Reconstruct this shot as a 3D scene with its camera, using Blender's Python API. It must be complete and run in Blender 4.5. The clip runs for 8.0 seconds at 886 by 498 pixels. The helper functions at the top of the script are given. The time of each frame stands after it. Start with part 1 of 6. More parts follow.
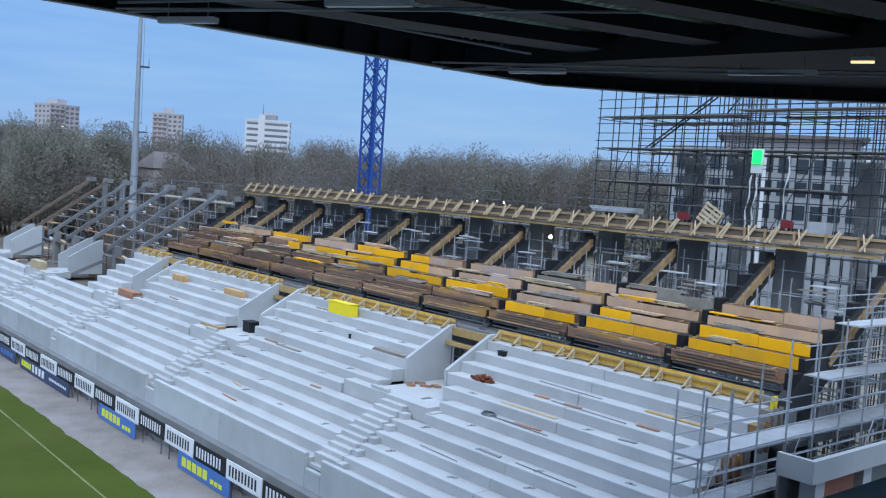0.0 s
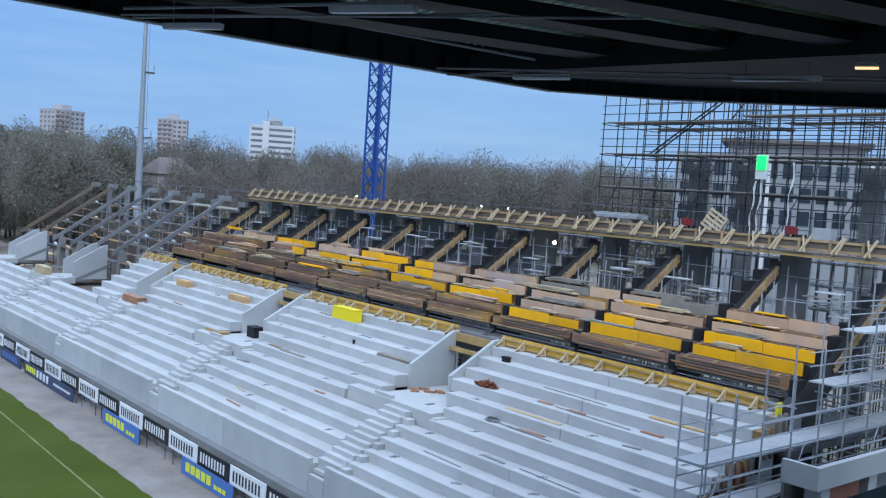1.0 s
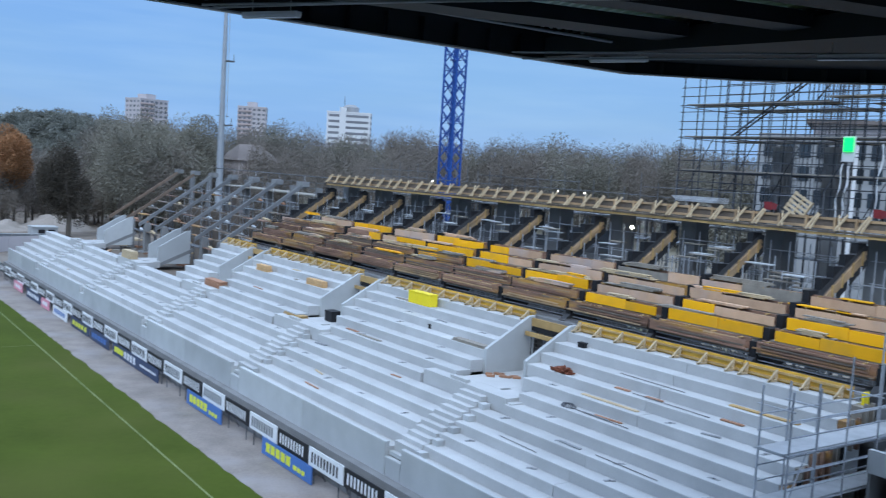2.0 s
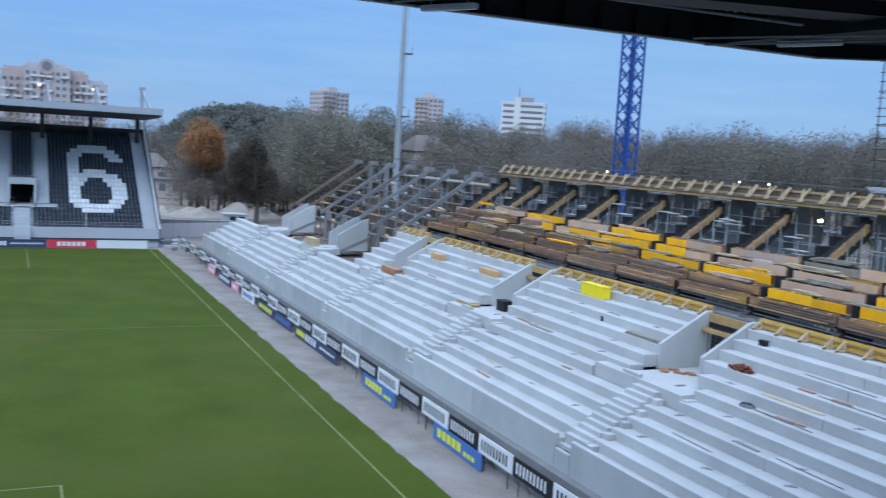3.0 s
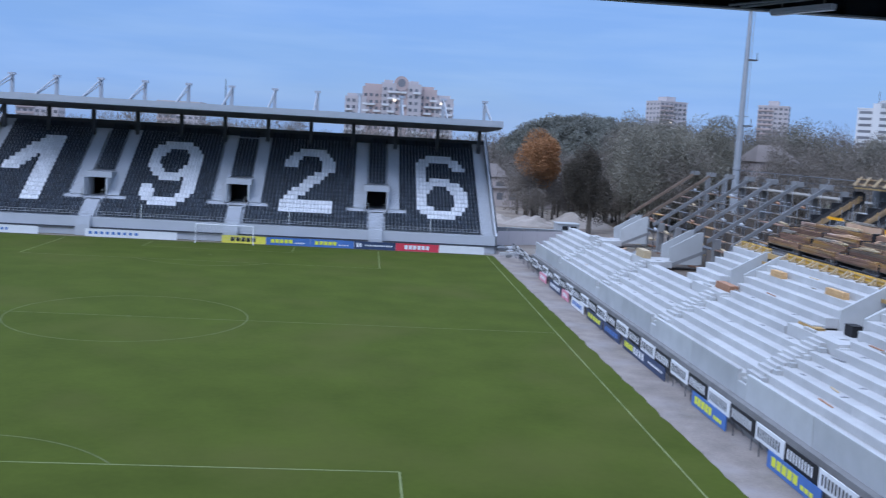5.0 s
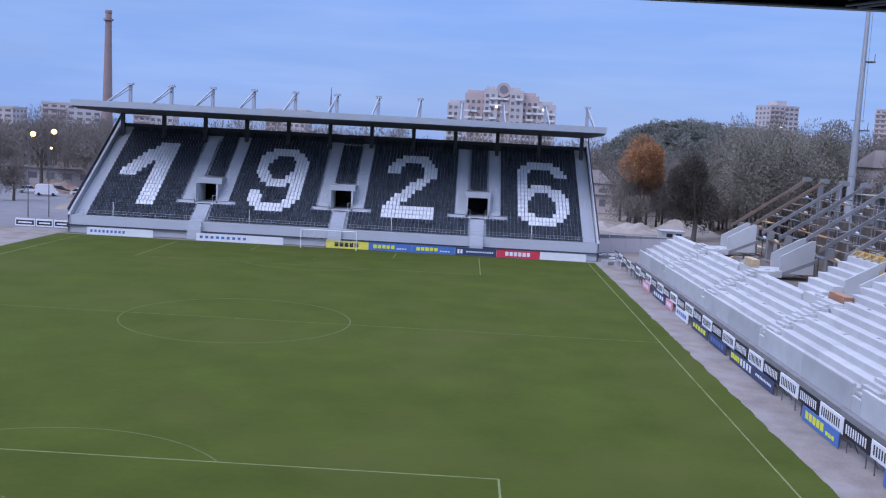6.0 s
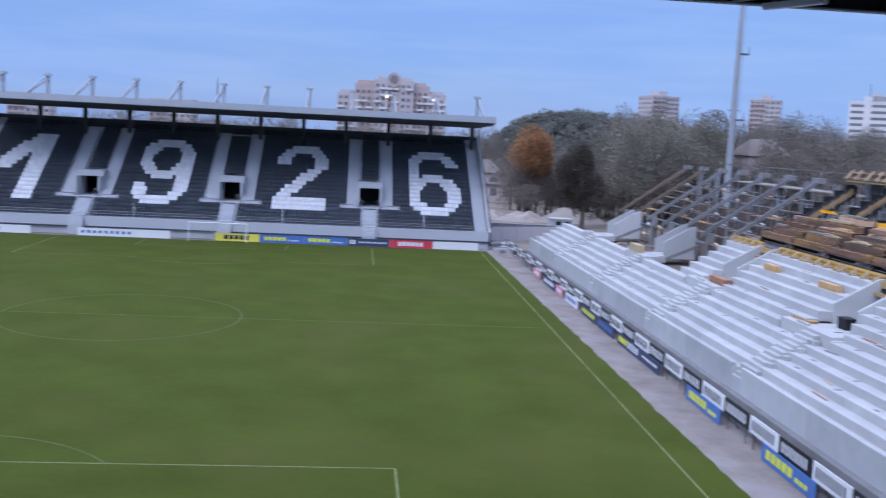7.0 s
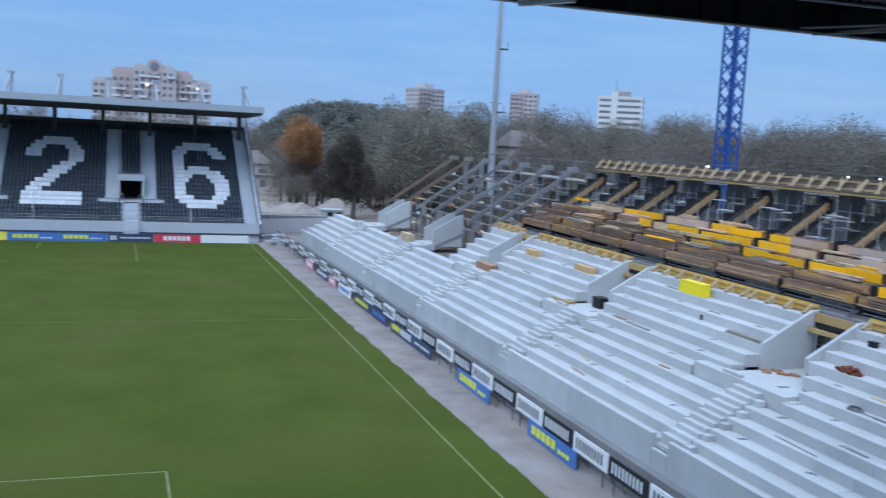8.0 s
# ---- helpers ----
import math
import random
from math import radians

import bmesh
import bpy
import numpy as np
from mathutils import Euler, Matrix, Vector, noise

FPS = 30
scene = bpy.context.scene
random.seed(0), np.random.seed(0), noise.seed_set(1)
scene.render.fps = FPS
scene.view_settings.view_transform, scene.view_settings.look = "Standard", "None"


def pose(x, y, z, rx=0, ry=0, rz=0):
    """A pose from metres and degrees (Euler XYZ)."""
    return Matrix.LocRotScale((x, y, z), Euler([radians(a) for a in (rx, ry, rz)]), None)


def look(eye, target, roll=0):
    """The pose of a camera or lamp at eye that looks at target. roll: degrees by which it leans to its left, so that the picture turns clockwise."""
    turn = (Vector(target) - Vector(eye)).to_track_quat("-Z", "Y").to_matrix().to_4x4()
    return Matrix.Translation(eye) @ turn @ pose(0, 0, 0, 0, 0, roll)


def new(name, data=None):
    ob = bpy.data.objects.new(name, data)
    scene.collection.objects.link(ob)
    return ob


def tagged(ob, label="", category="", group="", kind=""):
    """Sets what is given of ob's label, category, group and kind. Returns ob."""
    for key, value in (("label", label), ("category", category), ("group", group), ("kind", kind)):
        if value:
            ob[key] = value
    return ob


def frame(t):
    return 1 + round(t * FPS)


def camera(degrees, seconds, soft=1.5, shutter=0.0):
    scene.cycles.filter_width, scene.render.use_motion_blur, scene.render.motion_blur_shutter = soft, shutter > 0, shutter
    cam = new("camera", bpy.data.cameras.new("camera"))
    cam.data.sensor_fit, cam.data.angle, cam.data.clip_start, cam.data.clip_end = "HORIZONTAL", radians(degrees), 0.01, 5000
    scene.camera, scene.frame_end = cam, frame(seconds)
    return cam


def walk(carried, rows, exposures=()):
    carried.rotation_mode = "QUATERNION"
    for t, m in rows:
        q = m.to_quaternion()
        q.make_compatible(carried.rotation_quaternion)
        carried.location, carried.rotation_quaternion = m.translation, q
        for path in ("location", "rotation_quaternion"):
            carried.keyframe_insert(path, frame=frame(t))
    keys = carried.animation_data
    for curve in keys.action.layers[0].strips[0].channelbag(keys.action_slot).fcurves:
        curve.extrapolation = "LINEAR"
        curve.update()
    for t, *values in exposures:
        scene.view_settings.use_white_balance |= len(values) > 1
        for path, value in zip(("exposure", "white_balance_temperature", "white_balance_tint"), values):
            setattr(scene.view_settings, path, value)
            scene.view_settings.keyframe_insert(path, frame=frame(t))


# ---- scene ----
# ---- camera ----
EXPOSURES = [(0.0, 0.05, 6330, 9), (2.5, 0.05, 6200, 8), (4.5, 0.02, 6120, 11), (5.2, 0.02, 6200, 20), (6.5, 0.04, 6290, 30), (7.0, 0.04, 6280, 25), (7.5, 0.02, 6120, 12), (8.0, 0.02, 6130, 9)]
cam = camera(50.5, 8.0, soft=1.15, shutter=0.4)
EYE = (17.97, -74.55, 15.07)
# seconds, yaw, pitch, roll
ROWS = [
    (0.0, -40.37, -3.93, -3.82), (0.5, -40.54, -3.55, -3.98), (1.0, -40.10, -3.60, -3.86), (1.2, -39.60, -3.85, -3.82),
    (1.75, -37.30, -4.55, -3.62), (2.3, -32.85, -5.14, -3.46), (2.5, -30.59, -5.45, -3.47), (3.0, -25.07, -6.03, -3.42),
    (3.5, -19.74, -6.39, -3.49), (4.0, -14.38, -6.59, -3.52), (4.5, -9.27, -6.66, -3.57), (5.0, -4.98, -6.57, -3.28),
    (5.2, -3.19, -6.55, -3.20), (5.48, -0.99, -6.53, -3.14), (5.75, 0.55, -6.52, -3.10), (6.02, 1.22, -6.52, -3.06),
    (6.3, 0.85, -6.54, -2.98), (6.5, -0.04, -6.64, -2.81), (7.0, -5.38, -6.78, -2.88), (7.5, -12.80, -6.67, -2.86),
    (8.0, -19.30, -6.61, -3.06),
]
DRIFT = {0.0: (0.03, -0.02, 0.0), 2.5: (0.02, -0.04, 0.0), 4.5: (0.0, 0.02, 0.02), 6.5: (-0.02, 0.03, 0.03), 8.0: (0.01, 0.01, 0.0)}


def drift(t):
    ks = sorted(DRIFT)
    a = max(k for k in ks if k <= t)
    b = min(k for k in ks if k >= t)
    u = 0.0 if a == b else (t - a) / (b - a)
    u = u * u * (3 - 2 * u)
    return [p + (q - p) * u for p, q in zip(DRIFT[a], DRIFT[b])]


def eye_pose(t, yaw, pitch, roll):
    d = drift(t)
    return (pose(EYE[0] + d[0], EYE[1] + d[1], EYE[2] + d[2], 0, 0, yaw) @ pose(0, 0, 0, pitch) @ pose(0, 0, 0, 0, roll)
            @ pose(0, 0, 0, 90))


walk(cam, [(r[0], eye_pose(*r)) for r in ROWS], EXPOSURES)

# ---- sky and light: an overcast, blue evening ----
world = bpy.data.worlds.new("evening_sky")
scene.world = world
world.use_nodes = True
wt = world.node_tree
wt.nodes.clear()
w_out = wt.nodes.new("ShaderNodeOutputWorld")
w_bg = wt.nodes.new("ShaderNodeBackground")
w_sky = wt.nodes.new("ShaderNodeTexSky")
w_sky.sky_type = "NISHITA"
w_sky.sun_disc = False
w_sky.sun_elevation = radians(14)
w_sky.sun_rotation = radians(215)
w_sky.air_density, w_sky.dust_density, w_sky.ozone_density = 1.0, 0.6, 3.0
w_co = wt.nodes.new("ShaderNodeTexCoord")
w_map = wt.nodes.new("ShaderNodeMapping")
w_map.inputs["Scale"].default_value = (1.0, 1.0, 5.5)
w_noise = wt.nodes.new("ShaderNodeTexNoise")
w_noise.inputs["Scale"].default_value = 2.3
w_noise.inputs["Detail"].default_value = 6.0
w_ramp = wt.nodes.new("ShaderNodeValToRGB")
w_ramp.color_ramp.elements[0].position, w_ramp.color_ramp.elements[1].position = 0.36, 0.70
w_ramp.color_ramp.elements[0].color = (0.72, 0.72, 0.72, 1)
w_ramp.color_ramp.elements[1].color = (0.92, 0.92, 0.92, 1)
w_cloud = wt.nodes.new("ShaderNodeMix")
w_cloud.data_type = "RGBA"
w_streak = wt.nodes.new("ShaderNodeTexNoise")
w_streak.inputs["Scale"].default_value, w_streak.inputs["Detail"].default_value = 5.5, 7.0
w_smap = wt.nodes.new("ShaderNodeMapping")
w_smap.inputs["Scale"].default_value = (1.0, 1.0, 9.0)
w_tone = wt.nodes.new("ShaderNodeValToRGB")
w_tone.color_ramp.elements[0].position, w_tone.color_ramp.elements[1].position = 0.40, 0.66
w_tone.color_ramp.elements[0].color, w_tone.color_ramp.elements[1].color = (0.225, 0.435, 0.84, 1), (0.275, 0.485, 0.87, 1)
w_gain = wt.nodes.new("ShaderNodeVectorMath")
w_gain.operation = "SCALE"
w_gain.inputs["Scale"].default_value = 10.0
wt.links.new(w_co.outputs["Generated"], w_smap.inputs["Vector"])
wt.links.new(w_smap.outputs["Vector"], w_streak.inputs["Vector"])
wt.links.new(w_streak.outputs["Fac"], w_tone.inputs["Fac"])
wt.links.new(w_tone.outputs["Color"], w_gain.inputs[0])
wt.links.new(w_gain.outputs["Vector"], w_cloud.inputs["B"])
wt.links.new(w_co.outputs["Generated"], w_map.inputs["Vector"])
wt.links.new(w_map.outputs["Vector"], w_noise.inputs["Vector"])
wt.links.new(w_noise.outputs["Fac"], w_ramp.inputs["Fac"])
wt.links.new(w_ramp.outputs["Color"], w_cloud.inputs["Factor"])
wt.links.new(w_sky.outputs["Color"], w_cloud.inputs["A"])
# overcast: the cloud sheet is whiter and brighter overhead than at the horizon
w_sep = wt.nodes.new("ShaderNodeSeparateXYZ")
w_up = wt.nodes.new("ShaderNodeMapRange")
w_up.interpolation_type = "SMOOTHSTEP"
w_up.inputs["From Min"].default_value, w_up.inputs["From Max"].default_value = 0.20, 0.75
w_over = wt.nodes.new("ShaderNodeMix")
w_over.data_type = "RGBA"
w_over.inputs["B"].default_value = (11.2, 14.3, 19.8, 1)
wt.links.new(w_co.outputs["Generated"], w_sep.inputs[0])
wt.links.new(w_sep.outputs["Z"], w_up.inputs["Value"])
wt.links.new(w_up.outputs["Result"], w_over.inputs["Factor"])
wt.links.new(w_cloud.outputs["Result"], w_over.inputs["A"])
wt.links.new(w_over.outputs["Result"], w_bg.inputs["Color"])
w_bg.inputs["Strength"].default_value = 0.10
wt.links.new(w_bg.outputs["Background"], w_out.inputs["Surface"])

sun_data = bpy.data.lights.new("sun", "SUN")
sun_data.energy, sun_data.angle, sun_data.color = 1.65, radians(45), (0.83, 0.915, 1.0)
sun = new("sun", sun_data)
sun.matrix_world = look((-90, -80, 120), (0, 0, 0))

# ---- materials ----
def material(name, colour, rough=0.8, metal=0.0, spread=0.12, scale=3.0, bump=0.15, fine=40.0, stain=None, stain_amount=0.0,
             per_object=0.0, per_island=0.0, spec=0.4, stretch=(1, 1, 1)):
    """Base colour with broad stains, fine grain and relief, in metres."""
    m = bpy.data.materials.new(name)
    m.use_nodes = True
    t = m.node_tree
    b = t.nodes["Principled BSDF"]
    b.inputs["Roughness"].default_value, b.inputs["Metallic"].default_value = rough, metal
    b.inputs["Specular IOR Level"].default_value = spec
    geo = t.nodes.new("ShaderNodeNewGeometry")
    mp = t.nodes.new("ShaderNodeMapping")
    mp.inputs["Scale"].default_value = stretch
    t.links.new(geo.outputs["Position"], mp.inputs["Vector"])
    big, small = t.nodes.new("ShaderNodeTexNoise"), t.nodes.new("ShaderNodeTexNoise")
    for n, s, d in ((big, scale, 5.0), (small, fine, 3.0)):
        n.inputs["Scale"].default_value, n.inputs["Detail"].default_value = s, d
        t.links.new(mp.outputs["Vector"], n.inputs["Vector"])
    add = t.nodes.new("ShaderNodeMath")
    add.operation = "MULTIPLY_ADD"
    add.inputs[1].default_value = 0.4
    t.links.new(small.outputs["Fac"], add.inputs[0])
    t.links.new(big.outputs["Fac"], add.inputs[2])
    rng = t.nodes.new("ShaderNodeMapRange")
    rng.inputs["From Min"].default_value, rng.inputs["From Max"].default_value = 0.35, 1.05
    rng.inputs["To Min"].default_value, rng.inputs["To Max"].default_value = 1 - spread, 1 + spread
    t.links.new(add.outputs[0], rng.inputs["Value"])
    value = rng.outputs["Result"]
    for amount, source in ((per_object, "o"), (per_island, "i")):
        if amount:
            src = t.nodes.new("ShaderNodeObjectInfo").outputs["Random"] if source == "o" else geo.outputs["Random Per Island"]
            r2 = t.nodes.new("ShaderNodeMapRange")
            r2.inputs["To Min"].default_value, r2.inputs["To Max"].default_value = 1 - amount, 1 + amount
            t.links.new(src, r2.inputs["Value"])
            mul = t.nodes.new("ShaderNodeMath")
            mul.operation = "MULTIPLY"
            t.links.new(value, mul.inputs[0])
            t.links.new(r2.outputs["Result"], mul.inputs[1])
            value = mul.outputs[0]
    hsv = t.nodes.new("ShaderNodeHueSaturation")
    hsv.inputs["Color"].default_value = (*colour, 1)
    t.links.new(value, hsv.inputs["Value"])
    out = hsv.outputs["Color"]
    if stain:
        sn = t.nodes.new("ShaderNodeTexNoise")
        sn.inputs["Scale"].default_value, sn.inputs["Detail"].default_value = scale * 0.37, 7.0
        t.links.new(mp.outputs["Vector"], sn.inputs["Vector"])
        sr = t.nodes.new("ShaderNodeMapRange")
        sr.inputs["From Min"].default_value, sr.inputs["From Max"].default_value = 0.5, 0.72
        sr.inputs["To Max"].default_value = stain_amount
        t.links.new(sn.outputs["Fac"], sr.inputs["Value"])
        mix = t.nodes.new("ShaderNodeMix")
        mix.data_type = "RGBA"
        mix.inputs["B"].default_value = (*stain, 1)
        t.links.new(sr.outputs["Result"], mix.inputs["Factor"])
        t.links.new(out, mix.inputs["A"])
        out = mix.outputs["Result"]
    t.links.new(out, b.inputs["Base Color"])
    if bump:
        bn = t.nodes.new("ShaderNodeBump")
        bn.inputs["Strength"].default_value, bn.inputs["Distance"].default_value = bump, 0.02
        t.links.new(add.outputs[0], bn.inputs["Height"])
        t.links.new(bn.outputs["Normal"], b.inputs["Normal"])
    return m


def glowing(name, colour, strength):
    m = bpy.data.materials.new(name)
    m.use_nodes = True
    b = m.node_tree.nodes["Principled BSDF"]
    b.inputs["Base Color"].default_value = (*colour, 1)
    b.inputs["Emission Color"].default_value = (*colour, 1)
    b.inputs["Emission Strength"].default_value = strength
    return m


M_CONC_MID = material("site_concrete", (0.24, 0.245, 0.25), 0.9, spread=0.18, scale=0.8, fine=15, per_object=0.12)
M_CONC = material("precast_concrete", (0.45, 0.45, 0.445), 0.85, spread=0.12, scale=0.7, fine=14, stain=(0.33, 0.33, 0.33), stain_amount=0.4, per_object=0.05, bump=0.1)
M_CONC_WALL = material("cast_concrete", (0.43, 0.44, 0.44), 0.85, spread=0.10, scale=0.7, fine=18, stain=(0.30, 0.30, 0.30), stain_amount=0.4, per_object=0.12, bump=0.1)
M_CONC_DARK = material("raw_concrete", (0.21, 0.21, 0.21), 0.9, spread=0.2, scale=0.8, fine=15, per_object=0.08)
# darker copy of raw_concrete: shade under the upper terrace is in its grey
M_CONC_SHADED = material("shaded_raw_concrete", (0.17, 0.172, 0.175), 0.9, spread=0.3, scale=0.6, fine=12, per_object=0.15)
M_CONC_FAR = material("stand_concrete", (0.44, 0.46, 0.49), 0.85, spread=0.06, scale=0.5, fine=10)
M_YELLOW = material("yellow_formply", (0.95, 0.46, 0.004), 0.5, spread=0.10, scale=1.5, fine=20, stain=(0.42, 0.30, 0.10), stain_amount=0.35, per_object=0.16)
M_YELLOW_DULL = material("dull_yellow_board", (0.62, 0.37, 0.05), 0.6, spread=0.2, scale=1.5, fine=20, stain=(0.36, 0.26, 0.12), stain_amount=0.6, per_object=0.16)
M_YELLOW_NEW = material("yellow_steel_box", (0.85, 0.66, 0.02), 0.45, spread=0.04, scale=2.0)
M_TAN = material("tan_formply", (0.60, 0.385, 0.24), 0.7, spread=0.2, scale=1.2, fine=25, stain=(0.44, 0.38, 0.37), stain_amount=0.65, per_object=0.16)
M_BROWN = material("worn_brown_formply", (0.245, 0.140, 0.095), 0.6, spread=0.5, scale=1.8, fine=14, stain=(0.50, 0.27, 0.04), stain_amount=0.9, per_object=0.30, stretch=(1, 0.35, 2.5))
M_TIMBER = material("formwork_timber", (0.46, 0.30, 0.12), 0.7, spread=0.25, scale=2.0, fine=30, per_object=0.15, per_island=0.12)
M_TIMBER_PALE = material("pale_timber", (0.52, 0.40, 0.25), 0.75, spread=0.2, scale=2.5, fine=30, per_island=0.15)
M_TIMBER_GREY = material("weathered_timber", (0.27, 0.24, 0.20), 0.8, spread=0.25, scale=2.5, fine=30, per_island=0.15)
# old timber, dark enough to carry the shade of gaps in its colour
M_TIMBER_OLD_SHADE = material("old_timber_and_shade", (0.155, 0.122, 0.095), 0.85, spread=0.3, scale=2.0, fine=24, per_object=0.2)
M_PLANK_RED = material("reddish_plank", (0.33, 0.17, 0.10), 0.75, spread=0.25, scale=3, fine=30, per_object=0.15)
# near-black shared by step blocks, gap sheets, boxes and hut openings
M_BLACK = material("plain_black", (0.012, 0.012, 0.014), 0.7, spread=0.3, scale=2)
M_STEEL = material("galvanised_tube", (0.40, 0.41, 0.43), 0.5, 0.4, spread=0.2, scale=4, bump=0, per_object=0.15)
M_STEEL_DARK = material("dull_steel_tube", (0.15, 0.155, 0.165), 0.6, 0.5, spread=0.25, scale=4, bump=0, per_object=0.2)
M_STEEL_BLACK = material("dark_scaffold_tube", (0.045, 0.05, 0.06), 0.6, 0.3, spread=0.25, scale=4, bump=0, per_object=0.2)
M_DECK = material("scaffold_deck", (0.50, 0.51, 0.52), 0.6, 0.2, spread=0.2, scale=2, per_object=0.15)
M_REBAR = material("rebar_mesh", (0.20, 0.19, 0.19), 0.7, 0.4, spread=0.2, scale=3, bump=0)
M_CRANE = material("blue_crane_paint", (0.02, 0.075, 0.30), 0.45, spread=0.15, scale=1)
M_MAST = material("mast_steel", (0.36, 0.38, 0.40), 0.5, 0.5, spread=0.1, scale=1)
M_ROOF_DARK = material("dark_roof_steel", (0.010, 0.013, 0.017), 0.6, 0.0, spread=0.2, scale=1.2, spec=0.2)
M_ROOF_SHEET = material("grey_roof_sheet", (0.37, 0.47, 0.48), 0.5, 0.3, spread=0.12, scale=1.0)
M_CABLE = material("grey_conduit", (0.22, 0.23, 0.24), 0.5, 0.3)
M_LAMP = material("white_lamp_body", (0.62, 0.64, 0.66), 0.4, spread=0.03)
M_FAR_ROOF = material("pale_roof_metal", (0.40, 0.43, 0.47), 0.45, 0.2, spread=0.06, scale=0.6)
# soffit and black seats: base colours lifted to include the haze over the distance
M_FAR_SOFFIT = material("hazed_dark_soffit", (0.050, 0.056, 0.066), 0.7, spread=0.15)
M_SEAT_DARK = material("hazed_dark_seat", (0.029, 0.038, 0.050), 0.6, spread=0.15, scale=2, bump=0, per_island=0.35, spec=0.2)
M_SEAT_WHITE = material("white_plastic_seat", (0.72, 0.73, 0.75), 0.45, spread=0.05, scale=2, bump=0, per_island=0.10)
M_WHITE = material("white_paint", (0.78, 0.79, 0.80), 0.5, spread=0.05, scale=2)
M_BOARD_WHITE = material("white_board", (0.72, 0.73, 0.74), 0.5, spread=0.04, scale=1.5, bump=0)
M_BOARD_BLACK = material("black_board", (0.012, 0.013, 0.018), 0.45, spread=0.1, bump=0)
M_BOARD_BLUE = material("blue_board", (0.07, 0.17, 0.44), 0.5, spread=0.08, scale=1.5, bump=0)
M_BOARD_NAVY = material("navy_board", (0.04, 0.06, 0.12), 0.5, spread=0.1, bump=0)
M_BOARD_YELLOW = material("yellow_board", (0.80, 0.72, 0.10), 0.5, spread=0.06, bump=0)
M_BOARD_RED = material("red_board", (0.62, 0.05, 0.08), 0.5, spread=0.06, bump=0)
M_BOARD_PINK = material("pink_board", (0.70, 0.28, 0.36), 0.5, spread=0.06, bump=0)
M_PRINT_YELLOW = material("yellow_print", (0.72, 0.74, 0.06), 0.5, spread=0.05, bump=0)
M_PRINT_BLACK = material("black_print", (0.03, 0.03, 0.035), 0.5, spread=0.05, bump=0)
M_PRINT_WHITE = material("white_print", (0.75, 0.76, 0.78), 0.5, spread=0.05, bump=0)
M_LINE_FAINT = material("faint_pitch_paint", (0.090, 0.110, 0.032), 0.9, spread=0.3, scale=1.4, fine=12, bump=0, stain=(0.06, 0.08, 0.012), stain_amount=1.0)
M_LINE = material("pitch_paint", (0.16, 0.19, 0.07), 0.9, spread=0.3, scale=1.4, fine=12, bump=0, stain=(0.06, 0.09, 0.015), stain_amount=0.9)
M_GRAVEL = material("grey_gravel", (0.245, 0.212, 0.190), 0.95, spread=0.32, scale=0.5, fine=7, stain=(0.31, 0.29, 0.29), stain_amount=0.75, bump=0.8, spec=0.1)
M_MUD = material("trodden_earth", (0.20, 0.17, 0.13), 0.95, spread=0.3, scale=0.05, fine=1.2, stain=(0.07, 0.09, 0.03), stain_amount=0.8, bump=0.4)
M_ASPHALT = material("asphalt", (0.17, 0.165, 0.17), 0.9, spread=0.2, scale=0.3, fine=4)
M_SAND = material("pale_sand", (0.33, 0.29, 0.255), 0.95, spread=0.2, scale=0.4, fine=3, bump=0.5)
M_BRICK_RED = material("red_brick", (0.30, 0.12, 0.08), 0.9, spread=0.2, scale=2, per_object=0.2, per_island=0.2)
M_NET = material("white_net", (0.7, 0.7, 0.7), 0.7, bump=0)
M_RED = material("red_plastic", (0.26, 0.035, 0.04), 0.45)
M_RUST_BEAM = material("rusty_steel_beam", (0.16, 0.115, 0.085), 0.85, spread=0.3, scale=2, fine=14, per_object=0.15)
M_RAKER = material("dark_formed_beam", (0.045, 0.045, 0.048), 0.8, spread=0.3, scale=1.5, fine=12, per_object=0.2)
M_TIMBER_WORN = material("worn_formwork_timber", (0.42, 0.28, 0.155), 0.75, spread=0.3, scale=1.6, fine=26, stain=(0.16, 0.135, 0.10), stain_amount=0.7, per_object=0.2)
M_PLY = material("orange_plywood", (0.52, 0.32, 0.15), 0.7, spread=0.2, scale=2.0, fine=26, per_object=0.1)
M_SITE_EARTH = material("site_earth", (0.235, 0.195, 0.160), 0.95, spread=0.3, scale=0.25, fine=3, stain=(0.32, 0.29, 0.26), stain_amount=0.8, bump=0.5, spec=0.1)
M_RUBBLE = material("brick_rubble", (0.19, 0.115, 0.085), 0.95, spread=0.5, scale=1.2, fine=6, stain=(0.26, 0.22, 0.19), stain_amount=0.8, bump=0.8)
M_RUST = material("rusty_brown", (0.16, 0.05, 0.025), 0.85, spread=0.4, scale=4, fine=20)
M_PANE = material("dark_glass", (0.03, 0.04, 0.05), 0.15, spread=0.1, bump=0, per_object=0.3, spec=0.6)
# distance haze and sky reflection painted in: paler than dark_glass
M_PANE_HAZED = material("hazed_window_glass", (0.15, 0.155, 0.17), 0.3, spread=0.1, bump=0, per_object=0.3)
M_FACADE = material("pale_facade", (0.46, 0.42, 0.42), 0.85, spread=0.08, scale=0.08, fine=1, bump=0)
M_FACADE_PINK = material("rosy_facade", (0.45, 0.36, 0.34), 0.85, spread=0.1, scale=0.08, fine=1, bump=0)
M_FACADE_WHITE = material("white_facade", (0.62, 0.62, 0.62), 0.8, spread=0.08, scale=0.08, fine=1, bump=0)
M_FACADE_GREY = material("grey_facade", (0.28, 0.285, 0.29), 0.8, spread=0.12, scale=0.1, fine=1, bump=0)
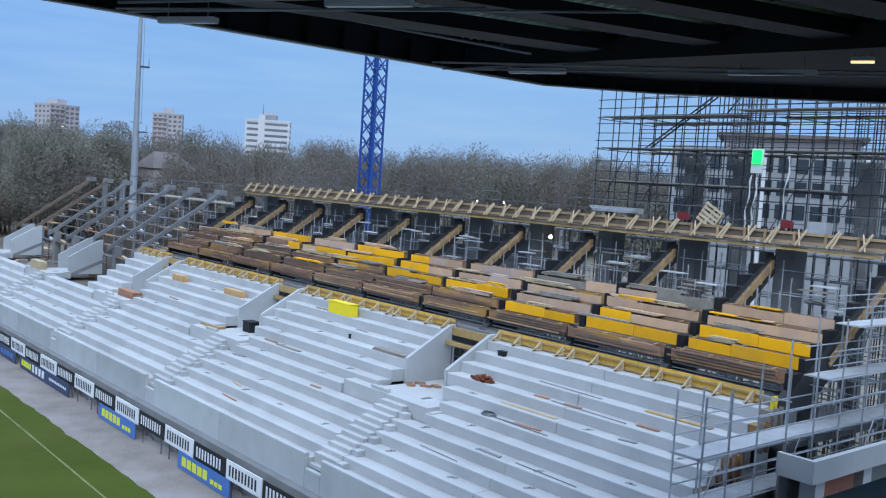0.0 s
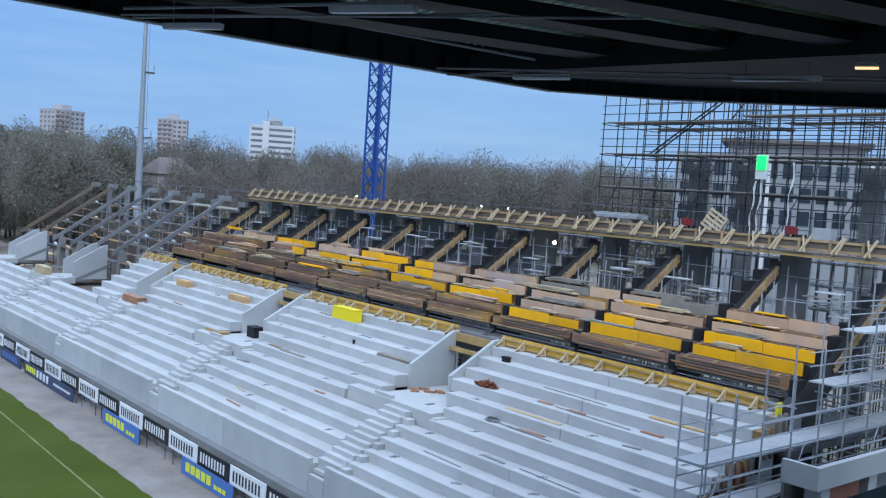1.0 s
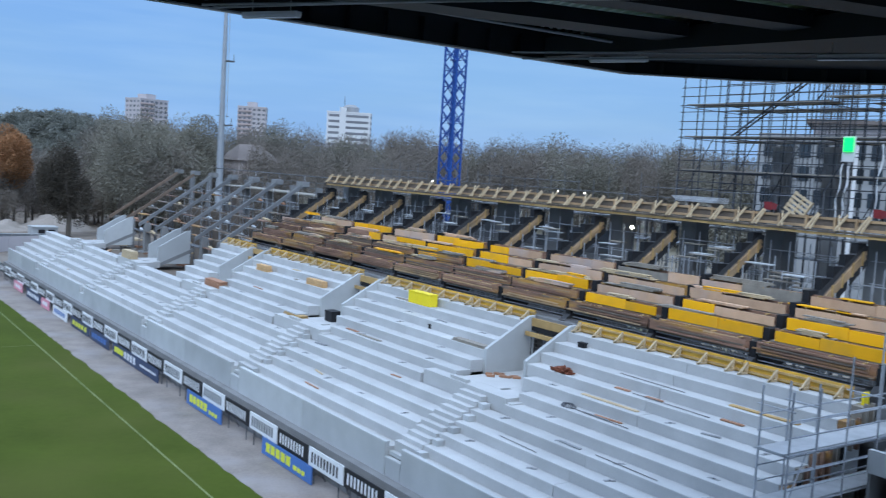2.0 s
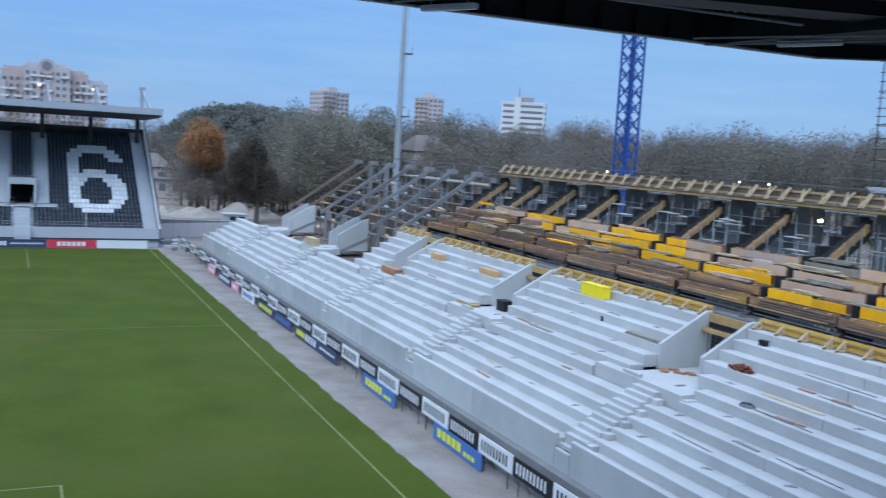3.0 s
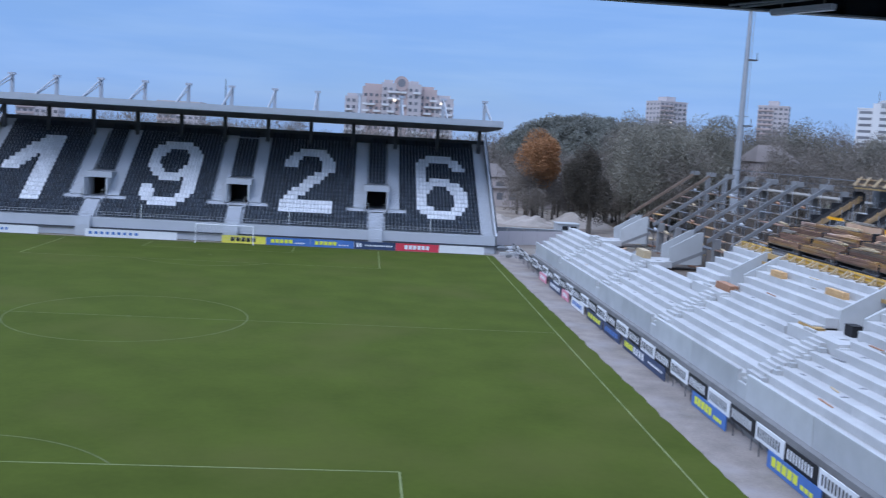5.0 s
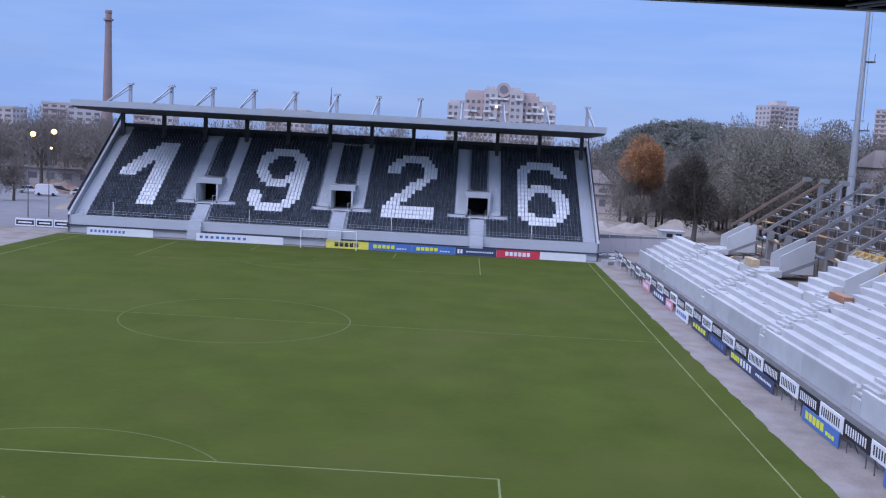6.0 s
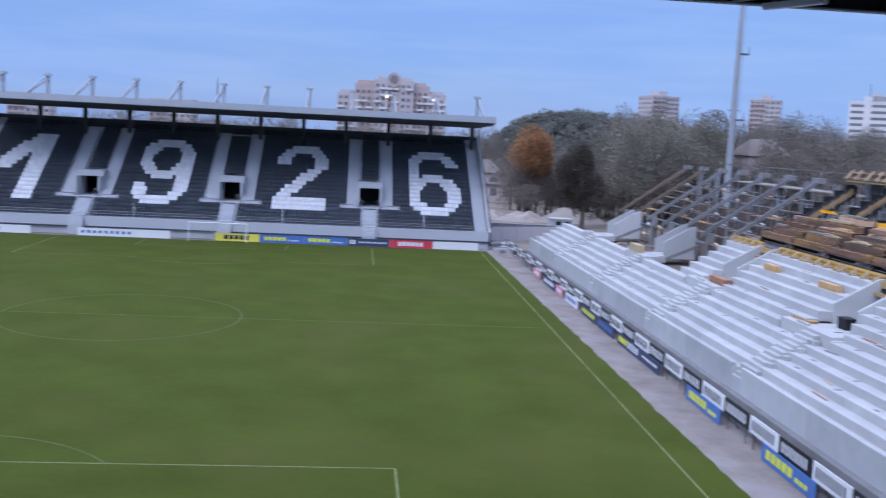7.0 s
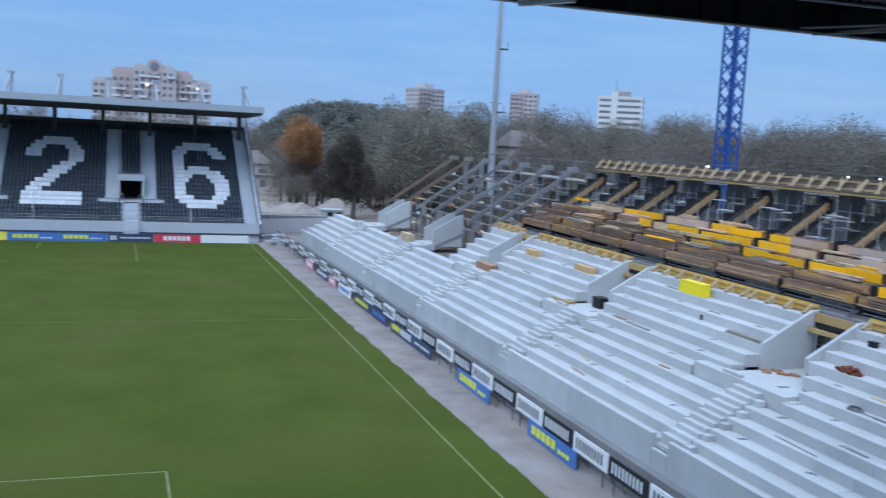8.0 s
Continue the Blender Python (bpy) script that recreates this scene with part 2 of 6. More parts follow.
M_LOW_WALL = material("low_building_wall", (0.46, 0.40, 0.38), 0.85, spread=0.15, scale=0.2, fine=2)
M_TILE_ROOF = material("old_roof", (0.165, 0.14, 0.128), 0.9, spread=0.2, scale=0.3, fine=3)
M_CHIMNEY = material("chimney_brick", (0.29, 0.21, 0.20), 0.9, spread=0.15, scale=0.2, fine=3)
M_BARK = material("bark", (0.10, 0.085, 0.07), 0.95, spread=0.25, scale=2, fine=12)
M_TWIG = material("bare_twigs", (0.180, 0.155, 0.132), 0.95, spread=0.15, scale=0.1, fine=2, bump=0, per_island=0.10, per_object=0.1)
M_OLIVE = material("olive_leaves", (0.195, 0.182, 0.145), 0.9, spread=0.2, scale=0.1, fine=2, bump=0, per_island=0.14, per_object=0.15)
M_ORANGE = material("orange_autumn_leaves", (0.33, 0.165, 0.075), 0.9, spread=0.25, scale=0.3, fine=2, bump=0, per_island=0.25)
M_RUSSET = material("dark_russet_leaves", (0.080, 0.068, 0.052), 0.9, spread=0.3, scale=0.3, fine=2, bump=0, per_island=0.25)
M_HILL = material("wooded_hill", (0.185, 0.19, 0.165), 0.95, spread=0.3, scale=0.02, fine=0.4, bump=0, per_island=0.2)
M_CAR_WHITE = material("white_car_paint", (0.62, 0.63, 0.65), 0.25, spread=0.02, bump=0)
M_CAR_DARK = material("dark_car_paint", (0.03, 0.035, 0.05), 0.25, spread=0.05, bump=0)
M_TYRE = material("tyre_rubber", (0.02, 0.02, 0.02), 0.9, bump=0)
M_GLOW_WARM = glowing("warm_lamp_glow", (1.0, 0.55, 0.18), 4.0)
M_GLOW_STRIP = glowing("orange_strip_glow", (1.0, 0.60, 0.28), 1.4)
M_GLOW_WHITE = glowing("white_lamp_glow", (1.0, 0.92, 0.72), 25.0)
M_GLOW_GREEN = glowing("green_sign_glow", (0.02, 1.0, 0.12), 1.6)
M_GLOW_WINDOW = glowing("lit_window", (1.0, 0.85, 0.65), 1.1)


def turf():
    m = material("pitch_turf", (0.060, 0.080, 0.012), 0.95, spread=0.22, scale=0.22, fine=2.2, stain=(0.078, 0.086, 0.020), stain_amount=0.8, bump=0.5, spec=0.08)
    t = m.node_tree
    hsv = next(n for n in t.nodes if n.type == "HUE_SAT")
    # faint mowing lanes across the pitch
    geo = next(n for n in t.nodes if n.type == "NEW_GEOMETRY")
    sep = t.nodes.new("ShaderNodeSeparateXYZ")
    t.links.new(geo.outputs["Position"], sep.inputs[0])
    wave = t.nodes.new("ShaderNodeMath")
    wave.operation = "MULTIPLY"
    wave.inputs[1].default_value = math.pi / 5.5
    t.links.new(sep.outputs["Y"], wave.inputs[0])
    sin = t.nodes.new("ShaderNodeMath")
    sin.operation = "SINE"
    t.links.new(wave.outputs[0], sin.inputs[0])
    r = t.nodes.new("ShaderNodeMapRange")
    r.inputs["From Min"].default_value, r.inputs["To Min"].default_value, r.inputs["To Max"].default_value = -1.0, 0.975, 1.025
    t.links.new(sin.outputs[0], r.inputs["Value"])
    old = hsv.inputs["Value"].links[0].from_socket
    mul = t.nodes.new("ShaderNodeMath")
    mul.operation = "MULTIPLY"
    t.links.new(old, mul.inputs[0])
    t.links.new(r.outputs["Result"], mul.inputs[1])
    t.links.new(mul.outputs[0], hsv.inputs["Value"])
    return m


M_TURF = turf()


# ---- building helpers ----
def box(bm, x0, x1, y0, y1, z0, z1):
    v = [bm.verts.new((x, y, z)) for z in (z0, z1) for y in (y0, y1) for x in (x0, x1)]
    for f in ((0, 2, 3, 1), (4, 5, 7, 6), (0, 1, 5, 4), (2, 6, 7, 3), (0, 4, 6, 2), (1, 3, 7, 5)):
        bm.faces.new([v[i] for i in f])
    return v


def bar(bm, a, b, w, h=None):
    """A squared bar from a to b."""
    a, b, h = Vector(a), Vector(b), h or w
    d = (b - a).normalized()
    side = d.cross(Vector((0, 0, 1)))
    side = side.normalized() if side.length > 1e-3 else Vector((1, 0, 0))
    up = side.cross(d)
    v = [bm.verts.new(p + side * (i * w / 2) + up * (j * h / 2)) for p in (a, b) for i, j in ((-1, -1), (1, -1), (1, 1), (-1, 1))]
    for f in ((3, 2, 1, 0), (4, 5, 6, 7), (0, 1, 5, 4), (1, 2, 6, 5), (2, 3, 7, 6), (3, 0, 4, 7)):
        bm.faces.new([v[i] for i in f])


def tube(bm, a, b, r, n=6, r2=None):
    a, b = Vector(a), Vector(b)
    d = (b - a).normalized()
    s = d.cross(Vector((0, 0, 1)))
    s = s.normalized() if s.length > 1e-3 else Vector((1, 0, 0))
    u = s.cross(d)
    rings = []
    for p, q in ((a, r), (b, r if r2 is None else r2)):
        rings.append([bm.verts.new(p + (s * math.cos(2 * math.pi * k / n) + u * math.sin(2 * math.pi * k / n)) * q) for k in range(n)])
    for k in range(n):
        bm.faces.new((rings[0][k], rings[0][(k + 1) % n], rings[1][(k + 1) % n], rings[1][k]))
    bm.faces.new(rings[0][::-1])
    bm.faces.new(rings[1])


def prism(bm, section, y0, y1):
    """A section of (x, z) points drawn out along y."""
    a = [bm.verts.new((x, y0, z)) for x, z in section]
    b = [bm.verts.new((x, y1, z)) for x, z in section]
    n = len(section)
    for k in range(n):
        bm.faces.new((a[k], a[(k + 1) % n], b[(k + 1) % n], b[k]))
    bm.faces.new(a[::-1])
    bm.faces.new(b)


def mesh_of(bm, mat, name="mesh"):
    bmesh.ops.recalc_face_normals(bm, faces=bm.faces)
    me = bpy.data.meshes.new(name)
    bm.to_mesh(me)
    bm.free()
    me.materials.append(mat)
    return me


def undo(parent):
    if parent.type == "EMPTY":
        return Matrix.Translation(parent.location).inverted()
    return Matrix.Identity(4)


def place(name, mesh, parent, m=None, label=""):
    """One object of a shared mesh under a parent, m in the world."""
    ob = new(name, mesh)
    ob.parent = parent
    ob.matrix_parent_inverse = undo(parent)
    if m is not None:
        ob.matrix_basis = m
    if label:
        ob["label"] = label
    return ob


def part(name, bm, mat, parent, label=""):
    return place(name, mesh_of(bm, mat, name), parent, None, label)


def thing(name, at, label, category, group=""):
    ob = new(name)
    ob.empty_display_size = 0.2
    ob.location = at
    return tagged(ob, label, category, group)


def solid(name, bm, mat, label, category, group="", kind=""):
    return tagged(new(name, mesh_of(bm, mat, name)), label, category, group, kind)


def made(fn):
    bm = bmesh.new()
    fn(bm)
    return bm

# ---- ground and pitch ----
HALF_W, HALF_L = 33.61, 49.72


def sheet(name, x0, x1, y0, y1, z, mat, label, category, step=None, wobble=None):
    bm = bmesh.new()
    if step is None:
        bm.faces.new([bm.verts.new(p) for p in ((x0, y0, z), (x1, y0, z), (x1, y1, z), (x0, y1, z))])
    else:
        n = int((y1 - y0) / step)
        last = None
        for k in range(n + 1):
            y = y0 + (y1 - y0) * k / n
            w = wobble(y)
            row = (bm.verts.new((x0, y, z)), bm.verts.new((x1 + w, y, z)))
            if last:
                bm.faces.new((last[0], last[1], row[1], row[0]))
            last = row
    return solid(name, bm, mat, label, category, "", "structure")


sheet("ground", -3000, 3000, -3000, 3000, -0.06, M_MUD, "bare brown earth and rough grass round the stadium", "ground")
sheet("gravel_strip", 34.0, 39.9, -60.0, 64.0, -0.03, M_GRAVEL, "grey gravel strip beside the pitch", "gravel")
sheet("pitch", -37.0, 35.75, -52.5, 51.0, 0.0, M_TURF, "mown green grass football pitch", "pitch", 0.7,
      lambda y: 0.16 * noise.noise((y * 0.5, 3.0, 0)) + 0.12 * noise.noise((y * 1.9, 8.0, 0)))
sheet("touchline_paving", -45.0, -37.0, -52.0, 56.0, -0.03, M_GRAVEL, "grey paved edge beyond the far touchline", "paving")
sheet("car_park", -140.0, -39.0, 56.0, 150.0, -0.04, M_ASPHALT, "grey asphalt car park beyond the stand", "car park")
sheet("building_site_ground", 36.0, 84.0, 51.0, 150.0, -0.045, M_SITE_EARTH, "pale trodden earth behind the corner", "ground")


def pitch_lines():
    bm, dim = bmesh.new(), bmesh.new()
    w, z = 0.055, 0.006

    def line(x0, y0, x1, y1, bm=bm):
        d = Vector((x1 - x0, y1 - y0, 0)).normalized()
        s = Vector((-d.y, d.x, 0)) * w
        a, b = Vector((x0, y0, z)), Vector((x1, y1, z))
        bm.faces.new([bm.verts.new(p) for p in (a - s, b - s, b + s, a + s)])

    def arc(cx, cy, r, a0, a1, n=64, bm=dim):
        last = None
        for k in range(n + 1):
            a = radians(a0 + (a1 - a0) * k / n)
            row = [bm.verts.new((cx + (r + q) * math.cos(a), cy + (r + q) * math.sin(a), z)) for q in (-w, w)]
            if last:
                bm.faces.new((last[0], last[1], row[1], row[0]))
            last = row

    W, L = HALF_W, HALF_L
    line(-W, -L, -W, L)
    line(W, -L, W + 1.15, L)
    line(-W, 0, W + 0.4, 0, dim)
    for s in (-1, 1):
        line(-W, s * L, W, s * L, dim)
        for hw, d in ((20.16, 16.5), (9.16, 5.5)):
            line(-hw, s * (L - d), hw, s * (L - d), bm if s < 0 and hw > 10 else dim)
            for x in (-hw, hw):
                line(x, s * L, x, s * (L - d))
        a = 90 if s < 0 else 270
        arc(0, s * (L - 11), 9.15, a - 53, a + 53)
        arc(0, s * (L - 11), 0.12, 0, 360, 12)
    arc(0, 0, 9.15, 0, 360)
    arc(0, 0, 0.15, 0, 360, 12)
    solid("faint_pitch_lines", dim, M_LINE_FAINT, "nearly worn off white lines on the grass", "pitch line", "", "structure")
    solid("pitch_lines", bm, M_LINE, "worn white lines painted on the grass", "pitch line", "", "structure")


pitch_lines()


def goal(y, s):
    g = thing("goal", (0, y, 0), "white football goal with a net", "goal")
    for x in (-3.72, 3.72):
        part("post", made(lambda bm: tube(bm, (x, y, 0), (x, y, 2.5), 0.06, 10)), M_WHITE, g)
        part("stanchion", made(lambda bm: (tube(bm, (x, y, 2.44), (x, y + s * 1.2, 2.35), 0.025), tube(bm, (x, y + s * 1.2, 2.35), (x, y + s * 1.9, 0), 0.025))), M_STEEL, g)
    part("crossbar", made(lambda bm: tube(bm, (-3.72, y, 2.5), (3.72, y, 2.5), 0.06, 10)), M_WHITE, g)

    def net(bm):
        for k in range(38):
            x = -3.7 + k * 0.2
            bar(bm, (x, y, 2.44), (x, y + s * 1.2, 2.35), 0.008)
            bar(bm, (x, y + s * 1.2, 2.35), (x, y + s * 1.9, 0), 0.008)
        for k in range(12):
            u = k / 11
            bar(bm, (-3.7, y + s * (1.2 + 0.7 * u), 2.35 * (1 - u) + 0.01), (3.7, y + s * (1.2 + 0.7 * u), 2.35 * (1 - u) + 0.01), 0.008)
    part("net", made(net), M_NET, g)


goal(HALF_L, 1)

# ---- the concrete stand under construction ----
X0, Z0, TREAD, RISE = 40.68, 3.28, 0.80, 0.45
Y_NEAR, Y_FAR = -57.0, 42.0
# vomitories: the two side walls and the stair in front of each
VOMS = [(-42.2, -39.05, -41.45), (-24.85, -21.95, -24.15), (-7.75, -5.05, -7.45), (9.3, 12.0, 9.75), (26.5, 29.2, 26.95)]
STAIR, NOTCH = 0.85, 0.62
LAND_Z, LAND_X = 5.30, 44.0
Y_FORM = 0.85


def nose(i):
    return X0 + TREAD * i, Z0 + RISE * i


def spans(y0, y1, holes):
    out, y = [], y0
    for a, b in sorted(holes):
        if b <= y0 or a >= y1:
            continue
        if a > y:
            out.append((y, a))
        y = max(y, b)
    if y < y1:
        out.append((y, y1))
    return out


stand = thing("concrete_stand", (45, -8, 0), "pale grey concrete terrace under construction beside the pitch", "stand")
SLABS = {}


def slab(length):
    """One terrace step, its nose at the origin, with a chamfered edge and a lip."""
    key = round(length, 2)
    if key not in SLABS:
        bm = bmesh.new()
        h = 0.012
        prism(bm, [(0.015, -0.60), (0.0, -0.55), (0.0, -0.025), (0.025, 0.0), (0.83, -0.012), (0.83, -0.60)], h, key - h)
        SLABS[key] = mesh_of(bm, M_CONC, "step")
    return SLABS[key]


_s = bmesh.new()
box(_s, -0.09, 0.09, -0.22, 0.22, -0.02, 0.012)
box(_s, -0.04, 0.04, -0.05, 0.05, 0.010, 0.05)
SOCKET = mesh_of(_s, M_CONC_MID, "socket")


def row_steps():
    rng = random.Random(4)
    for i in range(-1, 11):
        x, z = nose(i)
        holes = [(s - STAIR, s + STAIR) for _, _, s in VOMS] if i < 5 else []
        y1 = Y_FAR - max(0, i) * 0.05
        if i == 4:
            holes += [(a - 1.45, b + 1.9) for a, b, _ in VOMS]
        if i > 4:
            holes += [(a - 0.02, b + 0.02) for a, b, _ in VOMS]
            y1 = Y_FORM - 0.5 * (10 - i) * 0.35
        if i == 5:
            holes += [(a - 1.45, b) for a, b, _ in VOMS]
        if i == 6:
            holes += [(a - 0.7, b) for a, b, _ in VOMS]
        for a, b in spans(Y_NEAR + max(0, i - 1) * 0.03, y1, holes):
            n = max(1, round((b - a) / 9.0))
            for k in range(n):
                if -1 < i < 9 and rng.random() < 0.45:
                    for u in (0.22, 0.78):
                        place("socket", SOCKET, stand, Matrix.Translation((x + 0.42 + rng.uniform(-0.1, 0.1), a + (b - a) * (k + u + rng.uniform(-0.05, 0.05)) / n, z - 0.006)) @ pose(0, 0, 0, 0, 0, rng.uniform(0, 90)))
                place("step", slab((b - a) / n), stand, Matrix.Translation((x + rng.uniform(-0.006, 0.006), a + (b - a) * k / n, z + rng.uniform(-0.008, 0.006))))


row_steps()


def stairs():
    n = 11
    for a, b, s in VOMS:
        for k in range(n):
            x = 40.30 + k * (LAND_X - 40.30) / n
            z = 2.88 + (k + 1) * (LAND_Z - 2.88) / (n + 1)
            part("stair_tread", made(lambda bm: box(bm, x, x + 0.55, s - STAIR + 0.01 + 0.006 * (k % 2), s + STAIR - 0.01 - 0.006 * (k % 2), z - 0.75, z)), M_CONC, stand)
        # a half-high block at the end of each row beside the stair
        for i in range(0, 5):
            x, z = nose(i)
            part("row_end_block", made(lambda bm: box(bm, x - 0.40, x - 0.005, s - STAIR - 0.42, s - STAIR - 0.01, z - RISE - 0.1, z - RISE + 0.24)), M_CONC_WALL, stand)
        # landing, with a low block on each side of the stair head
        part("landing", made(lambda bm: box(bm, LAND_X + 0.9, 49.2, a + 0.2, b - 0.2, LAND_Z - 0.25, LAND_Z)), M_CONC, stand)
        part("landing_block", made(lambda bm: (box(bm, LAND_X, LAND_X + 1.47, a - 1.43, s - STAIR, LAND_Z - 1.2, LAND_Z), box(bm, LAND_X + 1.47, 46.27, a - 0.68, a + 0.19, LAND_Z - 0.6, LAND_Z - 0.003), box(bm, LAND_X + 0.02, LAND_X + 0.90, s - STAIR, s + STAIR, LAND_Z - 1.2, LAND_Z - 0.005))), M_CONC, stand)
        part("landing_block", made(lambda bm: box(bm, LAND_X, LAND_X + 0.90, s + STAIR, b + 1.85, LAND_Z - 1.2, LAND_Z + 0.0)), M_CONC, stand)
        part("parapet_block", made(lambda bm: box(bm, LAND_X + 0.1, LAND_X + 0.32, s + STAIR + 0.05, s + STAIR + 1.3, LAND_Z, LAND_Z + 0.16)), M_CONC, stand)
        for k in range(3):
            part("side_step", made(lambda bm: box(bm, LAND_X + 0.02, LAND_X + 0.75 + 0.004 * k, a - 1.43 - 0.34 * (k + 1), a - 1.43 - 0.34 * k, LAND_Z - 1.2, LAND_Z - 0.17 * (k + 1))), M_CONC, stand)


stairs()


def front_wall():
    cuts = sorted([s + 0.25 - NOTCH for _, _, s in VOMS] + [s + 0.25 + NOTCH for _, _, s in VOMS])
    pts = [Y_NEAR] + cuts + [Y_FAR]
    for j in range(len(pts) - 1):
        a, b = pts[j], pts[j + 1]
        low = j % 2 == 1
        n = 1 if low else max(1, round((b - a) / 8.0))
        for k in range(n):
            p, q = a + (b - a) * k / n + 0.02, a + (b - a) * (k + 1) / n - 0.02
            top = 2.42 if low else 3.06

            def wall(bm, p=p, q=q, top=top):
                prism(bm, [(39.85, 0.0), (39.85, top - 0.03), (39.88, top), (40.05, top), (40.07, top - 0.02), (40.07, 0.0)], p, q)
            part("wall_panel", made(wall), M_CONC_WALL, stand)
    part("gutter", made(lambda bm: box(bm, 40.07, 40.4, Y_NEAR, Y_FAR, 2.45, 2.62)), M_CONC_WALL, stand)
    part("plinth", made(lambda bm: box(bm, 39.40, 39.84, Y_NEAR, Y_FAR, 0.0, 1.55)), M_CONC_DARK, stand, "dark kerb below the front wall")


front_wall()


def far_end():
    """The stepped closing wall at the far end, and the walls under the terrace."""
    for i in range(-1, 5):
        x, z = nose(i)
        part("end_wall", made(lambda bm: box(bm, x + 0.02, x + TREAD + 0.02, Y_FAR - 0.25, Y_FAR - 0.05, 0, z - 0.6)), M_CONC_WALL, stand)
    for k in range(19):
        y = -56.8 + 5.4 * k

        def leg(bm):
            prism(bm, [(40.2, 0), (40.2, 2.0), (44.6, 4.4), (44.6, 0)] if y > Y_FORM else [(40.2, 0), (40.2, 2.0), (49.0, 6.9), (49.0, 0)], y - 0.2, y + 0.2)
        if not any(a - 0.5 < y < b + 0.5 for a, b, _ in VOMS):
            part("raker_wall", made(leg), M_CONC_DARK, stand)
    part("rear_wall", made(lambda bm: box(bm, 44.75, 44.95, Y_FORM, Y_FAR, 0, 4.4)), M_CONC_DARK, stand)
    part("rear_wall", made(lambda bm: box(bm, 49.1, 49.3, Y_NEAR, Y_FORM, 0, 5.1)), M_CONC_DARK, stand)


far_end()


def vomitory_walls():
    group = "vomitory side walls"
    for j, (a, b, s) in enumerate(VOMS):
        for y0, y1 in ((a - 0.02, a + 0.18), (b - 0.18, b + 0.02)):
            w = thing("vomitory_wall", (47.5, y0, 5), "smooth pale concrete side wall of a stadium entrance", "wall", group)
            part("panel", made(lambda bm: prism(bm, [(46.25, LAND_Z - 0.3), (46.25, 6.52), (48.9, 8.02), (49.25, 8.05), (49.25, LAND_Z - 0.3)], y0, y1)), M_CONC_WALL, w)
            if s > 0:
                part("prop_sill", made(lambda bm: bar(bm, (46.3, (y0 + y1) / 2, LAND_Z - 0.45), (49.6, (y0 + y1) / 2, 6.3), 0.22, 0.3)), M_CONC_DARK, w)


vomitory_walls()


def entrance_lintels():
    for a, b, s in VOMS[:3]:
        t = thing("entrance_formwork", (49, a, 7.4), "timber formwork beams over a stadium entrance", "formwork", "entrance formwork")
        part("beam", made(lambda bm: box(bm, 49.0, 49.12, a + 0.2, b - 0.2, 7.55, 7.95)), M_TIMBER, t)
        part("beam", made(lambda bm: box(bm, 48.6, 48.75, a + 0.2, b - 0.2, 7.1, 7.3)), M_TIMBER, t)
        # near-black sheet filling the height between the two beams
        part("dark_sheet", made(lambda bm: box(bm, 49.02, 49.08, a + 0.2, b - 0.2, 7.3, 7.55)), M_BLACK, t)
        for k in range(3):
            y = a + 0.6 + (b - a - 1.2) * k / 2
            part("prop", made(lambda bm: tube(bm, (48.7, y, LAND_Z), (48.7, y, 7.1), 0.03)), M_STEEL_DARK, t)


entrance_lintels()


# ---- edge formwork along the top of the lower terrace ----
def edge_formwork():
    holes = [(a, b) for a, b, _ in VOMS[:3]]
    for a, b in spans(-56.4, Y_FORM, holes):
        n = max(1, round((b - a) / 5.0))
        for k in range(n):
            p, q = a + (b - a) * k / n + 0.02, a + (b - a) * (k + 1) / n - 0.02
            f = thing("edge_formwork", (49.3, p, 7.78), "yellow timber edge formwork with triangular braces", "formwork", "edge formwork panels")
            part("board", made(lambda bm: box(bm, 49.36, 49.40, p, q, 7.78, 8.28)), M_YELLOW_DULL, f)
            part("waling", made(lambda bm: box(bm, 49.28, 49.36, p, q, 7.84, 7.93)), M_TIMBER, f)
            part("waling", made(lambda bm: box(bm, 49.28, 49.36, p, q, 8.10, 8.19)), M_TIMBER, f)
            m = max(2, round((q - p) / 1.15))
            for r in range(m):
                yy = p + 0.35 + (q - p - 0.6) * r / max(1, m - 1)

                def brace(bm, yy=yy):
                    bar(bm, (48.75, yy, 7.80), (49.27, yy, 8.22), 0.06, 0.10)
                    bar(bm, (48.70, yy, 7.83), (49.27, yy, 7.83), 0.06, 0.08)
                    bar(bm, (49.24, yy, 7.80), (49.24, yy, 8.26), 0.06, 0.07)
                part("brace", made(brace), M_TIMBER_PALE, f)


edge_formwork()

# walkway slab and its mesh behind the edge formwork
walkway = thing("walkway_slab", (50, -28, 7.9), "grey walkway slab with steel mesh laid ready for casting", "slab")
part("slab", made(lambda bm: box(bm, 49.41, 51.2, -56.6, Y_FORM, 7.75, 8.02)), M_CONC_DARK, walkway)


def mesh_mat(bm):
    for k in range(int(57.0 / 0.6)):
        bar(bm, (49.45, -56.3 + 0.6 * k, 8.10), (50.25, -56.3 + 0.6 * k, 8.10), 0.02)
    for k in range(5):
        bar(bm, (49.5 + 0.18 * k, -56.4, 8.12), (49.5 + 0.18 * k, 0.6, 8.12), 0.025)


part("rebar_mesh", made(mesh_mat), M_REBAR, walkway)
part("kerb_bars", made(lambda bm: (bar(bm, (50.3, -56.4, 8.42), (50.3, -20, 8.42), 0.05), bar(bm, (50.3, -56.4, 8.22), (50.3, 0.6, 8.22), 0.05))), M_STEEL, walkway)

# ---- upper terrace: rakers, step formwork, head beam ----
RAKERS = [-56.9 + 5.42 * k for k in range(11)]
UX, UZ, UT, UR = 50.02, 8.58, 0.82, 0.50


